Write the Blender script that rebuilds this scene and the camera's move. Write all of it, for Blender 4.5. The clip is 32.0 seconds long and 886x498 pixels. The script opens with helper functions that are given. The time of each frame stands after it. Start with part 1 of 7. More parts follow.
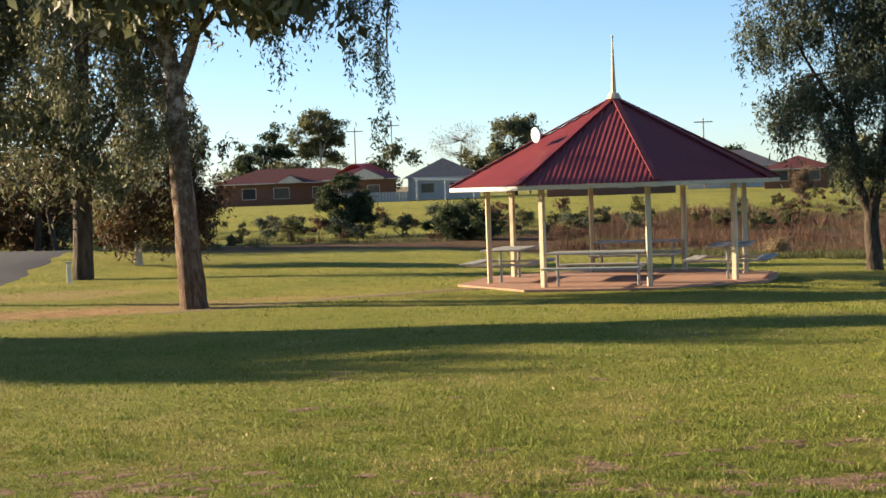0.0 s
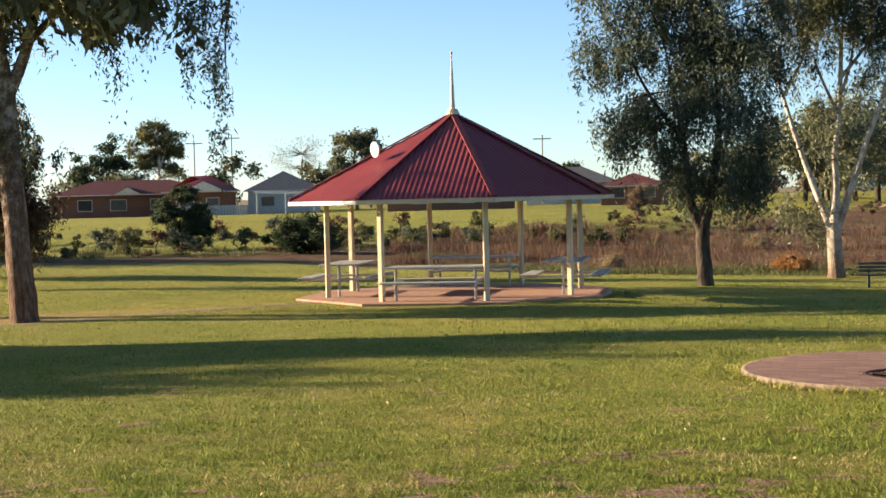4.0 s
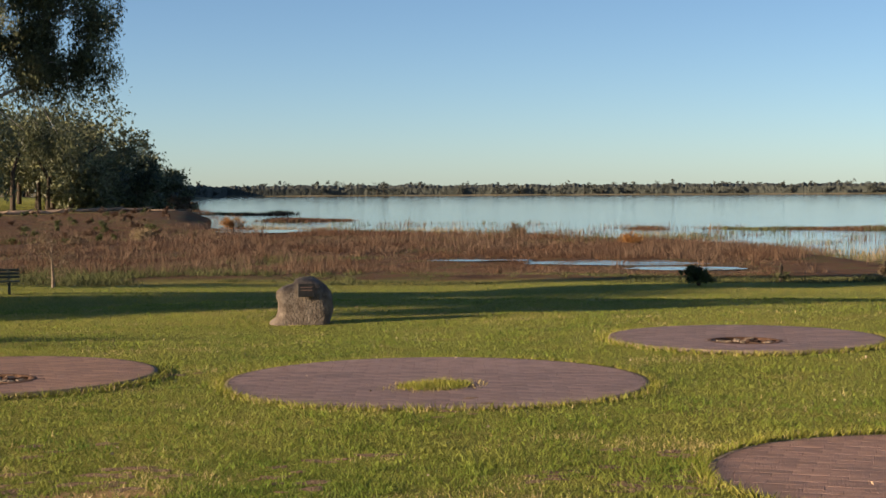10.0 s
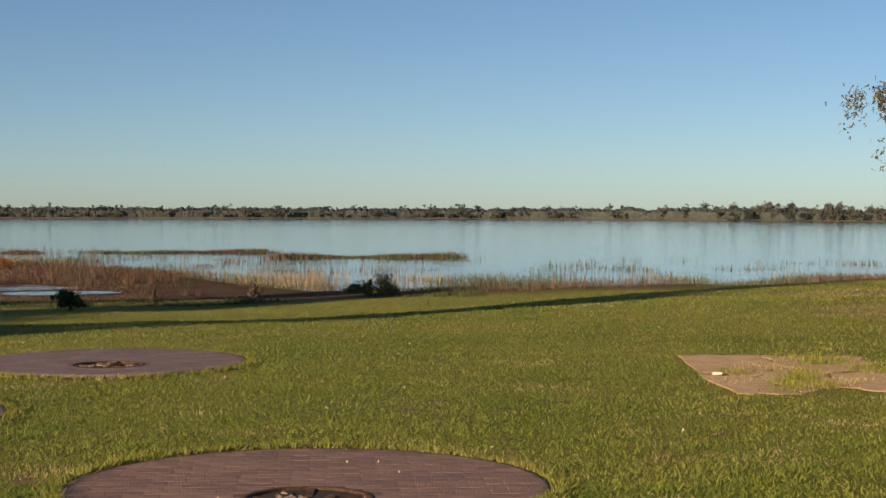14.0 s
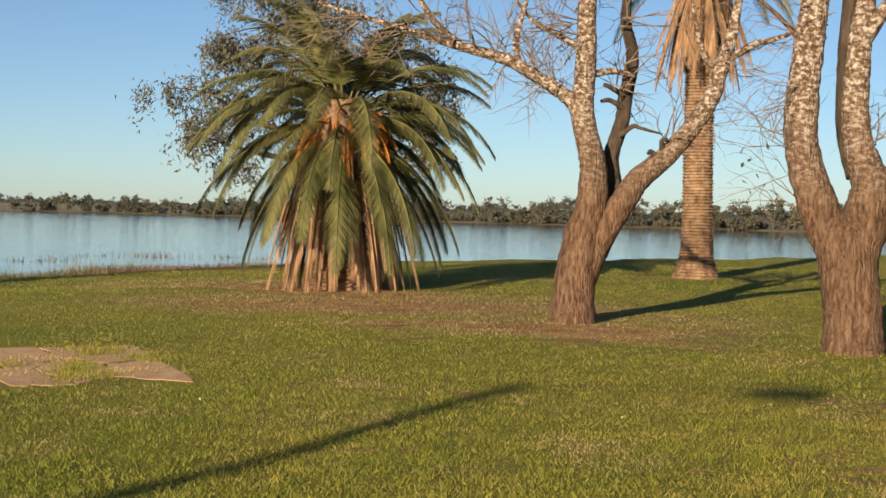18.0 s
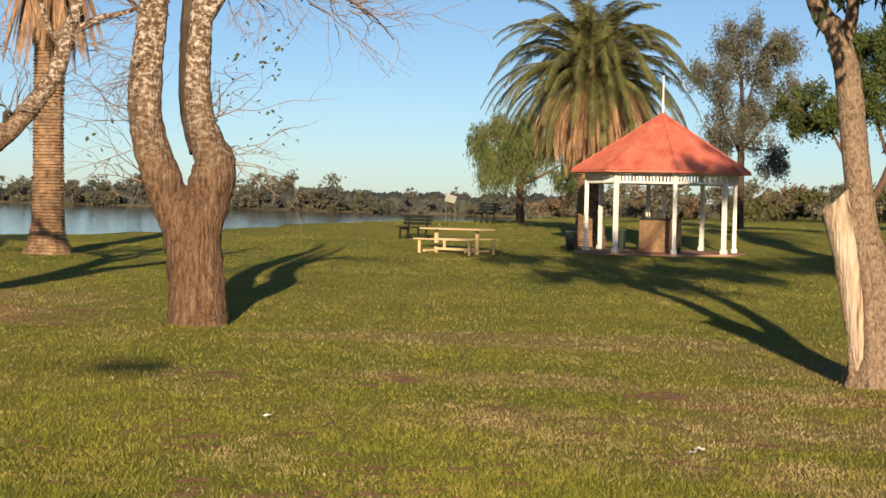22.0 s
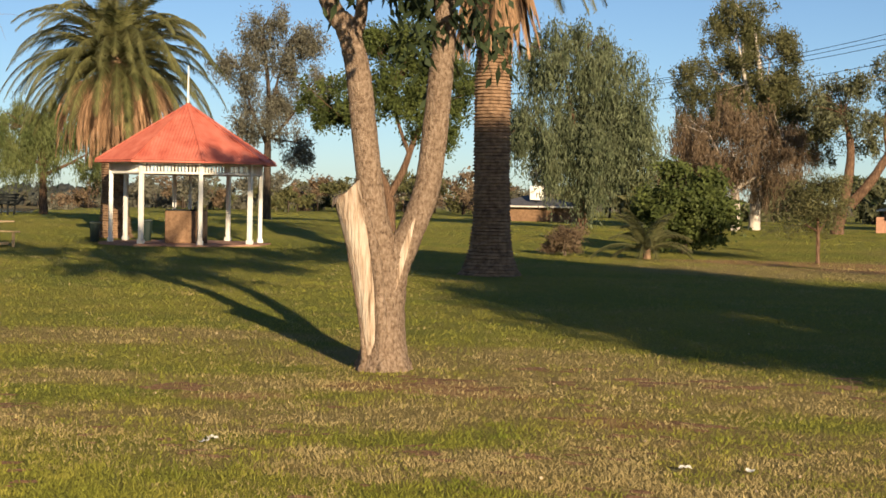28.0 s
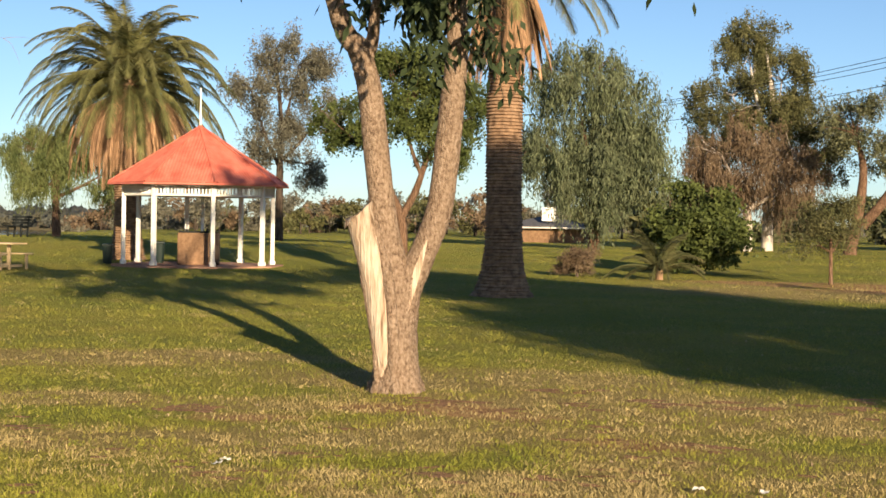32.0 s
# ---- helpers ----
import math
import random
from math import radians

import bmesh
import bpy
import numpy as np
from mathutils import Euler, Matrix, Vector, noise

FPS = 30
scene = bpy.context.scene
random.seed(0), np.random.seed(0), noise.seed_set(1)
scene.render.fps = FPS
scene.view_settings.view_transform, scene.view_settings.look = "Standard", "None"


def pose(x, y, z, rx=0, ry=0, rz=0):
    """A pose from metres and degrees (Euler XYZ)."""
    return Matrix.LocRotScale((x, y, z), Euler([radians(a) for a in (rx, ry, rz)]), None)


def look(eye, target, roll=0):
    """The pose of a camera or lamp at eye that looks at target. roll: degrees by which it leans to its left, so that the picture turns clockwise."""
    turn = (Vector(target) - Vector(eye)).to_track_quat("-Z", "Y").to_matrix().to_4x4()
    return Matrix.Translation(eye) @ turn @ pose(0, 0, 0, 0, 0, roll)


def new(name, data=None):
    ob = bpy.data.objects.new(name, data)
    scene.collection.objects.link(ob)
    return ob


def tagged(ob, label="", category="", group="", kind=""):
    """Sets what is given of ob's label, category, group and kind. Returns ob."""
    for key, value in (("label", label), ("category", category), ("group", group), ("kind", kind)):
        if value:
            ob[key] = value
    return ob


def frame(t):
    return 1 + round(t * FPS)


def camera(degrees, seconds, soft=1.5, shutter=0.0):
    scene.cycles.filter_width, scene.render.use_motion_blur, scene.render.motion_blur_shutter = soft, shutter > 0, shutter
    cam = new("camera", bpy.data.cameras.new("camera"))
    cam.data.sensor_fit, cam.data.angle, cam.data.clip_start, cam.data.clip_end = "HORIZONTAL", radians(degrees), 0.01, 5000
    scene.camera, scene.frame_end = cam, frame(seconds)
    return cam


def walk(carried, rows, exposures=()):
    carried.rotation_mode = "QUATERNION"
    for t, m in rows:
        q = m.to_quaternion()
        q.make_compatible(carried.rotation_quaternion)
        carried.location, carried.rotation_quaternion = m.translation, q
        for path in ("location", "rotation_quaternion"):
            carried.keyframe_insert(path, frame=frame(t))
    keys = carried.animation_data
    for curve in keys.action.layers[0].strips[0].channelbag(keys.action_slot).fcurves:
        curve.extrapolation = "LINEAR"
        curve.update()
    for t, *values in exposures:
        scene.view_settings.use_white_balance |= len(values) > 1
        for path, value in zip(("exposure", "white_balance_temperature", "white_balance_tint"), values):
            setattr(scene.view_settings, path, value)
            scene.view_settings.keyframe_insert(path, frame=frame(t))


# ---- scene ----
# camera: it stands on one spot and is swung round, a little ahead of the pivot
EYE_Z, AHEAD, ASIDE = 1.8, 0.480, 0.213
cam = camera(31.811, 32.0, soft=1.6)


def view(yaw, pitch, roll):
    a = radians(yaw)
    eye = (-AHEAD * math.sin(a) + ASIDE * math.cos(a), AHEAD * math.cos(a) + ASIDE * math.sin(a), EYE_Z)
    return Matrix.Translation(eye) @ pose(0, 0, 0, 0, 0, yaw) @ pose(0, 0, 0, 90 + pitch) @ pose(0, 0, 0, 0, 0, roll)


ROWS = [
    (0.0, 0.006, -2.358, -1.976),
    (0.5, 0.054, -2.346, -1.890),
    (1.0, 0.047, -2.324, -1.983),
    (1.5, -0.173, -2.236, -2.018),
    (2.0, -0.481, -2.175, -1.931),
    (2.5, -1.029, -2.079, -1.553),
    (4.5, -8.144, -1.984, -1.520),
    (5.0, -10.537, -1.991, -1.502),
    (5.5, -13.122, -2.024, -0.996),
    (6.0, -15.870, -2.032, -0.490),
    (6.5, -18.410, -2.122, -0.435),
    (7.0, -21.336, -2.250, 0.081),
    (7.5, -25.565, -2.176, -0.108),
    (8.0, -29.171, -2.132, 0.126),
    (8.5, -31.255, -2.053, 0.009),
    (9.0, -33.243, -2.035, -0.288),
    (9.5, -35.561, -2.109, -0.178),
    (10.0, -37.860, -2.217, -0.282),
    (10.5, -40.606, -2.125, -0.491),
    (11.0, -43.392, -1.942, -0.528),
    (11.5, -45.767, -1.825, -0.414),
    (12.0, -48.010, -1.756, -0.333),
    (12.5, -51.046, -1.711, -0.145),
    (13.0, -54.078, -1.477, -0.048),
    (13.5, -57.480, -1.334, 0.057),
    (14.0, -60.449, -1.363, 0.126),
    (14.5, -63.724, -1.434, 0.255),
    (16.5, -75.876, -1.264, 0.613),
    (17.0, -79.317, -1.114, 0.622),
    (17.5, -83.093, -1.382, 0.793),
    (18.0, -85.951, -1.384, 1.124),
    (18.5, -89.272, -1.362, 1.840),
    (19.0, -92.082, -1.699, 1.551),
    (19.5, -94.781, -1.909, 1.622),
    (20.0, -97.629, -2.012, 1.533),
    (20.5, -100.471, -2.121, 1.244),
    (21.0, -102.390, -2.200, 1.171),
    (21.5, -105.249, -2.148, 0.831),
    (22.0, -109.206, -1.859, 1.124),
    (22.5, -112.651, -1.953, 1.173),
    (23.0, -113.840, -2.013, 1.082),
    (23.5, -115.351, -2.035, 0.912),
    (24.0, -116.513, -2.055, 0.844),
    (24.5, -116.520, -2.107, 0.941),
    (26.5, -116.330, -2.082, 0.847),
    (27.0, -119.458, -2.184, 1.050),
    (27.5, -123.409, -2.157, 1.041),
    (28.0, -126.359, -1.869, 1.107),
    (28.5, -128.788, -1.681, 1.118),
    (29.0, -131.194, -1.556, 1.313),
    (29.5, -132.889, -1.519, 1.298),
    (30.0, -134.034, -1.545, 1.324),
    (30.5, -135.031, -1.538, 1.233),
    (31.0, -133.719, -1.540, 1.174),
    (31.5, -129.813, -1.323, 0.919),
    (32.0, -125.902, -1.091, 0.984),
]
EXPOSURES = [(0.0, 1.85), (7.0, 1.97), (9.0, 1.45), (10.0, 1.2), (13.0, .77), (17.0, .66), (18.4, .84), (21.0, .82), (24.0, .85), (26.5, .85), (28.0, .85), (30.0, 1.32), (31.0, 1.32), (32.0, 1.15)]
walk(cam, [(t, view(*v)) for t, *v in ROWS], EXPOSURES)

# ---- light ----
SUN_FROM, SUN_UP = 289.5, 13.5      # bearing that the light comes from, height
world = bpy.data.worlds.new("sky")
scene.world = world
world.use_nodes = True
wn = world.node_tree.nodes
sky = wn.new("ShaderNodeTexSky")
sky.sky_type, sky.sun_disc = "NISHITA", False
sky.sun_elevation, sky.sun_rotation = radians(SUN_UP), radians(SUN_FROM)
sky.altitude, sky.air_density, sky.dust_density, sky.ozone_density = 1800, 0.85, 1.2, 2.6
wn["Background"].inputs["Strength"].default_value = 0.062
world.node_tree.links.new(sky.outputs[0], wn["Background"].inputs["Color"])
sun = new("sun", bpy.data.lights.new("sun", "SUN"))
sun.data.energy, sun.data.angle, sun.data.color = 4.9, radians(0.53), (1.0, 0.785, 0.53)
sd = Vector((math.sin(radians(SUN_FROM)) * math.cos(radians(SUN_UP)), math.cos(radians(SUN_FROM)) * math.cos(radians(SUN_UP)), math.sin(radians(SUN_UP))))
sun.matrix_world = look(sd * 60, (0, 0, 0))


# ---- materials ----
def mat(name, colors, scale=8.0, rough=0.8, bump=0.0, bump_scale=40.0, metal=0.0, island=0.0, obj_rand=0.0, translucent=0.0, stretch=(1, 1, 1), spec=0.3, detail=6.0, second=0.0, coat=0.0, sharp=1.0, relief=.02):
    """A noisy surface: colors from dark to light, relief, and value changes by island or by object."""
    m = bpy.data.materials.new(name)
    m.use_nodes = True
    nt = m.node_tree
    N, Lk = nt.nodes, nt.links
    b = N["Principled BSDF"]
    tc = N.new("ShaderNodeTexCoord")
    mp = N.new("ShaderNodeMapping")
    mp.inputs["Scale"].default_value = stretch
    Lk.new(tc.outputs["Object"], mp.inputs["Vector"])
    nz = N.new("ShaderNodeTexNoise")
    nz.inputs["Scale"].default_value, nz.inputs["Detail"].default_value, nz.inputs["Roughness"].default_value = scale, detail, 0.62
    Lk.new(mp.outputs[0], nz.inputs["Vector"])
    rp = N.new("ShaderNodeValToRGB")
    el = rp.color_ramp.elements
    while len(el) < len(colors):
        el.new(0.5)
    for i, c in enumerate(colors):
        el[i].position = 0.5 + (0.4 * i / max(1, len(colors) - 1) - .2) * sharp
        el[i].color = (*c, 1)
    Lk.new(nz.outputs["Fac"], rp.inputs[0])
    col = rp.outputs[0]

    def scaled(col, source, amount):
        mr = N.new("ShaderNodeMapRange")
        mr.inputs["To Min"].default_value, mr.inputs["To Max"].default_value = 1 - amount, 1 + amount
        Lk.new(source, mr.inputs["Value"])
        vm = N.new("ShaderNodeVectorMath")
        vm.operation = "SCALE"
        Lk.new(col, vm.inputs[0])
        Lk.new(mr.outputs[0], vm.inputs["Scale"])
        return vm.outputs[0]

    if second:
        n2 = N.new("ShaderNodeTexNoise")
        n2.inputs["Scale"].default_value, n2.inputs["Detail"].default_value = scale * 0.13, 3
        Lk.new(mp.outputs[0], n2.inputs["Vector"])
        col = scaled(col, n2.outputs["Fac"], second)
    if island:
        col = scaled(col, N.new("ShaderNodeNewGeometry").outputs["Random Per Island"], island)
    if obj_rand:
        col = scaled(col, N.new("ShaderNodeObjectInfo").outputs["Random"], obj_rand)
    Lk.new(col, b.inputs["Base Color"])
    b.inputs["Roughness"].default_value, b.inputs["Metallic"].default_value = rough, metal
    b.inputs["Specular IOR Level"].default_value = spec
    b.inputs["Coat Weight"].default_value = coat
    if bump:
        nb = N.new("ShaderNodeTexNoise")
        nb.inputs["Scale"].default_value, nb.inputs["Detail"].default_value = bump_scale, 5
        Lk.new(mp.outputs[0], nb.inputs["Vector"])
        bp = N.new("ShaderNodeBump")
        bp.inputs["Strength"].default_value, bp.inputs["Distance"].default_value = min(1.0, bump), relief
        Lk.new(nb.outputs["Fac"], bp.inputs["Height"])
        Lk.new(bp.outputs[0], b.inputs["Normal"])
    if translucent:
        tr = N.new("ShaderNodeBsdfTranslucent")
        Lk.new(col, tr.inputs["Color"])
        mx = N.new("ShaderNodeMixShader")
        mx.inputs[0].default_value = translucent
        Lk.new(b.outputs[0], mx.inputs[1])
        Lk.new(tr.outputs[0], mx.inputs[2])
        Lk.new(mx.outputs[0], N["Material Output"].inputs["Surface"])
    return m


def upright(m, up):
    """Shading normals drawn towards the sky, as for a soft mass of blades."""
    gn = m.node_tree
    geo, vadd, vnrm = gn.nodes.new("ShaderNodeNewGeometry"), gn.nodes.new("ShaderNodeVectorMath"), gn.nodes.new("ShaderNodeVectorMath")
    vadd.operation, vnrm.operation = "ADD", "NORMALIZE"
    vadd.inputs[1].default_value = (0, 0, up)
    gn.links.new(geo.outputs["Normal"], vadd.inputs[0])
    gn.links.new(vadd.outputs[0], vnrm.inputs[0])
    gn.links.new(vnrm.outputs[0], gn.nodes["Principled BSDF"].inputs["Normal"])
    return m


def leafmat(name, dark, light, rough=0.65, tr=0.3, island=0.32):
    return upright(mat(name, [dark, light], 1.2, rough, island=island, translucent=tr, spec=0.22, detail=2), .3)


def two_barks(name, z0, z1, stops=((.4, (.06, .036, .023)), (.52, (.21, .15, .108)), (.61, (.5, .43, .355))), scale=4.6, flat=.9):
    """Brown furrowed bark low down that gives way to pale flaking bark higher on the stem."""
    m = mat(name, [(.03, .015, .009), (.1, .055, .032), (.165, .1, .062), (.225, .145, .094)], 22, .95, 1, 34, stretch=(1, 1, .2), second=.3, relief=.06)
    N, Lk = m.node_tree.nodes, m.node_tree.links
    b = N["Principled BSDF"]
    brown = b.inputs["Base Color"].links[0].from_socket
    tc = N.new("ShaderNodeTexCoord")
    nz = N.new("ShaderNodeTexNoise")
    nz.inputs["Scale"].default_value, nz.inputs["Detail"].default_value, nz.inputs["Roughness"].default_value = scale, 7, .72
    mp = N.new("ShaderNodeMapping")
    mp.inputs["Scale"].default_value = (1, 1, flat)
    Lk.new(tc.outputs["Object"], mp.inputs["Vector"])
    Lk.new(mp.outputs[0], nz.inputs["Vector"])
    pale = N.new("ShaderNodeValToRGB")
    el = pale.color_ramp.elements
    el.new(.5)
    for e, (p, c) in zip(el, stops):
        e.position, e.color = p, (*c, 1)
    Lk.new(nz.outputs["Fac"], pale.inputs[0])
    sp = N.new("ShaderNodeSeparateXYZ")
    Lk.new(tc.outputs["Object"], sp.inputs[0])
    mr = N.new("ShaderNodeMapRange")
    mr.inputs["From Min"].default_value, mr.inputs["From Max"].default_value = z0, z1
    Lk.new(sp.outputs["Z"], mr.inputs["Value"])
    mx = N.new("ShaderNodeMix")
    mx.data_type = "RGBA"
    Lk.new(mr.outputs[0], mx.inputs[0])
    Lk.new(brown, mx.inputs[6])
    Lk.new(pale.outputs[0], mx.inputs[7])
    Lk.new(mx.outputs[2], b.inputs["Base Color"])
    return m


# dark bark; also put on the bare trees' rear limbs to stand for shade
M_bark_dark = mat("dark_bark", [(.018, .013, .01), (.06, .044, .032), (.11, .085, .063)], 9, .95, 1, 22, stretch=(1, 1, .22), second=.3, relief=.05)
M_bark_pale = mat("pale_gum_bark", [(.17, .13, .1), (.5, .44, .37), (.62, .57, .5)], 2.2, .8, .5, 14, stretch=(1, 1, .35), second=.3)
M_bark_brown = mat("brown_bark", [(.03, .015, .009), (.1, .055, .032), (.165, .1, .062), (.225, .145, .094)], 22, .95, 1, 34, stretch=(1, 1, .2), second=.3, relief=.06)
M_bark_grey = mat("grey_brown_scaly_bark", [(.07, .042, .026), (.19, .13, .086), (.28, .205, .145), (.34, .26, .19)], 34, .95, 1, 60, stretch=(1, 1, .6), second=.25, relief=.04)
M_bark_white = two_barks("patched_white_bark", 1.8, 3.5, ((.42, (.075, .045, .03)), (.51, (.22, .155, .108)), (.59, (.52, .465, .4))), 13, 1.5)
M_bark_gum = two_barks("peeling_gum_bark", -.2, 1.9, ((.34, (.18, .12, .085)), (.46, (.42, .35, .29)), (.56, (.6, .55, .48))))
M_bark_shed = two_barks("shedding_gum_bark", .4, 4.2, ((.42, (.07, .05, .038)), (.52, (.17, .138, .11)), (.6, (.42, .38, .33))))
M_peach = mat("peach_rendered_wall", [(.33, .17, .11), (.42, .24, .16)], 4, .9, .1, 30, second=.15)
M_cut = mat("bare_cut_wood", [(.13, .08, .045), (.36, .265, .185), (.47, .38, .29), (.53, .46, .37)], 20, .9, 1, 44, stretch=(1, 1, .1), second=.3, relief=.04)
M_palm_trunk = mat("palm_trunk_fibre", [(.085, .05, .03), (.235, .148, .088), (.34, .222, .134)], 7, .95, .8, 30, second=.25)
M_gum = leafmat("gum_leaf", (.055, .066, .032), (.19, .19, .1), rough=.48, tr=.32, island=.5)
M_gum_deep = leafmat("deep_gum_leaf", (.032, .046, .028), (.115, .135, .085), tr=.25, island=.5)
M_gum_grey = leafmat("grey_gum_leaf", (.085, .082, .058), (.195, .185, .135), island=.45)
M_gum_red = leafmat("rusty_leaf", (.06, .035, .018), (.11, .07, .03))
M_dark_leaf = leafmat("dark_leaf", (.02, .032, .014), (.05, .07, .028))
M_green_leaf = leafmat("green_leaf", (.04, .058, .015), (.115, .14, .038))
M_olive_leaf = leafmat("olive_leaf", (.07, .08, .03), (.15, .14, .06))
M_willow = leafmat("willow_leaf", (.07, .09, .045), (.165, .185, .1), island=.45)
M_willow_green = leafmat("green_willow_leaf", (.07, .095, .03), (.175, .195, .07), island=.4)
M_brown_leaf = leafmat("dry_brown_leaf", (.11, .075, .045), (.22, .16, .1))
M_palm = leafmat("palm_frond", (.06, .068, .024), (.195, .188, .075), rough=.45, tr=.15, island=.35)
M_palm_dead = leafmat("dead_frond", (.17, .1, .055), (.42, .26, .15), rough=.85, tr=.15, island=.5)
M_orange = leafmat("orange_fruit_stalk", (.36, .12, .02), (.54, .22, .05), tr=.1, island=.5)
M_orange_dry = leafmat("orange_dry_leaf", (.22, .1, .03), (.38, .2, .075), rough=.8)
M_twig = mat("grey_twig", [(.14, .1, .075), (.3, .24, .19)], 9, .9)
M_reed = leafmat("brown_reed", (.064, .034, .021), (.15, .085, .053), rough=.9, tr=.2, island=.5)
M_reed_dry = leafmat("straw_reed", (.2, .14, .075), (.36, .28, .16), rough=.9, tr=.2, island=.4)
M_reed_red = leafmat("red_brown_reed", (.085, .052, .036), (.185, .122, .083), rough=.9, tr=.2, island=.4)
M_reed_green = leafmat("green_sedge", (.05, .06, .02), (.13, .13, .05), rough=.8, tr=.2, island=.4)
M_grass = mat("grass_blade", [(.155, .18, .021), (.235, .232, .036), (.3, .26, .055)], .8, .65, island=.48, translucent=.25, spec=.2, detail=7, sharp=.9)
M_grass_straw = leafmat("dry_grass_blade", (.31, .24, .095), (.44, .35, .16), rough=.8, tr=.2, island=.3)
M_grass_lush = mat("lush_grass_blade", [(.098, .152, .017), (.158, .192, .027), (.21, .212, .042)], .8, .65, island=.5, translucent=.22, spec=.2, detail=7, sharp=.9)
upright(M_grass, .45)
upright(M_grass_lush, .3)
M_roof_red = mat("deep_red_roof_steel", [(.15, .02, .021), (.2, .032, .032)], 1.5, .48, .1, 60, second=.2, spec=.4)
M_roof_coral = mat("faded_red_roof_steel", [(.42, .09, .06), (.55, .15, .1), (.6, .2, .14)], 2.5, .55, .2, 40, second=.25)
M_cream = mat("cream_paint", [(.52, .43, .28), (.62, .53, .37)], 4, .55, .15, 40, second=.15)
M_white = mat("white_paint", [(.62, .6, .54), (.78, .76, .7)], 4, .55, .15, 40, second=.15)
M_galv = mat("pale_grey_timber", [(.3, .3, .28), (.45, .45, .42)], 5, .6, .2, 40, stretch=(1, 6, 6))
M_darktimber = mat("dark_green_timber", [(.03, .04, .03), (.07, .08, .06)], 5, .6, .2, 40)
M_yellowtimber = mat("ochre_painted_timber", [(.5, .36, .2), (.62, .47, .28)], 6, .6, .2, 40, stretch=(1, 6, 6))
M_paver_slab = mat("red_paving", [(.28, .15, .1), (.42, .25, .17)], 7, .9, .4, 30, second=.3)
M_brick_a = mat("purple_brick", [(.135, .082, .066), (.21, .132, .108), (.255, .165, .135)], 5, .6, .5, 60, obj_rand=.22, second=.3, spec=.35)
M_brick_b = mat("rust_brick", [(.175, .092, .06), (.25, .142, .094), (.31, .182, .122)], 5, .6, .5, 60, obj_rand=.22, second=.3, spec=.35)
M_joint = mat("sand_joint", [(.12, .072, .058), (.19, .12, .096)], 30, .95, .4, 90)
M_rim = mat("concrete_edge", [(.14, .1, .07), (.28, .21, .15)], 12, .9, .4, 60)
M_rust = mat("rusty_iron", [(.04, .02, .012), (.16, .085, .05)], 18, .85, .5, 70, metal=.3)
M_pit = mat("shaded_pit_earth", [(.02, .015, .01), (.06, .045, .03)], 20, 1)
M_slab = mat("sandy_concrete", [(.44, .26, .13), (.62, .42, .24)], 5, .95, .5, 40, second=.3)
M_rock = mat("granite_boulder", [(.07, .05, .038), (.13, .1, .078), (.19, .152, .122)], 9, .9, .9, 30, second=.25)
M_plaque = mat("dark_bronze_plaque", [(.025, .022, .02), (.05, .045, .04)], 10, .4, metal=.5)
M_asphalt = mat("asphalt", [(.04, .04, .042), (.065, .065, .066)], 20, .9, .4, 90, second=.2)
M_dirtpath = mat("worn_dirt", [(.15, .105, .05), (.26, .185, .1)], 4, .98, .5, 40, second=.3)
M_house_brick = mat("orange_brick_wall", [(.13, .062, .04), (.2, .1, .062)], 6, .9, .2, 50, second=.15)
M_house_pale = mat("pale_wall", [(.5, .45, .38), (.62, .57, .5)], 3, .85, .1, 30, second=.15)
M_tile_dark = mat("dark_roof_tile", [(.085, .022, .02), (.14, .042, .036)], 5, .8, .4, 20)
M_tile_grey = mat("grey_roof_tile", [(.07, .07, .075), (.13, .13, .135)], 5, .75, .4, 20)
M_glass = mat("window_glass", [(.02, .024, .03), (.05, .055, .06)], 2, .08, spec=.6)
M_black = mat("black_steel", [(.012, .014, .013), (.024, .028, .026)], 6, .85, spec=.15)
M_greensteel = mat("dark_green_steel", [(.015, .04, .03), (.03, .065, .05)], 6, .45)
M_pole = mat("weathered_pole_timber", [(.17, .13, .1), (.28, .22, .165)], 6, .9, .5, 30, stretch=(1, 1, .1))
M_carpaint = mat("white_car_paint", [(.72, .72, .72), (.78, .78, .78)], 2, .25, spec=.5)
M_tyre = mat("tyre_rubber", [(.015, .015, .015), (.03, .03, .03)], 8, .9)
M_bbq = mat("barbecue_brick", [(.13, .075, .04), (.25, .15, .085)], 9, .9, .5, 30, second=.4)
M_bin = mat("green_bin_plastic", [(.01, .02, .017), (.016, .03, .025)], 4, .5)
M_litter = mat("pale_dry_leaf", [(.28, .19, .11), (.5, .4, .28)], 9, .8, island=.4)
# woodland greyed like the far leaves, with distance haze in the colour
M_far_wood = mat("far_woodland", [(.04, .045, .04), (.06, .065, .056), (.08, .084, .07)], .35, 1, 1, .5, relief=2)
M_drift = mat("bleached_driftwood", [(.2, .13, .09), (.36, .26, .19)], 6, .9, .5, 30)


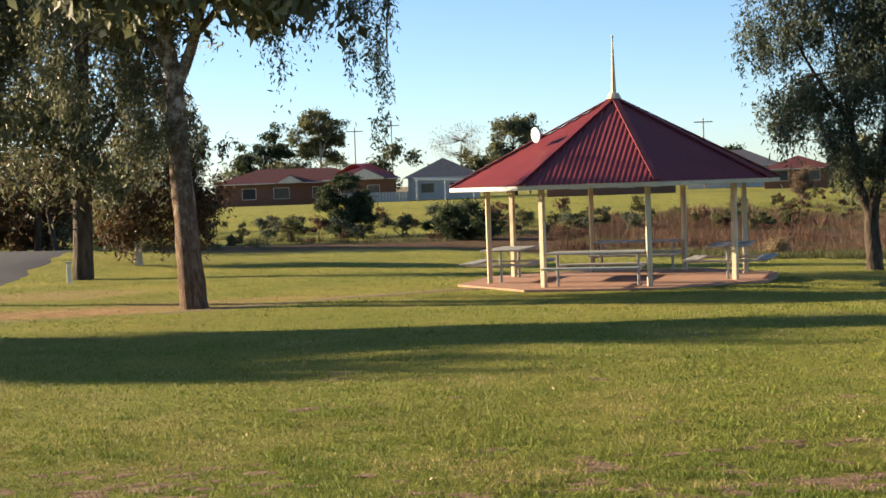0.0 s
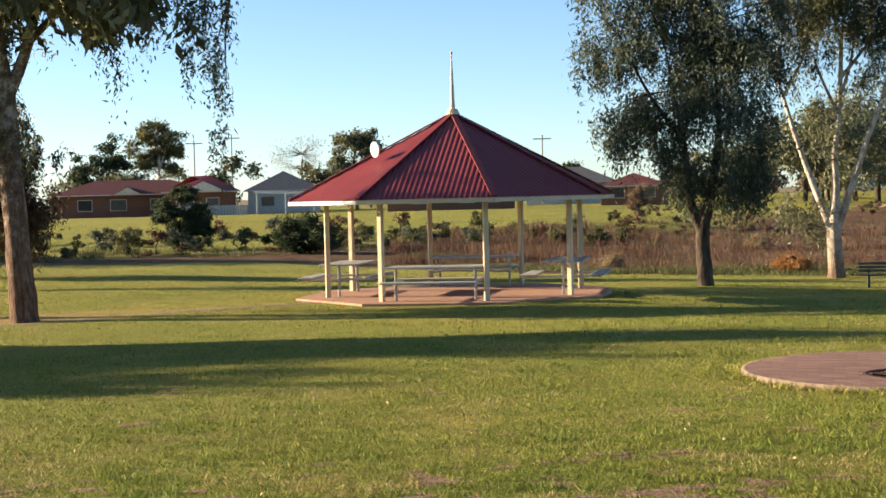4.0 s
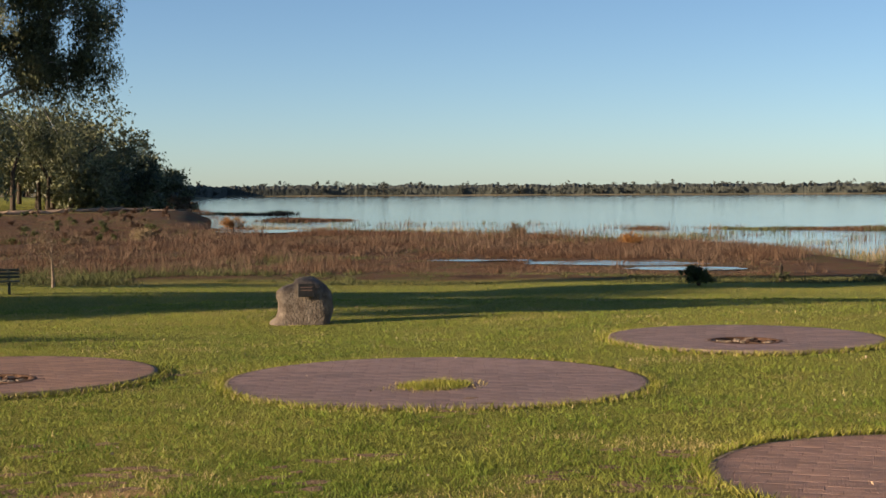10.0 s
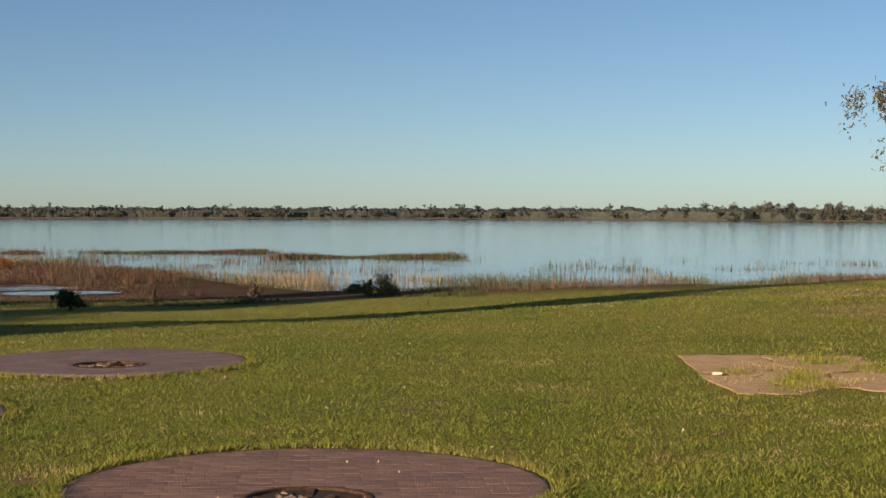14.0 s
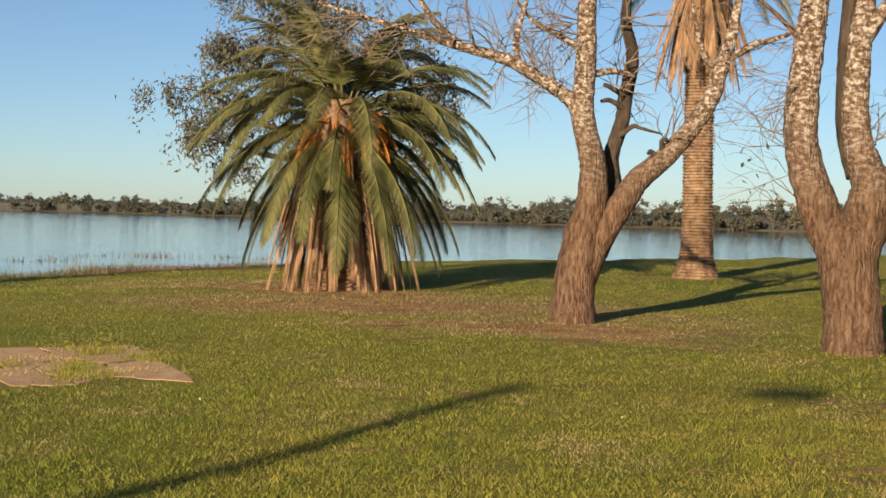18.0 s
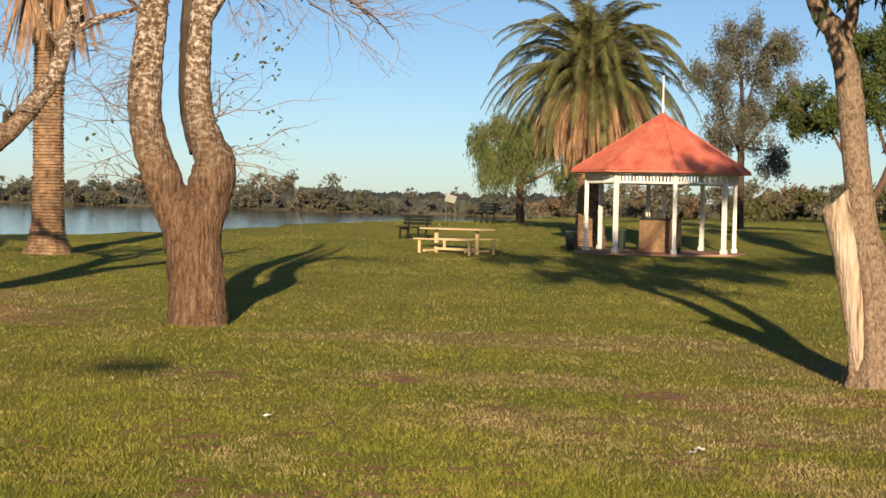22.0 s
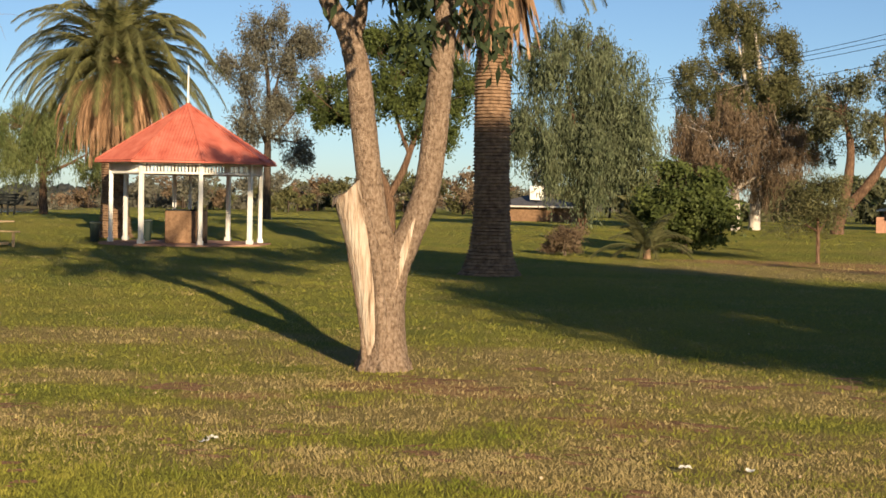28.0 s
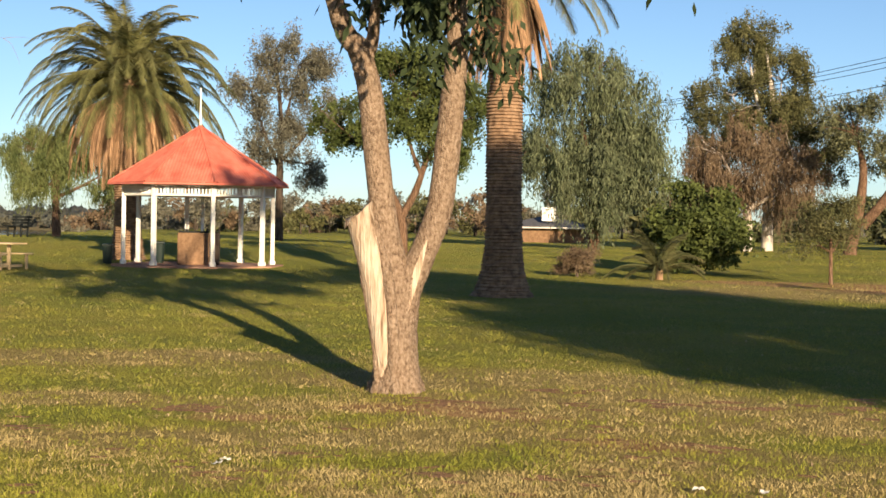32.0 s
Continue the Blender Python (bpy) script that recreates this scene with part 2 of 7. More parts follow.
# ---- mesh tools ----
def fast(name, v, f, material, parent=None, smooth=False, label=""):
    """One mesh object out of arrays: v (n,3), f (m,3) or (m,4)."""
    v, f = np.asarray(v, np.float32), np.asarray(f, np.int32)
    me = bpy.data.meshes.new(name)
    k = f.shape[1]
    me.vertices.add(len(v))
    me.vertices.foreach_set("co", v.ravel())
    me.loops.add(f.size)
    me.loops.foreach_set("vertex_index", f.ravel())
    me.polygons.add(len(f))
    me.polygons.foreach_set("loop_start", np.arange(0, f.size, k, dtype=np.int32))
    if smooth:
        me.polygons.foreach_set("use_smooth", np.ones(len(f), bool))
    me.update(calc_edges=True)
    me.materials.append(material)
    ob = new(name, me)
    ob.parent = parent
    if label:
        ob["label"] = label
    return ob


def part(name, bm, material, parent=None, label="", smooth=False):
    me = bpy.data.meshes.new(name)
    if smooth:
        for f in bm.faces:
            f.smooth = True
    bm.to_mesh(me)
    bm.free()
    me.materials.append(material)
    ob = new(name, me)
    ob.parent = parent
    if label:
        ob["label"] = label
    return ob


def box(sx, sy, sz, m=None, bevel=0.01, bm=None):
    """A bevelled box of that size, centred, moved by m."""
    b = bmesh.new()
    bmesh.ops.create_cube(b, size=1, matrix=Matrix.Diagonal((sx, sy, sz, 1)))
    if bevel:
        bmesh.ops.bevel(b, geom=list(b.edges), offset=min(bevel, .3 * min(sx, sy, sz)), segments=1, affect="EDGES")
    if m is not None:
        b.transform(m)
    if bm is None:
        return b
    me = bpy.data.meshes.new("tmp")
    b.to_mesh(me)
    b.free()
    bm.from_mesh(me)
    bpy.data.meshes.remove(me)
    return bm


def cyl(r1, r2, h, m=None, n=12, bm=None):
    """A tapered cylinder that stands on its origin."""
    b = bmesh.new() if bm is None else bm
    mm = (m if m is not None else Matrix.Identity(4)) @ Matrix.Translation((0, 0, h / 2))
    bmesh.ops.create_cone(b, cap_ends=True, segments=n, radius1=r1, radius2=r2, depth=h, matrix=mm)
    return b


def beam(a, b, w, t, bm=None, bevel=.006):
    """A bar of section w x t from a to b."""
    a, b = Vector(a), Vector(b)
    q = (b - a).to_track_quat("X", "Z").to_matrix().to_4x4()
    return box((b - a).length, w, t, Matrix.Translation((a + b) / 2) @ q, bevel, bm)


def tube(points, radii, sides=8, wob=0.0, rng=None, cap=True):
    """Vertices and quads of a limb along points."""
    P = [Vector(p) for p in points]
    vs, fs = [], []
    ref = Vector((0.3, 1, 0.1))
    for i, p in enumerate(P):
        d = (P[min(i + 1, len(P) - 1)] - P[max(i - 1, 0)]).normalized()
        u = d.cross(ref)
        if u.length < 1e-3:
            u = d.cross(Vector((1, 0, 0)))
        u.normalize()
        w = d.cross(u)
        for k in range(sides):
            a = 2 * math.pi * k / sides
            r = radii[i] * (1 + (rng.uniform(-wob, wob) if rng else 0))
            vs.append(p + (u * math.cos(a) + w * math.sin(a)) * r)
    for i in range(len(P) - 1):
        for k in range(sides):
            k2 = (k + 1) % sides
            fs.append((i * sides + k, i * sides + k2, (i + 1) * sides + k2, (i + 1) * sides + k))
    if cap:
        c = len(vs)
        vs.append(P[-1] + (P[-1] - P[-2]).normalized() * radii[-1] * .4)
        o = (len(P) - 1) * sides
        for k in range(sides):
            fs.append((o + k, o + (k + 1) % sides, c, c))
    return [tuple(v) for v in vs], fs


def smooth_path(points, radii, n=4):
    """Catmull-Rom through the points, with the radii."""
    P = [Vector(p) for p in points]
    P = [2 * P[0] - P[1]] + P + [2 * P[-1] - P[-2]]
    out, rr = [], []
    for i in range(1, len(P) - 2):
        for k in range(n):
            t = k / n
            a, b, c, d = P[i - 1], P[i], P[i + 1], P[i + 2]
            out.append(.5 * ((2 * b) + (c - a) * t + (2 * a - 5 * b + 4 * c - d) * t * t + (3 * b - a - 3 * c + d) * t ** 3))
            rr.append(radii[i - 1] * (1 - t) + radii[i] * t)
    out.append(P[-2])
    rr.append(radii[-1])
    return out, rr


def limbs(name, paths, material, parent, sides=9, wob=.07, seed=1, label="", n=4):
    """One mesh out of several limbs, each ((points), (radii))."""
    rng = random.Random(seed)
    V, F = [], []
    for pts, rad in paths:
        p, r = smooth_path(pts, rad, n)
        v, f = tube(p, r, sides, wob, rng)
        F += [tuple(i + len(V) for i in q) for q in f]
        V += v
    return tri_mesh(name, V, F, material, parent, label)


def tri_mesh(name, V, F, material, parent=None, label="", smooth=True):
    me = bpy.data.meshes.new(name)
    me.from_pydata(V, [], [f if len(set(f)) == len(f) else tuple(dict.fromkeys(f)) for f in F])
    if smooth:
        me.polygons.foreach_set("use_smooth", np.ones(len(me.polygons), bool))
    me.materials.append(material)
    ob = new(name, me)
    ob.parent = parent
    if label:
        ob["label"] = label
    return ob


def leaves(C, length, width, rng, droop=.3, spread=1.0, tri=False):
    """Leaf blades (a kite of four corners each) at the points C."""
    n = len(C)
    d = rng.normal(size=(n, 3)) * spread
    d[:, 2] -= droop * 2
    d /= np.linalg.norm(d, axis=1, keepdims=True) + 1e-6
    s = np.cross(d, rng.normal(size=(n, 3)))
    s /= np.linalg.norm(s, axis=1, keepdims=True) + 1e-6
    ln = (length * rng.uniform(.6, 1.3, n))[:, None]
    wd = (width * rng.uniform(.6, 1.3, n))[:, None]
    if tri:
        v = np.stack([C - s * wd * .5, C + s * wd * .5, C + d * ln], 1)
        return v.reshape(-1, 3), np.arange(3 * n, dtype=np.int32).reshape(-1, 3)
    v = np.empty((n, 4, 3), np.float32)
    v[:, 0], v[:, 1], v[:, 2], v[:, 3] = C, C + d * ln * .45 + s * wd * .5, C + d * ln, C + d * ln * .45 - s * wd * .5
    return v.reshape(-1, 3), np.arange(4 * n, dtype=np.int32).reshape(-1, 4)


def clumps(blobs, n_clump, per, spread, rng, shell=.55, hang=0.0):
    """Leaf places: clumps in ellipsoids (x, y, z, rx, ry, rz), denser towards the outside; hang lets strings of leaves droop."""
    vol = np.array([b[3] * b[4] * b[5] for b in blobs]) ** .7
    out, tips = [], []
    for b, w in zip(blobs, vol / vol.sum()):
        k = max(3, int(n_clump * w))
        ks = max(4, k // 6)
        u = rng.normal(size=(ks, 3))
        u /= np.linalg.norm(u, axis=1, keepdims=True)
        r = shell + (1 - shell) * rng.random(ks) ** .7
        r[rng.random(ks) < .25] *= 1.15
        spray = np.array(b[:3]) + u * r[:, None] * np.array(b[3:])
        c = spray[rng.integers(0, ks, k)] + rng.normal(size=(k, 3)) * spread * np.array((1.35, 1.35, .9))
        tips.append(c)
        sp = spread * rng.uniform(.5, 1.5, (k, 1, 1))
        o = rng.normal(size=(k, per, 3)) * sp * np.array((1, 1, .75))
        if hang:
            o[:, :, 2] -= np.abs(rng.normal(size=(k, per))) * hang
            o[:, :, :2] *= .6
        out.append((c[:, None] + o).reshape(-1, 3))
    return np.concatenate(out), np.concatenate(tips)


def at(b, d, z=0.0):
    """A place on the ground at bearing b (clockwise from +y) and distance d from the camera's swing."""
    s, c = math.sin(radians(b)), math.cos(radians(b))
    x, y = AHEAD * s + ASIDE * c + d * s, AHEAD * c - ASIDE * s + d * c
    return x, y, height(x, y) + z


def thing(name, place, turn, label, category, group="", kind=""):
    """An Empty at the thing's base; turn: degrees about z."""
    e = new(name)
    e.empty_display_size = .2
    e.matrix_world = pose(*place, 0, 0, turn)
    return tagged(e, label, category, group, kind)


def tree(label, place, blobs, leaf, bark, trunk_r=.2, seed=1, n_clump=160, per=40, spread=.35, ll=.14, lw=.035, droop=.35, hang=0.0, skeleton=None, category="tree", b=None, name="tree", fork=.4, group="", sides=9, shell=.55):
    """Trunk and limbs that reach the crown's masses, and a crown of many leaves. Local x is to the right as seen from the path, y away."""
    if b is None:
        b = math.degrees(math.atan2(place[0], place[1]))
    t = thing(name, place, -b, label, category, group)
    rng = np.random.default_rng(seed)
    R = random.Random(seed)
    far = math.hypot(place[0], place[1]) > 34
    pts, tips = clumps(blobs, int(n_clump * 1.3), int(per * 1.25) if far else per, spread, rng, shell, hang)
    pts = pts[pts[:, 2] > .12]
    v, f = leaves(pts, ll * (1.1 if far else 1.25), lw * (1.6 if far else 1.8), rng, droop, tri=far)
    fast("crown", v, f, leaf, t)
    paths = []
    if skeleton is None:
        top = max(bl[2] for bl in blobs)
        low = min(bl[2] - bl[5] for bl in blobs)
        fz = max(.5, min(low + .5, fork * top))
        lean = R.uniform(-.03, .03)
        main = [(0, 0, -.25), (0, 0, .2), (lean * fz, 0, fz), (lean * 2 * fz, R.uniform(-.1, .1), fz + (top - fz) * .5), (blobs[0][0] * .3, blobs[0][1] * .3, top)]
        paths.append((main, [trunk_r * 1.35, trunk_r * 1.05, trunk_r * .85, trunk_r * .5, trunk_r * .12]))
        for bl in blobs:
            s = R.uniform(.0, .5)
            st = Vector(main[2]).lerp(Vector(main[3]), s)
            en = Vector(bl[:3])
            mid = st.lerp(en, .5) + Vector((R.uniform(-.2, .2), R.uniform(-.2, .2), -.05 * (en - st).length))
            paths.append(([st, mid, en], [trunk_r * .5, trunk_r * .33, trunk_r * .12]))
    else:
        paths = skeleton
    limbs("trunk", paths, bark, t, sides=sides, seed=seed)
    # twigs to the clumps
    starts = [Vector(p) for pp, _ in paths for p in pp[1:]]
    tw = []
    for c in tips[::max(1, len(tips) // 70)]:
        c = Vector(c)
        st = min(starts, key=lambda q: (q - c).length)
        if (st - c).length > .15:
            tw.append(([st, st.lerp(c, .5) + Vector((R.uniform(-.1, .1), R.uniform(-.1, .1), R.uniform(0, .15))), c], [trunk_r * .13, trunk_r * .08, trunk_r * .03]))
    if tw:
        limbs("branchwork", tw, bark, t, sides=4, seed=seed, n=2)["kind"] = "stuff"
    return t


# ---- the ground ----
CONTROL = [(0, 5, 0), (40, 5, 0), (65, 10, 0), (38, 15, 0), (23, 16, 0), (50, 19, 0), (33, 23, -.15), (7, 33, -.3), (-9, 30, -.35), (-13, 43, -.4), (15, 39, -.6), (20, 43, -.7),
           (22, 39, -.7), (26, 44, -.92), (38, 44, -1.04), (47, 44, -.95), (52, 45, -1.05), (60, 46, -.9), (69, 46, -.58), (72, 18, 0), (82, 31, .2), (95, 38, .3), (91, 24, .15), (100, 21, .05), (110, 46, .08), (117, 46, .3), (125, 16, 0), (128, 35, .1),
           (134, 47, .1), (145, 37, .1), (143, 48, .1), (148, 63, .3), (148, 33, .05), (200, 20, 0), (260, 20, 0), (310, 20, -.05), (330, 40, -.2), (-5, 60, -.6), (-4, 78, -.75), (8, 60, -.9),
           (18, 60, -1.05), (30, 60, -1.15), (40, 60, -1.15), (52, 55, -1.15), (-3, 86, -.4), (-3, 100, .35), (8, 105, .15), (-5, 140, .35), (8, 140, .35), (-5, 178, .2), (8, 178, .3), (-15, 55, -.05), (22, 140, -.25), (20, 90, -1.0), (27, 200, -.8),
           (74, 42, -.07), (78, 42, .04), (84, 40, .25), (87, 44, .35), (96, 46, .33), (103, 50, .43), (108, 52, .4), (106, 53, .4), (109.5, 60, .84), (110.8, 64, .86), (113, 68, .8), (21, 250, .9), (18, 230, .7), (25, 230, .3), (116, 72, .6), (120, 90, .5), (130, 100, .4), (145, 90, .4)]
SHORE_B = [26, 28, 30, 35, 42, 50, 55, 60, 66, 72, 78, 84, 92, 100, 106, 110, 113, 116, 118]
SHORE_NEAR = [262, 220, 112, 100, 92, 76, 63, 58, 56, 54, 53, 53, 57, 62, 70, 92, 150, 205, 222]
SHORE_FAR = [264, 430, 680, 690, 690, 690, 690, 690, 670, 620, 530, 460, 400, 340, 305, 290, 270, 246, 224]
CP = np.array([(math.sin(radians(b)) * d, math.cos(radians(b)) * d, z) for b, d, z in CONTROL])
WATER = -1.3


def heights(x, y):
    x, y = np.asarray(x, float), np.asarray(y, float)
    r = np.hypot(x, y)
    b = (np.degrees(np.arctan2(x, y)) + 90) % 360 - 90
    d2 = (x[..., None] - CP[:, 0]) ** 2 + (y[..., None] - CP[:, 1]) ** 2
    w = 1 / (d2 + 9 + .004 * r[..., None] ** 2) ** 2
    z = (w * CP[:, 2]).sum(-1) / w.sum(-1)
    near, far = np.interp(b, SHORE_B, SHORE_NEAR), np.interp(b, SHORE_B, SHORE_FAR)
    inlake = (b > 26) & (b < 118)
    s = np.clip((r - near * .93) / (near * .07 + 2), 0, 1) * np.clip((far * 1.01 - r) / (far * .012 + .5), 0, 1)
    s = np.where(inlake, s * s * (3 - 2 * s), 0)
    beyond = np.clip((r - far) / (far * .1), 0, 1)
    z = np.where(inlake & (r > far), -1.2 + .8 * beyond, z)
    z = z + np.where(r < 70, .02 * np.sin(x * .9 + np.cos(y * .7)) * np.sin(y * .8), 0)
    z = z * (1 - s) + (WATER - .6) * s
    return z


def height(x, y):
    return float(heights(np.array([x]), np.array([y]))[0])


def ground_mesh():
    rings = [0.0, 0.01, 0.6] + list(1.2 * 1.05 ** np.arange(0, 168))
    na = 264
    ang = np.linspace(0, 2 * math.pi, na, endpoint=False)
    rr = np.array(rings[1:])
    X = (rr[:, None] * np.sin(ang)[None]).ravel()
    Y = (rr[:, None] * np.cos(ang)[None]).ravel()
    Z = heights(X, Y)
    V = np.concatenate([np.stack([X, Y, Z], 1), [[0, 0, height(0, 0)]]])
    i, k = np.meshgrid(np.arange(len(rr) - 1), np.arange(na), indexing="ij")
    k2 = (k + 1) % na
    F = np.stack([i * na + k, (i + 1) * na + k, (i + 1) * na + k2, i * na + k2], -1).reshape(-1, 4)[:, ::-1]
    ob = fast("ground", V, F, M_ground, smooth=True)
    me = ob.data
    # ground cover: red marsh soil, green blue worn
    r = np.hypot(V[:, 0], V[:, 1])
    b = (np.degrees(np.arctan2(V[:, 0], V[:, 1])) + 90) % 360 - 90
    edge = np.interp(b, [-30, -20, 0, 12, 24, 47, 60, 75, 82, 86], [60, 62, 60, 47, 45, 47, 49, 46, 44, 60])
    out = np.interp(b, [-30, -5, 6, 16, 21, 23, 25, 28, 29, 30, 86], [66, 74, 84, 100, 136, 142, 155, 190, 230, 300, 300])
    marsh = np.clip((r - edge) / 2.5, 0, 1) * np.clip((out - r) / 4, 0, 1) * (b > -30) * (b < 86)

    dry, soil = spots(V[:, 0], V[:, 1], DRY), spots(V[:, 0], V[:, 1], SOIL)
    farland = np.clip((r - 230) / 60, 0, 1)
    col = np.stack([marsh, dry, soil, farland], 1).astype(np.float32)
    at_ = me.color_attributes.new("cover", "FLOAT_COLOR", "POINT")
    at_.data.foreach_set("color", col.ravel())
    return tagged(ob, "mown park lawn running down to marsh and lake", "ground", kind="structure")


# dry or bare areas: bearing, distance, half width, half depth
DRY = [(84, 28, 5.5, 3.5), (92, 25.5, 3.5, 1.8), (78, 35, 4, 3), (90, 22.5, 3, 1.0), (-11, 30.5, 5, 1.2), (-14, 36, 3, 2), (147, 45, 9, 6), (150, 58, 9, 10), (140, 46, 6, 3), (128, 13.6, 2.2, .4), (138, 12.4, 2, .35), (146, 14.5, 2.5, .6), (112, 16, 2, .5), (120, 15.5, 2.5, .5), (133, 15.5, 3.5, 1.6), (143, 12, 3, 1.5), (120, 13, 3, 1.0), (136, 10.5, 3, .9), (125, 11, 2, .6), (128, 18, 3, 1.5), (144, 40, 9, 4), (113, 20, 4, 1.2)]
SOIL = [(84, 27, 4, 1.4), (89.5, 23.2, 3.5, .8), (80, 33, 2.5, 1.4), (-8, 9.5, .5, .12), (4, 10, .4, .1), (12, 9.6, .6, .13), (20, 9.3, .5, .12), (27, 9.8, .5, .1), (35, 9.2, .6, .12), (44, 9.4, .4, .1), (-2, 11, .4, .1), (16, 10.6, .4, .1), (-14.5, 30.2, 3.5, .5), (-6, 31.2, 3.5, .4), (0, 32.4, 2.5, .3), (95.5, 21.8, 2.6, .55), (92, 22.6, 1.5, .4), (84, 29.5, 2, 1.2), (129.5, 14.6, 1.3, .2), (117, 13.3, 1.0, .2), (125, 12.9, .5, .12), (122, 14.0, .6, .12), (136, 14.0, .6, .15), (143, 44, 4, 1.5), (82, 31, 1.8, 1.5), (146, 43, 6, 3), (139, 47, 4, 1.6), (126, 15.2, 1.0, .25), (131, 15.6, 1.6, .3), (134, 13.2, .8, .2), (120, 14.6, .9, .25)]


def spots(x, y, table):
    """How far inside one of the oval areas each point lies, 0 to 1."""
    best = np.zeros(np.shape(x))
    for b0, d0, ra, rd in table:
        ux, uy = math.sin(radians(b0)), math.cos(radians(b0))
        p, q = (x - ux * d0) * ux + (y - uy * d0) * uy, (x - ux * d0) * uy - (y - uy * d0) * ux
        best = np.maximum(best, np.clip(1.25 - np.hypot(p / rd, q / ra), 0, 1))
    return best


def ground_material():
    m = bpy.data.materials.new("lawn")
    m.use_nodes = True
    nt = m.node_tree
    N, Lk = nt.nodes, nt.links
    b = N["Principled BSDF"]
    tc = N.new("ShaderNodeTexCoord")

    def noise_(scale, detail=5, rough=.6, vec=None):
        n = N.new("ShaderNodeTexNoise")
        n.inputs["Scale"].default_value, n.inputs["Detail"].default_value, n.inputs["Roughness"].default_value = scale, detail, rough
        Lk.new(vec or tc.outputs["Object"], n.inputs["Vector"])
        return n.outputs["Fac"]

    def ramp(fac, stops):
        r = N.new("ShaderNodeValToRGB")
        el = r.color_ramp.elements
        while len(el) < len(stops):
            el.new(.5)
        for e, (p, c) in zip(el, stops):
            e.position, e.color = p, (*c, 1)
        Lk.new(fac, r.inputs[0])
        return r.outputs[0]

    def mix(fac, a, c):
        x = N.new("ShaderNodeMix")
        x.data_type = "RGBA"
        Lk.new(fac, x.inputs[0])
        Lk.new(a, x.inputs[6])
        Lk.new(c, x.inputs[7])
        return x.outputs[2]

    def math_(op, a, c):
        x = N.new("ShaderNodeMath")
        x.operation, x.use_clamp = op, True
        for i, q in enumerate((a, c)):
            if isinstance(q, (int, float)):
                x.inputs[i].default_value = q
            else:
                Lk.new(q, x.inputs[i])
        return x.outputs[0]

    fine = math_("ADD", math_("MULTIPLY", noise_(40, 6, .8), .6), math_("MULTIPLY", noise_(170, 3, .8), .4))
    mid = noise_(2.2, 6, .65)
    big = noise_(.22, 4)
    lawn = ramp(fine, [(.41, (.06, .074, .012)), (.5, (.188, .205, .035)), (.58, (.31, .31, .064))])
    lawn2 = ramp(fine, [(.41, (.11, .108, .02)), (.5, (.265, .25, .047)), (.6, (.38, .335, .083))])
    c = mix(ramp(big, [(.4, (0, 0, 0)), (.62, (1, 1, 1))]), lawn, lawn2)
    straw = ramp(fine, [(.3, (.19, .14, .05)), (.55, (.32, .24, .1)), (.7, (.43, .33, .16))])
    worn = ramp(fine, [(.3, (.18, .12, .04)), (.55, (.27, .185, .065)), (.7, (.34, .24, .1))])
    c = mix(ramp(noise_(.75, 6, .7), [(.5, (0, 0, 0)), (.74, (.45, .45, .45))]), c, worn)
    c = mix(ramp(mid, [(.62, (0, 0, 0)), (.76, (.6, .6, .6))]), c, straw)
    at_ = N.new("ShaderNodeAttribute")
    at_.attribute_name = "cover"
    sp = N.new("ShaderNodeSeparateColor")
    Lk.new(at_.outputs["Color"], sp.inputs[0])
    wide = noise_(2.4, 6, .75)

    def broken(mask, hard=2.6):
        a = math_("ADD", math_("MULTIPLY", mask, 1.25), math_("SUBTRACT", wide, .62))
        return math_("MULTIPLY", math_("SUBTRACT", a, .28), hard)

    c = mix(math_("MULTIPLY", broken(sp.outputs[1]), .8), c, straw)
    soil = ramp(mid, [(.35, (.27, .155, .07)), (.65, (.42, .265, .13))])
    c = mix(broken(sp.outputs[2]), c, soil)
    mud = ramp(noise_(.5, 6, .7), [(.35, (.055, .03, .018)), (.5, (.115, .062, .036)), (.62, (.085, .075, .028)), (.72, (.16, .092, .055))])
    c = mix(sp.outputs[0], c, mud)
    field = ramp(noise_(.05, 4), [(.4, (.16, .135, .075)), (.6, (.28, .225, .135))])
    c = mix(at_.outputs["Alpha"], c, field)
    Lk.new(c, b.inputs["Base Color"])
    b.inputs["Roughness"].default_value = .95
    b.inputs["Specular IOR Level"].default_value = .1
    bp = N.new("ShaderNodeBump")
    bp.inputs["Strength"].default_value, bp.inputs["Distance"].default_value = .9, .055
    Lk.new(noise_(30, 6, .8), bp.inputs["Height"])
    tuft = N.new("ShaderNodeBump")
    tuft.inputs["Strength"].default_value, tuft.inputs["Distance"].default_value = .5, .05
    Lk.new(noise_(11, 3, .6), tuft.inputs["Height"])
    Lk.new(bp.outputs[0], tuft.inputs["Normal"])
    Lk.new(tuft.outputs[0], b.inputs["Normal"])
    return m


M_ground = ground_material()
ground_mesh()


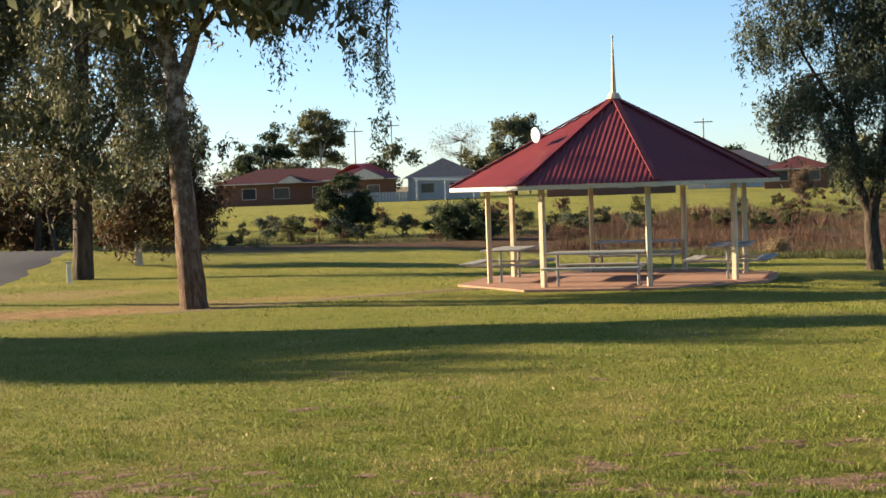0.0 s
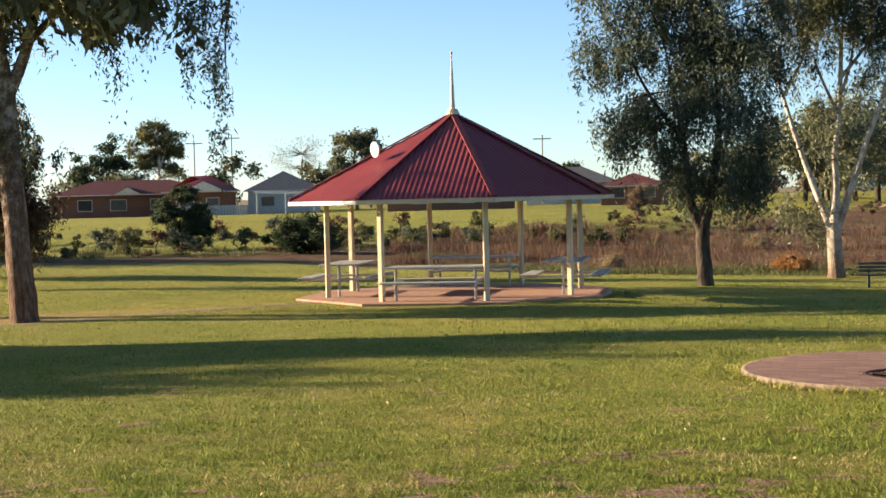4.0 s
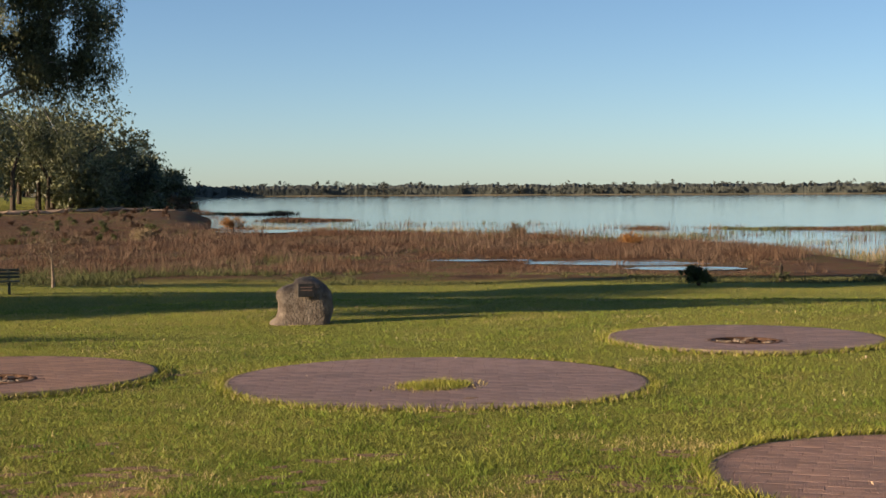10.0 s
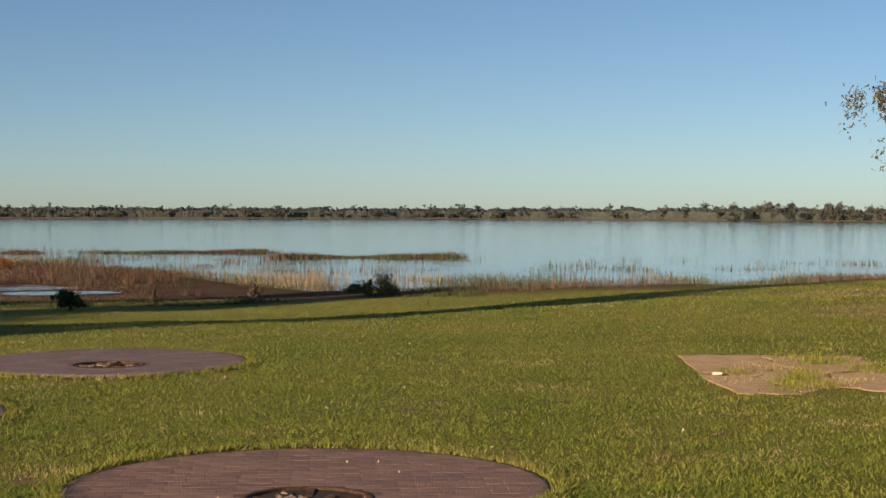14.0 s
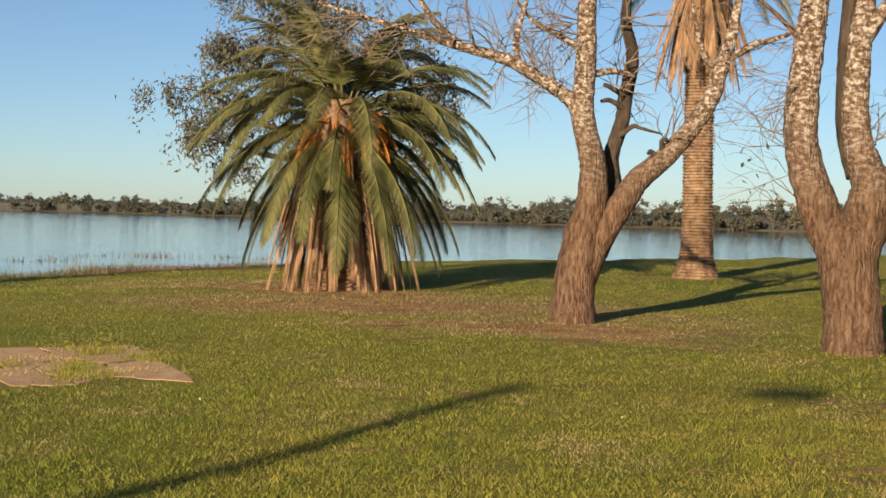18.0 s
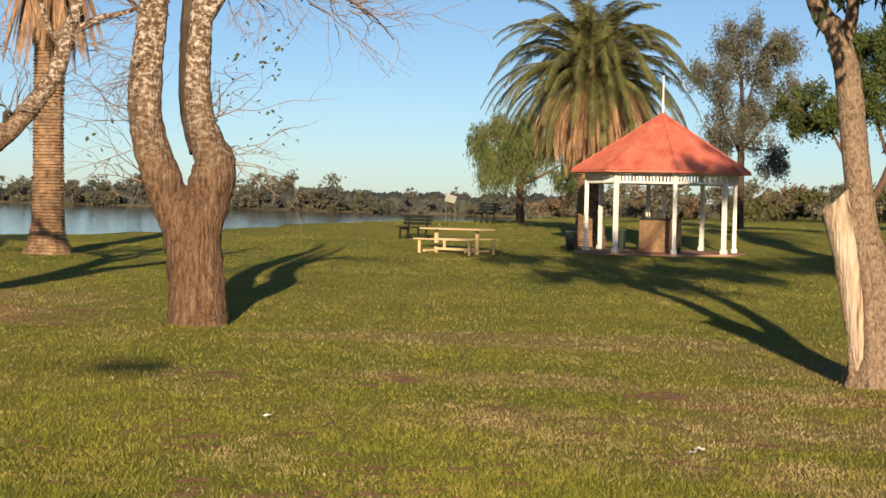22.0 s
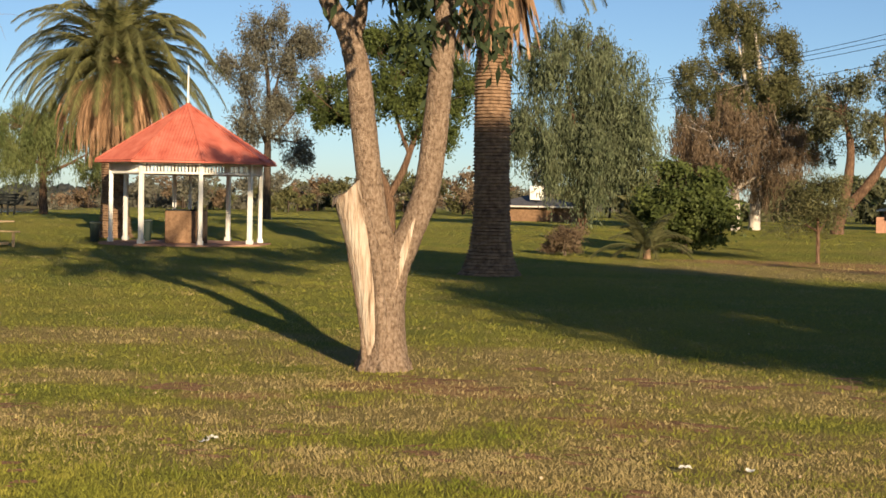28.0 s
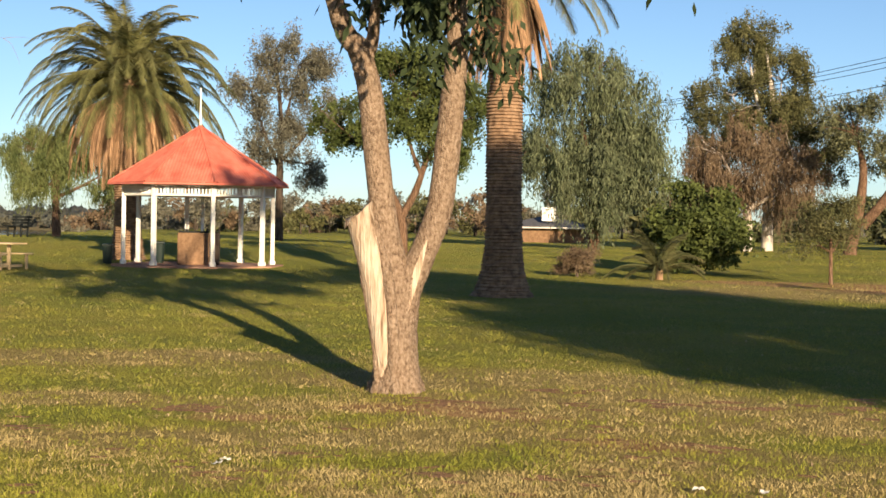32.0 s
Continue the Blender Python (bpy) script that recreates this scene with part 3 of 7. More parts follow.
def water_sheet():
    m = bpy.data.materials.new("lake_water")
    m.use_nodes = True
    N, Lk = m.node_tree.nodes, m.node_tree.links
    b = N["Principled BSDF"]
    b.inputs["Base Color"].default_value = (.035, .045, .045, 1)
    b.inputs["Roughness"].default_value = .06
    b.inputs["IOR"].default_value = 1.33
    tc = N.new("ShaderNodeTexCoord")
    n = N.new("ShaderNodeTexNoise")
    n.inputs["Scale"].default_value, n.inputs["Detail"].default_value = .6, 4
    Lk.new(tc.outputs["Object"], n.inputs["Vector"])
    bp = N.new("ShaderNodeBump")
    bp.inputs["Strength"].default_value, bp.inputs["Distance"].default_value = .55, .08
    Lk.new(n.outputs["Fac"], bp.inputs["Height"])
    Lk.new(bp.outputs[0], b.inputs["Normal"])
    bm = bmesh.new()
    bb = list(np.linspace(24, 120, 49))
    lo, hi = [], []
    for q in bb:
        s, c = math.sin(radians(q)), math.cos(radians(q))
        r0, r1 = np.interp(q, SHORE_B, SHORE_NEAR) * .9, np.interp(q, SHORE_B, SHORE_FAR) * 1.04
        lo.append(bm.verts.new((s * r0, c * r0, WATER)))
        hi.append(bm.verts.new((s * r1, c * r1, WATER)))
    for i in range(len(bb) - 1):
        bm.faces.new((lo[i], lo[i + 1], hi[i + 1], hi[i]))
    bmesh.ops.recalc_face_normals(bm, faces=bm.faces)
    return tagged(part("water", bm, m), "calm pale blue lake water", "water", kind="structure")


water_sheet()


def strip(name, line, width, material, label, category, lift=.03, kind="structure"):
    """A path or road laid on the ground along points, cut to follow it."""
    pts, _ = smooth_path([(x, y, 0) for x, y in line], [1] * len(line), 14)
    V, F = [], []
    nx = 9
    for i, p in enumerate(pts):
        d = (pts[min(i + 1, len(pts) - 1)] - pts[max(i - 1, 0)]).normalized()
        s = Vector((d.y, -d.x, 0))
        for k in range(nx):
            q = p + s * (k / (nx - 1) - .5) * (width[0] + (width[1] - width[0]) * i / (len(pts) - 1) if isinstance(width, tuple) else width)
            e = -.06 if k in (0, nx - 1) else lift
            V.append((q.x, q.y, height(q.x, q.y) + e))
    for i in range(len(pts) - 1):
        for k in range(nx - 1):
            a = i * nx + k
            F.append((a, a + nx, a + nx + 1, a + 1))
    ob = tri_mesh(name, V, F, material)
    return tagged(ob, label, category, kind=kind)


# no air haze is rendered; the greyed leaf colour carries it
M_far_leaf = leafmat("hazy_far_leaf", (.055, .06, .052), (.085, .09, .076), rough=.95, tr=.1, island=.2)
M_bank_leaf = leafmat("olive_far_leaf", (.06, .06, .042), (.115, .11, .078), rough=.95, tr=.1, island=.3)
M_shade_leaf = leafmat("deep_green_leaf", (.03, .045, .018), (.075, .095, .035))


# ---- shelters ----
def ring(cx, cy, r, a0, n=8):
    return [(cx + r * math.cos(radians(a0 + 360 / n * k)), cy + r * math.sin(radians(a0 + 360 / n * k))) for k in range(n)]


def roof_face(name, a, b, apex, material, parent, pitch=.11, depth=.018, label=""):
    """A triangular sheet of corrugated steel from the eave a-b up to apex; the ribs run up the slope."""
    a, b, apex = Vector(a), Vector(b), Vector(apex)
    L = (b - a).length
    nrm = (b - a).cross(apex - a).normalized()
    if nrm.z < 0:
        nrm = -nrm
    e = (b - a) / L
    foot = (apex - a).dot(e)
    up = apex - (a + e * foot)
    n = int(L / pitch * 4)
    V, F = [], []
    for i in range(n + 1):
        u = L * i / n
        v = u / foot if u < foot else (L - u) / (L - foot)
        off = nrm * depth * math.sin(2 * math.pi * u / pitch)
        for s in (0, max(.002, v)):
            V.append(tuple(a + e * u + up * s + off))
    for i in range(n):
        F.append((2 * i, 2 * i + 2, 2 * i + 3, 2 * i + 1))
    return tri_mesh(name, V, F, material, parent, label)


def shelter_big():
    place = (3.9, 33.17, height(3.9, 33.17))
    z0 = -.3 - place[2]
    t = thing("picnic_shelter", place, 0, "octagonal shelter with dark red corrugated steel roof on cream posts", "shelter")
    A0, EAVE, APEX = -84, 2.03 + z0, 3.8 + z0
    P, E = ring(0, 0, 2.74, A0), ring(0, 0, 3.52, A0)
    bm = bmesh.new()
    top = [bm.verts.new((x, y, .015 + z0)) for x, y in ring(0, 0, 3.42, A0)]
    low = [bm.verts.new((x, y, -.5)) for x, y in ring(0, 0, 3.5, A0)]
    bm.faces.new(top)
    for k in range(8):
        bm.faces.new((low[k], low[(k + 1) % 8], top[(k + 1) % 8], top[k]))
    part("floor_slab", bm, M_paver_slab, t, "worn red paved floor")
    apex = (0, 0, APEX)
    for k in range(8):
        (x, y), (x2, y2) = P[k], P[(k + 1) % 8]
        part("post", box(.1, .1, EAVE + .1 - z0, pose(x, y, z0 + (EAVE + .1 - z0) / 2, 0, 0, A0 + 45 * k), .008), M_cream, t)
        a, b = (*E[k], EAVE), (*E[(k + 1) % 8], EAVE)
        roof_face("roof_panel", a, b, apex, M_roof_red, t, .105, .008)
        # ridge cap, fascia and wall plate
        part("ridge_cap", beam((a[0], a[1], EAVE + .03), (0, 0, APEX + .03), .13, .03), M_roof_red, t)
        part("fascia", beam((a[0], a[1], EAVE - .05), (b[0], b[1], EAVE - .05), .03, .08), M_cream if k not in (6,) else M_white, t)
        part("wall_plate", beam((x, y, EAVE + .08), (x2, y2, EAVE + .08), .06, .12), M_cream, t)
        part("rafter", beam((x * 1.2, y * 1.2, EAVE - .0), (0, 0, APEX - .12), .05, .1), M_cream, t)
    bm = cyl(.16, .1, .12, pose(0, 0, APEX - .02))
    cyl(.055, .012, 1.22, pose(0, 0, APEX + .05), 10, bm)
    bmesh.ops.create_uvsphere(bm, u_segments=8, v_segments=6, radius=.03, matrix=Matrix.Translation((0, 0, APEX + 1.28)))
    part("finial", bm, M_cream, t, "tapered finial spike")
    # round badge on the roof
    bx, by = ring(0, 0, 2.0, A0 - 68, 8)[0]
    bm = cyl(.16, .16, .04, look((bx * .98, by * .98, EAVE + 1.02), (bx * 3, by * 3, EAVE + .7)), 24)
    part("badge", bm, M_white, t, "round white badge")
    return t


def shelter_furniture():
    """Picnic settings between the posts: plank tables with seats."""
    z0 = -.3 + .015
    c = Vector((3.9, 33.17, z0))
    P = [Vector((x, y, 0)) for x, y in ring(0, 0, 2.74, -84)]
    for k in (7, 1, 3, 5):
        m = (P[k] + P[(k + 1) % 8]) / 2
        ang = math.degrees(math.atan2(m.y, m.x))
        t = thing("picnic_table", c + m * .93, ang, "pale grey slatted picnic table with fixed bench seats", "picnic table", "tables in the shelter")
        for j in range(4):
            part("table_slat", beam((-.32 + j * .21, -.95, .665), (-.32 + j * .21, .95, .665), .18, .035), M_galv, t)
        for sx in (-.72, .72):
            for j in range(2):
                part("seat_slat", beam((sx - .08 + j * .16, -.95, .39), (sx - .08 + j * .16, .95, .39), .14, .035), M_galv, t)
        for sy in (-.8, .8):
            part("leg", beam((0, sy, 0), (0, sy, .65), .05, .05), M_galv, t)
            part("cross_arm", beam((-.78, sy, .36), (.78, sy, .36), .04, .05), M_galv, t)


def shelter_small():
    place = (42.5, -21.95, height(42.5, -21.95))
    b = 117.05
    t = thing("barbecue_shelter", place, -b, "octagonal shelter with faded red steel roof and white posts", "shelter")
    A0, EAVE, APEX = -80, 2.46, 4.2
    P, E = ring(0, 0, 2.25, A0), ring(0, 0, 2.72, A0)
    bm = bmesh.new()
    top = [bm.verts.new((x, y, .05)) for x, y in ring(0, 0, 2.6, A0)]
    low = [bm.verts.new((x, y, -.4)) for x, y in ring(0, 0, 2.62, A0)]
    bm.faces.new(top)
    for k in range(8):
        bm.faces.new((low[k], low[(k + 1) % 8], top[(k + 1) % 8], top[k]))
    part("floor_slab", bm, M_paver_slab, t)
    for k in range(8):
        (x, y), (x2, y2) = P[k], P[(k + 1) % 8]
        part("post", box(.12, .12, EAVE, pose(x, y, EAVE / 2, 0, 0, A0 + 45 * k), .01), M_white, t)
        part("post_base", box(.17, .17, .12, pose(x, y, .11, 0, 0, A0 + 45 * k), .01), M_white, t)
        a, bb = (*E[k], EAVE), (*E[(k + 1) % 8], EAVE)
        roof_face("roof_panel", a, bb, (0, 0, APEX), M_roof_coral, t, .09, .008)
        part("ridge_cap", beam((a[0], a[1], EAVE + .025), (0, 0, APEX + .025), .1, .025), M_roof_coral, t)
        part("gutter", beam((a[0], a[1], EAVE - .04), (bb[0], bb[1], EAVE - .04), .06, .06), M_roof_coral, t)
        part("top_rail", beam((x, y, EAVE - .06), (x2, y2, EAVE - .06), .05, .07), M_white, t)
        part("bottom_rail", beam((x, y, EAVE - .36), (x2, y2, EAVE - .36), .05, .06), M_white, t)
        for j in range(1, 17):
            s = j / 17
            px, py = x + (x2 - x) * s, y + (y2 - y) * s
            part("slat", beam((px, py, EAVE - .35), (px, py, EAVE - .08), .02, .045, bevel=0), M_white, t)
    bm = cyl(.035, .02, 1.15, pose(0, 0, APEX))
    part("finial", bm, M_white, t)
    part("centre_post", beam((.1, .1, 0), (.1, .1, EAVE + 1), .1, .1), M_white, t)
    # barbecue and bins
    q = t.matrix_world @ Vector((-.15, -.5, 0.05))
    g = thing("barbecue", q, -b, "brick barbecue block with a dark steel hotplate", "barbecue")
    part("body", box(.95, .7, .95, pose(0, 0, .475), .02), M_bbq, g)
    part("hotplate", box(.9, .6, .05, pose(0, 0, .975), .01), M_black, g)
    part("side_cabinet", box(.28, .6, .98, pose(.63, 0, .49), .02), M_bark_dark, g)
    for dx, dy, s in ((-1.2, .6, .75), (-2.75, 1.0, .66)):
        q = t.matrix_world @ Vector((dx, dy, 0.02))
        g = thing("rubbish_bin", (q.x, q.y, height(q.x, q.y)), -b, "dark green wheeled rubbish bin", "bin", "park bins")
        part("body", cyl(.2 * s, .26 * s, .85 * s, None, 10), M_bin, g)
        part("lid", box(.5 * s, .55 * s, .07, pose(0, 0, .88 * s), .02), M_bin, g)
    return t


shelter_big()
shelter_furniture()
shelter_small()


# ---- paved circles ----
def clip_circle(poly, r):
    """The part of a convex polygon inside a circle of radius r (by 48 half-planes)."""
    for k in range(48):
        a = 2 * math.pi * k / 48
        nx, ny = math.cos(a), math.sin(a)
        out = []
        for i in range(len(poly)):
            p, q = poly[i], poly[(i + 1) % len(poly)]
            dp, dq = p[0] * nx + p[1] * ny - r, q[0] * nx + q[1] * ny - r
            if dp <= 0:
                out.append(p)
            if dp * dq < 0:
                s = dp / (dp - dq)
                out.append((p[0] + (q[0] - p[0]) * s, p[1] + (q[1] - p[1]) * s))
        poly = out
        if len(poly) < 3:
            return []
    return poly


def prism(poly, h, inset=.0018):
    cx, cy = sum(p[0] for p in poly) / len(poly), sum(p[1] for p in poly) / len(poly)
    n = len(poly)

    def shrink(p, d):
        l = math.hypot(p[0] - cx, p[1] - cy) + 1e-6
        return cx + (p[0] - cx) * (1 - d / l), cy + (p[1] - cy) * (1 - d / l)

    V = [(*p, -.06) for p in poly] + [(*p, h - inset) for p in poly] + [(*shrink(p, inset * 1.3), h) for p in poly]
    F = [tuple(range(2 * n, 3 * n))]
    for lv in (0, n):
        F += [(lv + i, lv + (i + 1) % n, lv + n + (i + 1) % n, lv + n + i) for i in range(n)]
    return V, F


def paved_circle(x, y, r, turn, label, mat_brick, hole, seed, lift=.016, weeds=False):
    z = height(x, y)
    q = math.atan2(-y, -x) - radians(turn)
    ox, oy = .5 * math.cos(q), .5 * math.sin(q)
    t = thing("paved_circle", (x, y, z), turn, label, "paving", "paved circles", kind="structure")
    V, F = [], []
    for k in range(64):
        a = 2 * math.pi * k / 64
        for rr, h in ((r + .06, lift - .3), (r + .01, lift + .0018), (hole + .03, lift + .0018), (hole + .03, lift - .08)):
            e = 1 if rr < 1 else 0
            V.append((rr * math.cos(a) + ox * e, rr * math.sin(a) + oy * e, h))
    for k in range(64):
        for j in range(3):
            F.append((4 * k + j, 4 * ((k + 1) % 64) + j, 4 * ((k + 1) % 64) + j + 1, 4 * k + j + 1))
    tri_mesh("bed", V, F, M_joint, t, smooth=False)
    V, F = [], []
    for k in range(96):
        a, a2 = 2 * math.pi * k / 96, 2 * math.pi * (k + 1) / 96
        for rr, h in ((r + .006, lift + .003), (r + .04, lift + .001), (r + .07, lift - .1)):
            V.append((rr * math.cos(a), rr * math.sin(a), h))
    for k in range(96):
        for j in range(2):
            F.append((3 * k + j, 3 * k + j + 1, 3 * ((k + 1) % 96) + j + 1, 3 * ((k + 1) % 96) + j))
    tri_mesh("edging", V, F, M_rim, t, "thin concrete edging")
    rng = random.Random(seed)
    bl, bw, gap = .235, .118, .0022
    full = [(-bl / 2 + gap / 2, -bw / 2 + gap / 2), (bl / 2 - gap / 2, -bw / 2 + gap / 2), (bl / 2 - gap / 2, bw / 2 - gap / 2), (-bl / 2 + gap / 2, bw / 2 - gap / 2)]
    shared = bpy.data.meshes.new("brick")
    shared.from_pydata(*[prism(full, .0)[0], [], prism(full, .0)[1]])
    shared.materials.append(mat_brick)
    cells = []
    for j in range(int(-r / bw) - 1, int(r / bw) + 2):
        for i in range(int(-r / bl) - 2, int(r / bl) + 2):
            cx, cy = (i + .5 * (j % 2)) * bl, j * bw
            poly = clip_circle([(px + cx, py + cy) for px, py in full], r)
            if len(poly) < 3:
                continue
            area = abs(sum(poly[k][0] * poly[k - 1][1] - poly[k - 1][0] * poly[k][1] for k in range(len(poly)))) / 2
            if area < .003 or math.hypot(cx - ox, cy - oy) < hole + .04:
                continue
            cells.append((cx, cy, poly, math.hypot(cx, cy) < r - .14))
    far_v, far_f = [], []
    cells.sort(key=lambda c: c[1])
    for n, (cx, cy, poly, whole) in enumerate(cells):
        dz = lift + rng.uniform(-.0006, .0006) + .0028
        if n >= 300:
            v, f = prism(poly, dz)
            far_f += [tuple(i + len(far_v) for i in q) for q in f]
            far_v += v
            continue
        if whole:
            ob = new("brick", shared)
            ob.matrix_local = pose(cx, cy, dz, rng.uniform(-.25, .25), rng.uniform(-.2, .2), rng.uniform(-.8, .8))
        else:
            v, f = prism(poly, 0)
            me = bpy.data.meshes.new("brick")
            me.from_pydata(v, [], f)
            me.materials.append(mat_brick)
            ob = new("brick", me)
            ob.matrix_local = pose(0, 0, dz)
        ob.parent = t
    if far_v:
        ob = tri_mesh("bricks", far_v, far_f, mat_brick, t, smooth=False)
        ob["kind"] = "stuff"
    if not weeds:
        # pit with a rusty grate; a dark floor colour stands for the hole's shade
        bm = bmesh.new()
        bmesh.ops.create_circle(bm, cap_ends=True, segments=32, radius=hole + .04, matrix=Matrix.Translation((ox, oy, max(lift - .034, .009))))
        part("pit", bm, M_pit, t, "shallow earth pit coloured dark for a deep hole's shade")
        tr_v, tr_f = [], []
        for k in range(48):
            a = 2 * math.pi * k / 48
            for rr, h in ((hole + .06, lift), (hole + .05, lift + .007), (hole - .0, lift + .008), (hole - .012, lift - .02)):
                tr_v.append((ox + rr * math.cos(a), oy + rr * math.sin(a), h))
        for k in range(48):
            for j in range(3):
                tr_f.append((4 * k + j, 4 * ((k + 1) % 48) + j, 4 * ((k + 1) % 48) + j + 1, 4 * k + j + 1))
        tri_mesh("pit_ring", tr_v, tr_f, M_rust, t, "rusty iron ring")
        for a in (.35, 1.5, 2.9, 4.0, 5.3):
            c, s = math.cos(a), math.sin(a)
            part("grate_bar", beam((ox + .12 * c, oy + .12 * s, lift - .008), (ox + hole * c, oy + hole * s, lift - .002), .05, .01, bevel=0), M_rust, t)
        for k in range(20):
            a, q = rng.uniform(0, 6.28), hole * rng.uniform(.05, .85)
            part("rubble", box(rng.uniform(.05, .11), rng.uniform(.04, .08), .03, pose(ox + q * math.cos(a), oy + q * math.sin(a), lift - .008, rng.uniform(-20, 20), rng.uniform(-20, 20), rng.uniform(0, 180)), .01), rng.choice((M_rust, M_rim, M_rim)), t)
    return t


paved_circle(6.14, 14.62, 1.53, -20, "round patch of rust-red brick paving with iron grate", M_brick_b, .37, 1, lift=.04)
paved_circle(9.3, 11.72, 1.93, -38, "round patch of purple brick paving with grass at its middle", M_brick_a, .25, 2, weeds=True)
paved_circle(14.5, 12.5, 1.57, -48, "round patch of purple brick paving with rusty grate", M_brick_a, .37, 3, lift=.04)
paved_circle(8.98, 5.86, 1.56, -56, "round patch of worn brick paving with rusty grate", M_brick_b, .37, 4)


# ---- palms ----
def frond(rng, length, droop, rise, az, base, per=46, leaf=.46, dead=False, width=.02, start=.12):
    """Rachis points and leaflets of one frond: (verts, quads)."""
    pts = []
    d = Vector((math.cos(az) * math.cos(rise), math.sin(az) * math.cos(rise), math.sin(rise)))
    p = Vector(base)
    n = 12
    for i in range(n + 1):
        pts.append(p.copy())
        d = (d + Vector((0, 0, -droop * (.35 + i / n) / n * 2.0))).normalized()
        p = p + d * length / n
    V, F = tube(pts, [.03 * (1 - .85 * i / n) + .004 for i in range(n + 1)], 3, cap=False)
    if not dead:
        per = int(per * 1.5)
    for i in range(per):
        s = start + (1 - start) * i / per
        k = min(int(s * n), n - 1)
        a = pts[k].lerp(pts[k + 1], s * n - k)
        dr = (pts[k + 1] - pts[k]).normalized()
        side = dr.cross(Vector((0, 0, 1)))
        if side.length < .05:
            side = Vector((math.sin(az), -math.cos(az), 0))
        side.normalize()
        L = leaf * (math.sin(math.pi * min(1, .18 + s * .82)) ** .5) * rng.uniform(.85, 1.15)
        for sg in (-1, 1):
            e = (side * sg * (.75 if not dead else .35) + dr * .75 + Vector((0, 0, -.15 - .3 * rng.random() if not dead else -.5))).normalized()
            w = dr * width
            t = a + e * L
            V += [tuple(a - w), tuple(a + w), tuple(t + w * .2 + Vector((0, 0, -.04))), tuple(t - w * .2 + Vector((0, 0, -.04)))]
            q = len(V)
            F.append((q - 4, q - 3, q - 2, q - 1))
    return V, F


def palm(label, place, trunk_h, trunk_r, n_green, n_dead, length, seed, dead_len=None, base_flare=1.5, fruit=False, green_from=-.35, per=46, hang=(-1.45, -1.0), ring_step=.075, sag=.75, dead_sag=.5, skirt=.5):
    b = math.degrees(math.atan2(place[0], place[1]))
    t = thing("palm_tree", place, -b, label, "palm tree")
    rng = random.Random(seed)
    # trunk with stepped leaf scars
    pts, rad = [], []
    n = int(trunk_h / ring_step)
    for i in range(n + 1):
        z = -.15 + (trunk_h + .15) * i / n
        fl = 1 + (base_flare - 1) * math.exp(-max(z, 0) / .45)
        for dz, k in ((0, 1.06), (ring_step * .8, .95)):
            pts.append((.012 * math.sin(z * 1.3), 0, z + dz))
            rad.append(trunk_r * fl * k)
    V, F = tube(pts, rad, 14, .045, rng)
    tri_mesh("trunk", V, F, M_palm_trunk, t, smooth=False)
    bm = bmesh.new()
    bmesh.ops.create_icosphere(bm, subdivisions=2, radius=trunk_r * 1.25, matrix=pose(0, 0, trunk_h + .1) @ Matrix.Diagonal((1, 1, 1.3, 1)))
    part("crown_boss", bm, M_palm_trunk, t)
    for i in range(n_green):
        u = (i + rng.random()) / n_green
        rise = green_from + (1.35 - green_from) * u ** .85 + rng.uniform(-.12, .12)
        az = i * 2.39996 + rng.uniform(-.2, .2)
        if fruit and math.sin(az) < -.3 and -.1 < rise < 1.0 and rng.random() < .45:
            continue
        v, f = frond(rng, length * rng.uniform(.85, 1.08) * (.75 + .25 * math.cos(rise - .2)), sag + .5 * rng.random(), rise, az, (0, 0, trunk_h + .1 + .35 * u), per, start=.28 if fruit else .12)
        fast("frond", v, f, M_palm, t)
    if n_dead:
        dl = dead_len or length * .7
        for i in range(n_dead):
            rise, out = rng.uniform(*hang), rng.uniform(.7, 1.6) if fruit else .9
            az = i * 2.39996 + rng.uniform(-.2, .2)
            v, f = frond(rng, dl * rng.uniform(.6, 1.1), dead_sag, rise, az, (trunk_r * out * math.cos(az), trunk_r * out * math.sin(az), trunk_h - rng.random() * skirt), 34, .36, True, .036)
            fast("dead_frond", v, f, M_palm_dead, t, label="dry brown hanging frond")
    if fruit:
        for i in range(64):
            az, rise = i * 2.39996, rng.uniform(-.05, .85)
            v, f = frond(rng, rng.uniform(1.0, 1.8), 1.6, rise, az, (0, 0, trunk_h + rng.uniform(-.05, .5)), 30, .28, True, .012, .4)
            fast("fruit_stalk", v, f, M_orange, t, label="orange fruit stalk")
    return t


palm("short date palm with orange stalks and dead fronds to the ground", (31.6, 4.05, height(31.6, 4.05)), 2.95, .55, 112, 150, 3.6, 11, 2.9, 1.3, True, -.5, 52, (-1.6, -1.18), sag=.95, dead_sag=.25, skirt=.9)
palm("tall date palm with ringed trunk and dry skirt", (38.6, -3.65, height(38.6, -3.65)), 7.5, .36, 60, 90, 3.3, 12, 2.6, 1.6, green_from=.1)
palm("date palm with full crown and brown skirt", (46.75, -21.55, height(46.75, -21.55)), 5.3, .42, 130, 210, 4.2, 13, 3.0, 1.5, False, 0, 54, (-.95, .2), sag=1.15, dead_sag=1.9, skirt=.3)
palm("tall date palm with shaded ringed trunk", (27.8, -22.05, height(27.8, -22.05)), 7.3, .41, 64, 90, 3.3, 14, 2.0, 1.75, green_from=.05)


# ---- trees near the camera ----
def px(x, z, y=0.0):
    return (x, y, z)


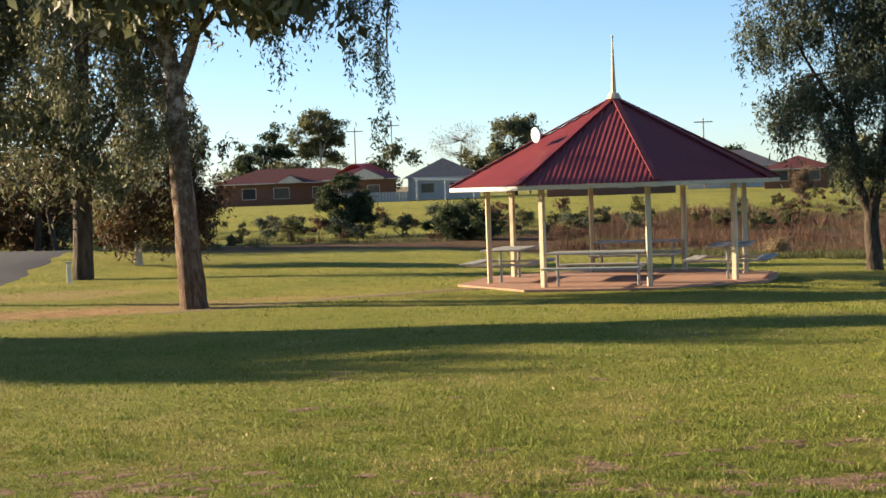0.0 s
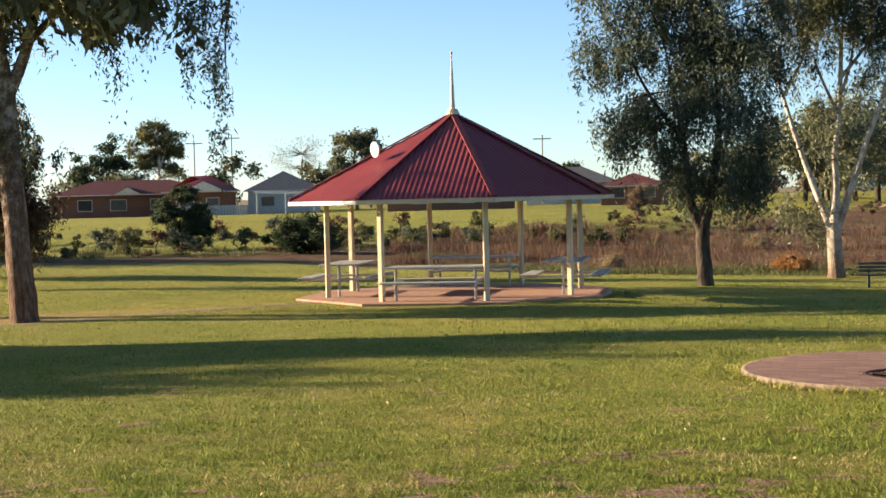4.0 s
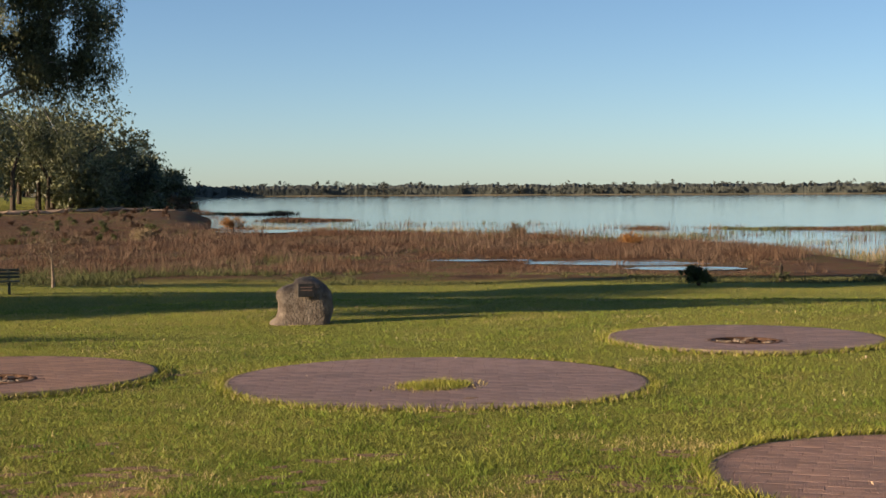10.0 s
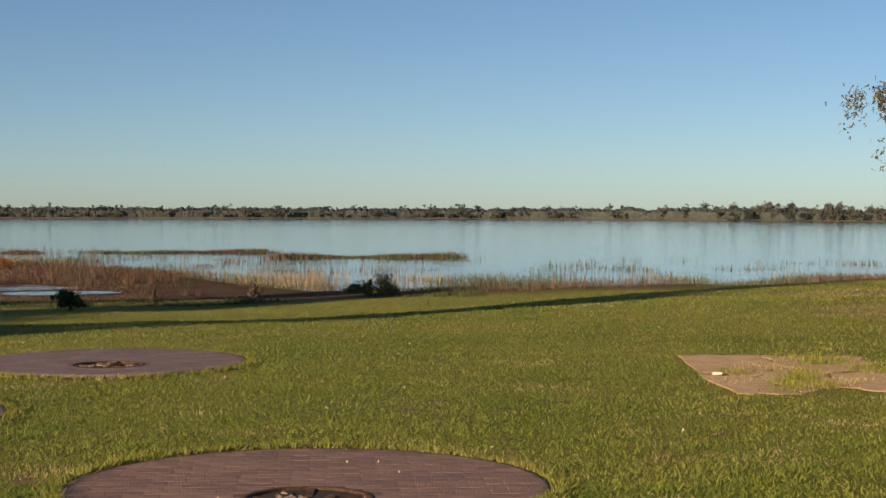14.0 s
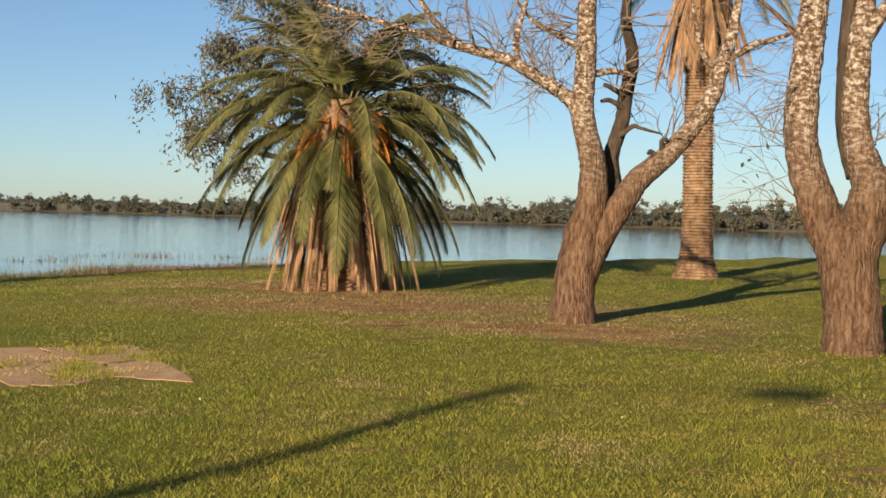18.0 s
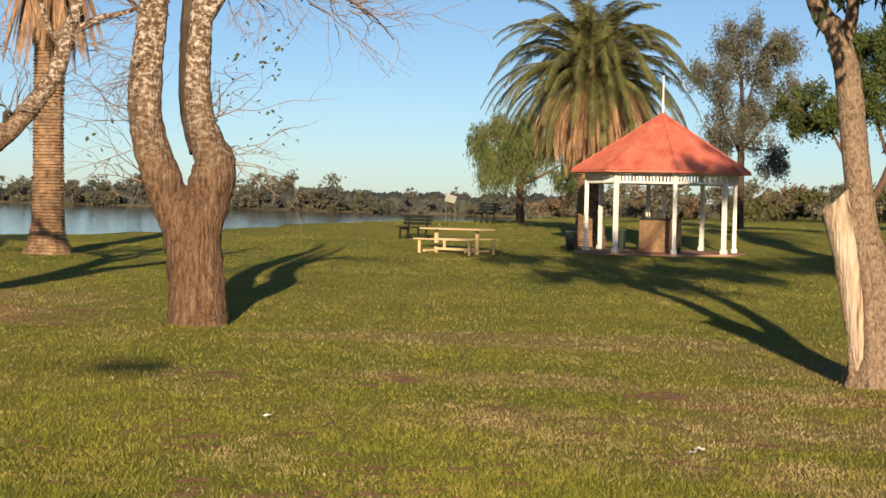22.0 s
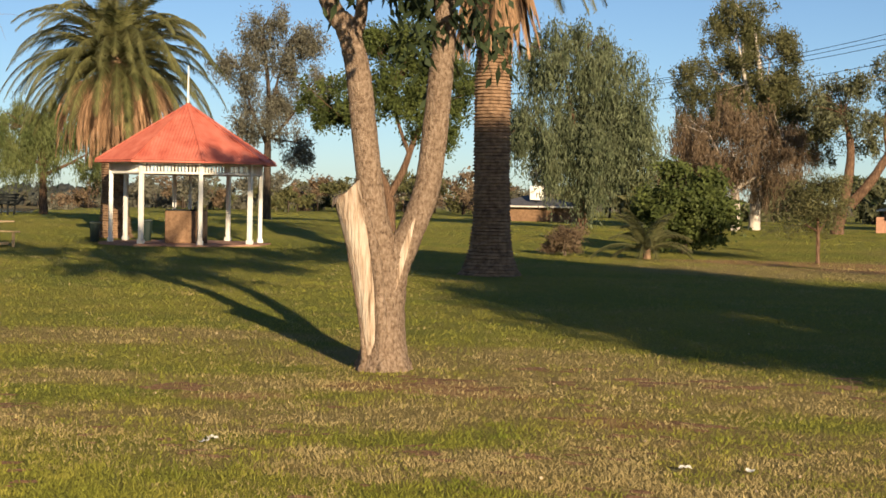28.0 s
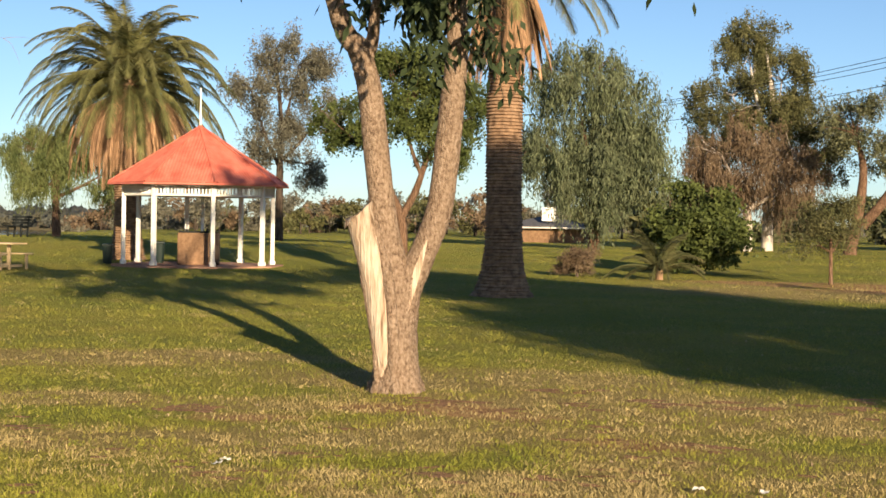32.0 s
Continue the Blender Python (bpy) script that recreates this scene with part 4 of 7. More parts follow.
def gum_left():
    sk = [([(0, 0, -.3), (0, 0, .15), (-.08, 0, 1.6), (-.16, 0, 3.2), (-.2, .05, 4.3), (-.5, .1, 6.4), (-.5, .2, 9.0), (-.3, .2, 11.6)], [.36, .27, .22, .2, .17, .12, .08, .02]),
          ([(-.18, 0, 4.1), (.25, .1, 5.2), (.6, 0, 6.8), (1.2, -.2, 8.4)], [.13, .1, .07, .02]),
          ([(.1, 0, 5.0), (1.2, -.2, 6.0), (2.6, -.3, 6.3), (3.9, -.4, 5.9)], [.08, .06, .045, .02]),
          ([(-.25, 0, 4.6), (-1.2, .3, 5.6), (-2.4, .5, 6.8)], [.08, .06, .02])]
    bl = [(1.5, 0, 6.2, .9, .8, .55), (2.6, -.2, 5.9, .9, .8, .5), (3.75, -.3, 5.4, .5, .6, .8), (3.65, -.4, 4.1, .28, .3, .8), (1.75, -.1, 5.0, .25, .3, .6), (.5, 0, 6.8, 1.4, 1.4, 1.0), (-1.2, .4, 6.6, 1.6, 1.4, 1.4),
          (-.7, .2, 4.0, 1.0, .8, 1.1), (-1.8, .4, 5.2, 1.3, 1.1, 1.3), (0, 0, 8.8, 2.6, 2.2, 1.3), (2.2, 0, 8.2, 1.6, 1.6, 1.1), (-.3, 0, 10.6, 2.6, 2.2, 1.3), (.2, 0, 12.0, 1.8, 1.6, .8)]
    t = tree("tall gum tree with leaning pale trunk and hanging leaves", (-4.53, 29.73, height(-4.53, 29.73)), bl, M_gum, M_bark_shed, .24, 21, 620, 78, .13, .095, .02, .7, .42, sk, b=-8.7)
    # the wide top of the crown, above the view
    rng = np.random.default_rng(211)
    pts, _ = clumps([(.2, .5, 7.4, 1.8, 3.0, .9), (0, .6, 8.8, 2.6, 3.6, 1.4), (-.2, .5, 10.6, 2.2, 3.2, 1.2), (.6, -1.8, 8.0, 1.8, 1.8, 1.1), (.3, -3.4, 7.6, 1.6, 1.4, .9), (.4, -3.0, 9.2, 1.8, 1.6, 1.0), (0, .4, 12.0, 1.6, 2.6, .8), (1.0, -2.2, 6.0, 1.6, 1.6, .5), (-.6, -2.6, 6.4, 1.8, 1.5, .7), (.8, .8, 6.5, 1.5, 1.5, .6)], 1050, 20, .26, rng, .2, .1)
    v, f = leaves(pts, .32, .14, rng, .6)
    fast("upper_crown", v, f, M_gum, t)
    limbs("limb", [([(-.5, .2, 7.2), (-.3, 1.2, 8.2), (0, 2.6, 9.2)], [.08, .06, .02]), ([(-.4, 0, 7.0), (.2, -1.0, 7.9), (.5, -1.8, 8.6)], [.08, .06, .02])], M_bark_shed, t, 7)
    return t


gum_left()
tree("leafy gum crowding the lawn corner", at(-18.5, 34), [(.6, 0, 4.4, 1.5, 1.4, 1.3), (1.4, 0, 6.0, 1.5, 1.4, 1.3), (-.4, 0, 6.4, 1.6, 1.5, 1.3)], M_gum, M_bark_dark, .2, 26, 300, 44, .28, .16, .045, .5, .3)
tree("dark-trunked gum with dense mixed foliage", (-9.45, 42.1, height(-9.45, 42.1)),
     [(-.6, 0, 6.2, 2.4, 2, 2.2), (-1.4, 0, 4.2, 1.6, 1.5, 1.6), (1.0, 0, 4.4, 1.7, 1.4, 1.9), (.4, .5, 8.4, 2.4, 2, 1.5), (-2.0, 0, 7.5, 1.3, 1.2, 1.4), (1.9, .4, 6.4, 1.2, 1.2, 1.4)], M_gum, M_bark_dark, .27, 22, 420, 44, .3, .16, .045, .5, .3, b=-13.1)
tree("small tree with rusty dark drooping foliage", (*at(-11, 48)[:2], at(-11, 48)[2]), [(.5, 0, 2.6, 1.7, 1.3, 1.9), (-.6, 0, 2.2, 1.2, 1.1, 1.4), (.9, .2, 4.4, 1.2, 1, 1.6), (1.5, 0, 1.9, .9, .8, 1.1)], M_gum_red, M_bark_pale, .12, 23, 300, 40, .22, .15, .04, .6, .3)
tree("dense dark green gum on a slim trunk", (10.68, 38.19, height(10.68, 38.19)),
     [(.3, 0, 3.6, 1.4, 1.3, 1.1), (.8, 0, 5.2, 1.3, 1.3, 1.4), (-.6, 0, 5.0, 1.4, 1.3, 1.4), (-1.9, 0, 6.2, 1.0, 1, .9), (-1.6, 0, 4.0, .8, .8, .7), (.6, 0, 7.0, 1.6, 1.4, 1.2), (-1.0, 0, 7.3, 1.4, 1.2, 1.0), (-.7, 0, 2.8, .6, .7, .5), (1.0, 0, 2.6, .7, .7, .6), (0, 0, 8.4, 1.6, 1.4, .8), (-2.3, 0, 7.2, .6, .5, .5)], M_gum_deep, M_bark_dark, .19, 24, 680, 58, .2, .12, .028, .6, .35, b=15.4,
     skeleton=[([(0, 0, -.3), (0, 0, .2), (-.05, 0, 1.3), (.2, 0, 2.4), (.4, 0, 4.0), (.3, 0, 6.5)], [.27, .2, .17, .12, .08, .02]), ([(-.05, 0, 1.25), (-.35, 0, 2.2), (-.5, 0, 3.8), (-.9, 0, 6.0)], [.13, .11, .07, .02]), ([(-.5, 0, 3.6), (-1.3, 0, 4.8), (-2.0, 0, 6.2)], [.06, .04, .015])])
tree("white-limbed gum with open spreading crown", (15.18, 41.32, height(15.18, 41.32)),
     [(-1.0, 0, 7.4, .8, 1.2, .8), (.2, 0, 7.2, .8, 1.1, .7), (-.35, 0, 4.4, .42, .5, .65), (-.6, 0, 5.9, .4, .5, .4), (1.9, 0, 7.4, 1.2, 1.4, 1.0), (3.3, 0, 7.3, 1.3, 1.4, 1.2), (3.3, 0, 5.6, 1.1, 1.1, .9), (4.2, 0, 6.0, .55, .7, .55), (3.3, 0, 4.4, .6, .7, .8), (2.4, 0, 6.2, .7, .9, .5), (.75, 0, 5.6, .5, .6, .4), (.5, 0, 8.6, 2.4, 1.6, .9), (2.7, 0, 8.8, 2, 1.5, .9), (-.85, .4, 1.5, .5, .5, .8), (-.4, 0, 8.0, 1.4, 1.3, .8), (1.2, 0, 6.7, .6, .8, .5), (-1.5, 0, 6.4, .5, .6, .6)],
     M_gum, M_bark_gum, .2, 25, 760, 58, .19, .12, .028, .6, .32, b=20.1,
     skeleton=[([(0, 0, -.3), (0, 0, .2), (-.04, 0, 1.3), (.02, 0, 2.4), (0, 0, 3.4), (.12, 0, 4.2), (.2, 0, 5.6), (.25, 0, 6.6), (.5, 0, 8.2)], [.32, .23, .19, .105, .09, .075, .062, .05, .02]),
               ([(-.05, 0, 1.2), (-.4, 0, 2.1), (-.8, 0, 3.2), (-1.2, 0, 4.5), (-1.5, 0, 5.9), (-1.1, 0, 7.2)], [.12, .095, .075, .06, .045, .02]),
               ([(.03, 0, 1.3), (.32, 0, 2.1), (.6, 0, 2.95), (1.0, 0, 4.1), (1.4, 0, 4.85), (2.6, 0, 5.45), (3.5, 0, 5.8)], [.12, .105, .09, .075, .06, .04, .015]),
               ([(.2, 0, 5.4), (.8, 0, 6.15), (1.35, 0, 6.9), (2.2, 0, 7.8)], [.055, .045, .035, .015]),
               ([(1.2, 0, 4.5), (1.5, 0, 5.6), (2.2, 0, 6.6), (3.2, 0, 7.3)], [.055, .042, .03, .012]),
               ([(-1.3, 0, 5.0), (-.8, 0, 6.0), (-.5, 0, 7.2)], [.05, .04, .02]), ([(.15, 0, 4.4), (-.3, .1, 5.4), (-.7, .1, 6.6)], [.05, .04, .02]), ([(.22, 0, 5.0), (.5, -.1, 6.0), (.6, -.1, 7.4)], [.045, .035, .015]), ([(1.4, 0, 4.8), (1.6, -.1, 5.4), (2.0, -.1, 5.8)], [.05, .04, .015])])


def fine_twigs(t, starts, n, length, r, seed, material, down=.2, name="twigwork"):
    """Bare forked twigs that start on the limbs."""
    rng = random.Random(seed)
    paths = []

    def grow(p, d, l, r, depth):
        pts, rr = [p], [r]
        for i in range(3):
            d = (d + Vector((rng.uniform(-.45, .45), rng.uniform(-.45, .45), rng.uniform(-.35, .35) - down * .4))).normalized()
            p = p + d * l / 3
            pts.append(p)
            rr.append(r * (1 - .25 * (i + 1)))
        paths.append((pts, rr))
        if depth:
            for k in range(rng.choice((2, 2, 3))):
                q = pts[rng.choice((1, 2, 3))]
                grow(q, (d + Vector((rng.uniform(-.9, .9), rng.uniform(-.6, .6), rng.uniform(-.7, .7)))).normalized(), l * .68, r * .6, depth - 1)

    for i in range(n):
        s, dr = rng.choice(starts)
        s, dr = Vector(s), Vector(dr)
        grow(s + Vector((rng.uniform(-.1, .1), rng.uniform(-.1, .1), rng.uniform(-.1, .1))), (dr + Vector((rng.uniform(-.5, .5), rng.uniform(-.7, .7), rng.uniform(-.5, .5)))).normalized(), length * rng.uniform(.6, 1.2), r, 2)
    o = limbs(name, paths, material, t, sides=3, wob=0, seed=seed, n=1)
    o["kind"] = "stuff"
    return o


def bare_tree_one():
    """Pale bare tree that splits low into a tall stem, a long side bough and a leaning limb."""
    t = thing("tree", (24.25, -.5, height(24.25, -.5)), -91.0, "bare winter tree with scaly brown and white bark", "tree")
    stem = ([(0, 0, -.3), (0, 0, .05), (0, 0, .35), (.02, 0, .75), (.12, 0, 1.3), (.24, 0, 1.75), (.27, 0, 2.2), (.24, 0, 2.5), (.14, 0, 2.91), (.07, 0, 3.27), (.1, 0, 3.63), (.12, 0, 4.2), (.12, 0, 4.9), (.2, 0, 6.6)], [.42, .35, .32, .31, .285, .245, .22, .2, .18, .185, .165, .155, .14, .05])
    bough = ([(.05, 0, 3.15), (-.12, 0, 3.4), (-.6, 0, 3.72), (-1.1, -.1, 3.98), (-1.9, -.2, 4.2), (-2.6, -.4, 4.38), (-3.9, -.6, 4.75)], [.13, .115, .1, .09, .07, .055, .02])
    leaning = ([(.06, .05, .4), (.22, .05, .95), (.45, .03, 1.45), (.72, 0, 1.85), (.95, 0, 2.2), (1.35, 0, 2.55), (1.78, .05, 3.06), (2.03, .1, 3.49), (2.16, .1, 3.92), (2.32, .1, 4.5), (2.5, .1, 5.6)], [.22, .23, .23, .2, .185, .16, .14, .135, .115, .085, .03])
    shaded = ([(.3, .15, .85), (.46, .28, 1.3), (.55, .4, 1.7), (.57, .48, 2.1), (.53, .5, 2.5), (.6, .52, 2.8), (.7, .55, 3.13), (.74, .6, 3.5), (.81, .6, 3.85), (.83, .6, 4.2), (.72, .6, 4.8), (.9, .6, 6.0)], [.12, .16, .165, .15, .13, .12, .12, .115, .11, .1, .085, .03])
    limbs("trunk", [stem], M_bark_white, t, 18, .045, 3, n=7)
    limbs("limb", [bough], M_bark_white, t, 12, .06, 4, n=6)
    limbs("limb", [leaning], M_bark_white, t, 14, .05, 5, n=6)
    # rear limb coloured dark all over: the front stem's shadow put into its bark
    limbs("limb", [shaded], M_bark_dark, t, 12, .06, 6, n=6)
    # broken stubs, forks and the twisted knot on the leaning limb
    for q in ([(.72, .5, 3.3), (.5, .4, 3.42), (.36, .36, 3.4)], [(.72, .5, 3.5), (.5, .4, 3.62), (.4, .35, 3.66)], [(.62, .45, 2.85), (.85, .35, 3.02), (.95, .3, 3.0), (1.3, .2, 2.9)], [(1.22, -.05, 2.52), (1.12, -.12, 2.62), (1.08, -.15, 2.58)], [(1.3, -.05, 2.62), (1.28, -.14, 2.78), (1.36, -.16, 2.8)]):
        limbs("stub", [(q, [.05, .04, .03, .015][:len(q)])], M_bark_dark, t, 7, .1, 7)
    for q in ([(2.14, .1, 3.75), (1.9, .1, 4.1), (1.75, .05, 4.6), (1.66, 0, 5.3)], [(2.2, .1, 4.0), (2.6, .05, 4.25), (3.1, 0, 4.4), (3.8, 0, 4.75)], [(.12, 0, 4.1), (-.25, .1, 4.35), (-.7, .15, 4.6), (-1.1, .1, 5.1)], [(-.9, -.05, 3.9), (-.95, 0, 4.3), (-.8, 0, 4.9)], [(.12, 0, 3.75), (.5, .2, 3.85), (.85, .3, 3.8)], [(-1.8, -.2, 4.2), (-2.2, -.1, 4.55), (-2.5, 0, 5.0)]):
        limbs("bough", [(q, [.06, .05, .035, .012][:len(q)])], M_bark_white, t, 8, .08, 8)
    st = [((-1.6, -.2, 4.2), (-.5, 0, .4)), ((-2.6, -.4, 4.4), (-.6, 0, -.2)), ((-.7, 0, 3.85), (-.2, 0, .6)), ((.15, 0, 4.3), (-.7, 0, .2)), ((.7, .2, 3.9), (.3, 0, .5)), ((2.0, .1, 4.0), (.6, 0, .2)), ((1.4, 0, 2.8), (.2, 0, .5)), ((-1.0, 0, 4.0), (0, 0, -.5)), ((.3, 0, 5), (-.5, 0, .4))]
    st += [((-2.0, -.3, 4.25), (-.4, 0, .6)), ((-3.2, -.5, 4.5), (-.6, 0, .1)), ((-.1, 0, 4.6), (-.9, 0, .1)), ((-.3, 0, 3.5), (-.5, .2, .7)), ((.65, .25, 3.6), (.2, .2, .2)), ((.72, .3, 4.6), (.5, 0, .2)), ((-1.2, -.1, 4.1), (-.3, .2, .7))]
    fine_twigs(t, st, 120, .95, .016, 5, M_twig, .06)


def bare_tree_two():
    t = thing("tree", (21.05, -4.1, height(21.05, -4.1)), -100.7, "bare winter tree with twin stems and pale patched bark", "tree")
    stem = ([(0, 0, -.3), (0, 0, .05), (0, 0, .3), (-.03, 0, .7), (-.1, 0, 1.2), (-.17, 0, 1.55), (-.2, 0, 1.75)], [.5, .42, .385, .37, .385, .38, .27])
    pale = ([(-.2, 0, 1.2), (-.38, 0, 1.6), (-.49, 0, 1.92), (-.6, 0, 2.24), (-.71, 0, 2.68), (-.725, 0, 3.19), (-.69, 0, 3.63), (-.64, 0, 4.13), (-.58, 0, 4.8), (-.5, 0, 7)], [.24, .255, .26, .245, .225, .225, .21, .2, .185, .05])
    swollen = ([(.0, 0, 1.1), (.09, 0, 1.55), (.16, 0, 1.9), (.2, 0, 2.16), (.1, 0, 2.42), (.0, 0, 2.75), (-.04, 0, 3.19), (-.03, 0, 3.63), (0, 0, 4.13), (.06, .05, 4.6), (.2, .1, 6.5)], [.26, .29, .305, .285, .225, .19, .175, .16, .15, .13, .05])
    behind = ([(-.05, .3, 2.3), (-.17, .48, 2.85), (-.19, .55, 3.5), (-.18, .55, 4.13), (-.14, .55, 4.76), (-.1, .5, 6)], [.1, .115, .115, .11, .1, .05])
    fork = ([(.02, 0, 4.05), (.25, 0, 4.4), (.47, 0, 4.7), (.8, -.05, 5.3)], [.11, .1, .08, .03])
    limbs("trunk", [stem], M_bark_white, t, 18, .05, 6, n=7)
    limbs("limb", [pale], M_bark_white, t, 15, .05, 7, n=6)
    limbs("limb", [swollen], M_bark_white, t, 15, .06, 8, n=6)
    # the limb at the back: dark bark colour instead of the left stem's cast shade
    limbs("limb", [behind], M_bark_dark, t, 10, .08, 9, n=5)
    limbs("limb", [fork], M_bark_white, t, 9, .08, 10)
    for q in ([(.3, 0, 4.45), (.8, -.1, 4.62), (1.5, -.2, 4.55), (2.2, -.25, 4.2), (2.55, -.25, 3.85)], [(.4, 0, 4.6), (1.0, .1, 4.85), (1.9, .1, 4.8), (2.7, 0, 4.5)], [(-.66, 0, 3.9), (-.95, .1, 4.3), (-1.5, .1, 4.8)]):
        limbs("bough", [(q, [.045, .034, .024, .014, .006][:len(q)])], M_bark_brown, t, 7, .08, 11)
    st = [((.3, 0, 4.5), (.8, 0, 0)), ((1.0, -.1, 4.55), (.8, 0, -.1)), ((1.7, -.1, 4.45), (.7, 0, -.2)), ((-.6, 0, 2.6), (-.7, 0, .3)), ((-.5, 0, 1.9), (-.7, 0, .3)), ((.3, 0, 2.2), (.7, 0, .2)), ((-.5, 0, 4.2), (-.6, 0, .2)), ((.15, 0, 2.8), (.6, 0, .4))]
    st += [((.5, 0, 4.4), (.8, .2, .4)), ((1.4, -.1, 4.4), (.7, 0, .3)), ((2.0, -.2, 4.25), (.8, 0, -.1)), ((-.7, 0, 3.4), (-.7, 0, .1))]
    fine_twigs(t, st, 84, .9, .012, 8, M_twig, .06)
    rng = np.random.default_rng(4)
    pts = np.array([(.7, 0, 2.9), (.85, 0, 2.5), (1.0, 0, 3.6), (-1.3, 0, 2.4), (.6, 0, 3.6)])[rng.integers(0, 5, 60)] + rng.normal(size=(60, 3)) * .2
    v, f = leaves(pts, .09, .05, rng)
    fast("last_leaves", v, f, M_green_leaf, t)


def forked_tree():
    """The lopped tree with a pale cut stub."""
    t = thing("tree", (13.7, -9.6, height(13.7, -9.6)), -124.9, "lopped forked tree with grey-brown bark and bare wood scar", "tree")
    stem = ([(0, 0, -.25), (0, 0, 0), (0, 0, .18), (0, 0, .65), (.02, 0, 1.0), (-.05, 0, 1.3), (-.12, 0, 1.6), (-.19, 0, 2.07), (-.26, 0, 2.66), (-.31, 0, 3.08), (-.36, 0, 3.3), (-.45, 0, 3.58), (-.64, 0, 3.87), (-1.0, 0, 5.2)], [.4, .29, .25, .215, .21, .175, .15, .135, .135, .13, .125, .12, .1, .07])
    right = ([(.05, 0, .85), (.1, 0, 1.1), (.19, 0, 1.3), (.28, 0, 1.5), (.385, 0, 1.78), (.45, 0, 2.07), (.51, 0, 2.66), (.545, 0, 3.08), (.58, 0, 3.5), (.6, 0, 4.3), (.8, .1, 5.5)], [.17, .17, .155, .142, .14, .137, .137, .132, .12, .1, .06])
    limbs("trunk", [stem], M_bark_grey, t, 20, .035, 9, n=8)
    limbs("limb", [right], M_bark_grey, t, 16, .035, 10, n=8)
    for q in (([(-.38, 0, 3.4), (-.3, 0, 3.7), (-.24, 0, 4.3)], [.08, .07, .05]), ([(-.95, 0, 5.0), (-1.6, 0, 6.4), (-1.6, 0, 8.2)], [.08, .06, .03]), ([(.7, .05, 5.0), (1.2, 0, 6.6), (1.9, 0, 8.4), (3.4, 0, 10.3)], [.08, .07, .05, .02]),
              ([(.75, .05, 5.2), (2.0, 0, 6.0), (3.0, 0, 6.6)], [.06, .05, .02]), ([(-.9, 0, 4.8), (-2.0, 0, 5.4), (-3.0, 0, 5.6)], [.06, .05, .02])):
        limbs("limb", [q], M_bark_grey, t, 8, .09, 12)
    # root flare
    for a_ in range(7):
        ca, sa = math.cos(a_ * .9 + .2), math.sin(a_ * .9 + .2)
        limbs("root", [([(.16 * ca, .16 * sa, .2), (.25 * ca, .25 * sa, .05), (.31 * ca, .31 * sa, -.06)], [.07, .06, .03])], M_bark_grey, t, 7, .12, a_)
    # the sawn stub: bare wood down its outer side, a strip of bark along the inner one
    pts, rad = smooth_path([(-.1, -.12, .1), (-.13, -.13, .4), (-.17, -.12, .75), (-.25, -.1, 1.24), (-.36, -.09, 1.68), (-.42, -.09, 1.88)], [.075, .1, .12, .14, .148, .15], 6)
    V, F = tube(pts, rad, 20, .03, random.Random(11), cap=False)
    top = len(V) - 20
    V = V[:top] + [(x, y, z + (x + .42) * .75 - .04) for x, y, z in V[top:]]
    tri_mesh("stub", V, F, M_cut, t, "stub of bare pale wood with the bark stripped")
    cx_, cz_ = sum(v[0] for v in V[top:]) / 20, sum(v[2] for v in V[top:]) / 20
    face = [(cx_ + (x - cx_) * k, -.09 + (y + .09) * k, cz_ + (z - cz_) * k + (.012 if k < .9 else .002)) for k in (1, .55) for x, y, z in V[top:]] + [(cx_, -.09, cz_ + .012)]
    tri_mesh("cut_face", face, [(i, (i + 1) % 20, 20 + (i + 1) % 20, 20 + i) for i in range(20)] + [(20 + i, 20 + (i + 1) % 20, 40) for i in range(20)], M_cut, t, "pale sawn face", smooth=False)
    limbs("bark_lip", [([(-.02, -.2, .12), (-.03, -.2, .6), (-.08, -.19, 1.1), (-.17, -.15, 1.5), (-.25, -.12, 1.78)], [.06, .065, .06, .045, .03])], M_bark_grey, t, 9, .12, 13)
    limbs("bark_lip", [([(-.19, -.16, .12), (-.22, -.15, .5), (-.27, -.14, .8), (-.36, -.12, 1.24), (-.46, -.1, 1.62)], [.035, .04, .045, .04, .018])], M_bark_grey, t, 8, .15, 14)
    # narrow scar on the inner limb
    V, F = [], []
    for i in range(9):
        u = i / 8
        z = .85 + .75 * u
        cx, r_ = .13 + .19 * u ** 1.3, .175 - .03 * u
        for k in range(5):
            a_ = (-.1 + (k / 4 - .5) * .5 * math.sin(math.pi * (.08 + .86 * u)))
            V.append((cx + math.sin(a_) * r_, -math.cos(a_) * (r_ + .006), z))
    for i in range(8):
        for k in range(4):
            F.append((i * 5 + k, i * 5 + k + 1, i * 5 + k + 6, i * 5 + k + 5))
    tri_mesh("bare_scar", V, F, M_cut, t, "strip of bare pale wood")
    rng = np.random.default_rng(5)
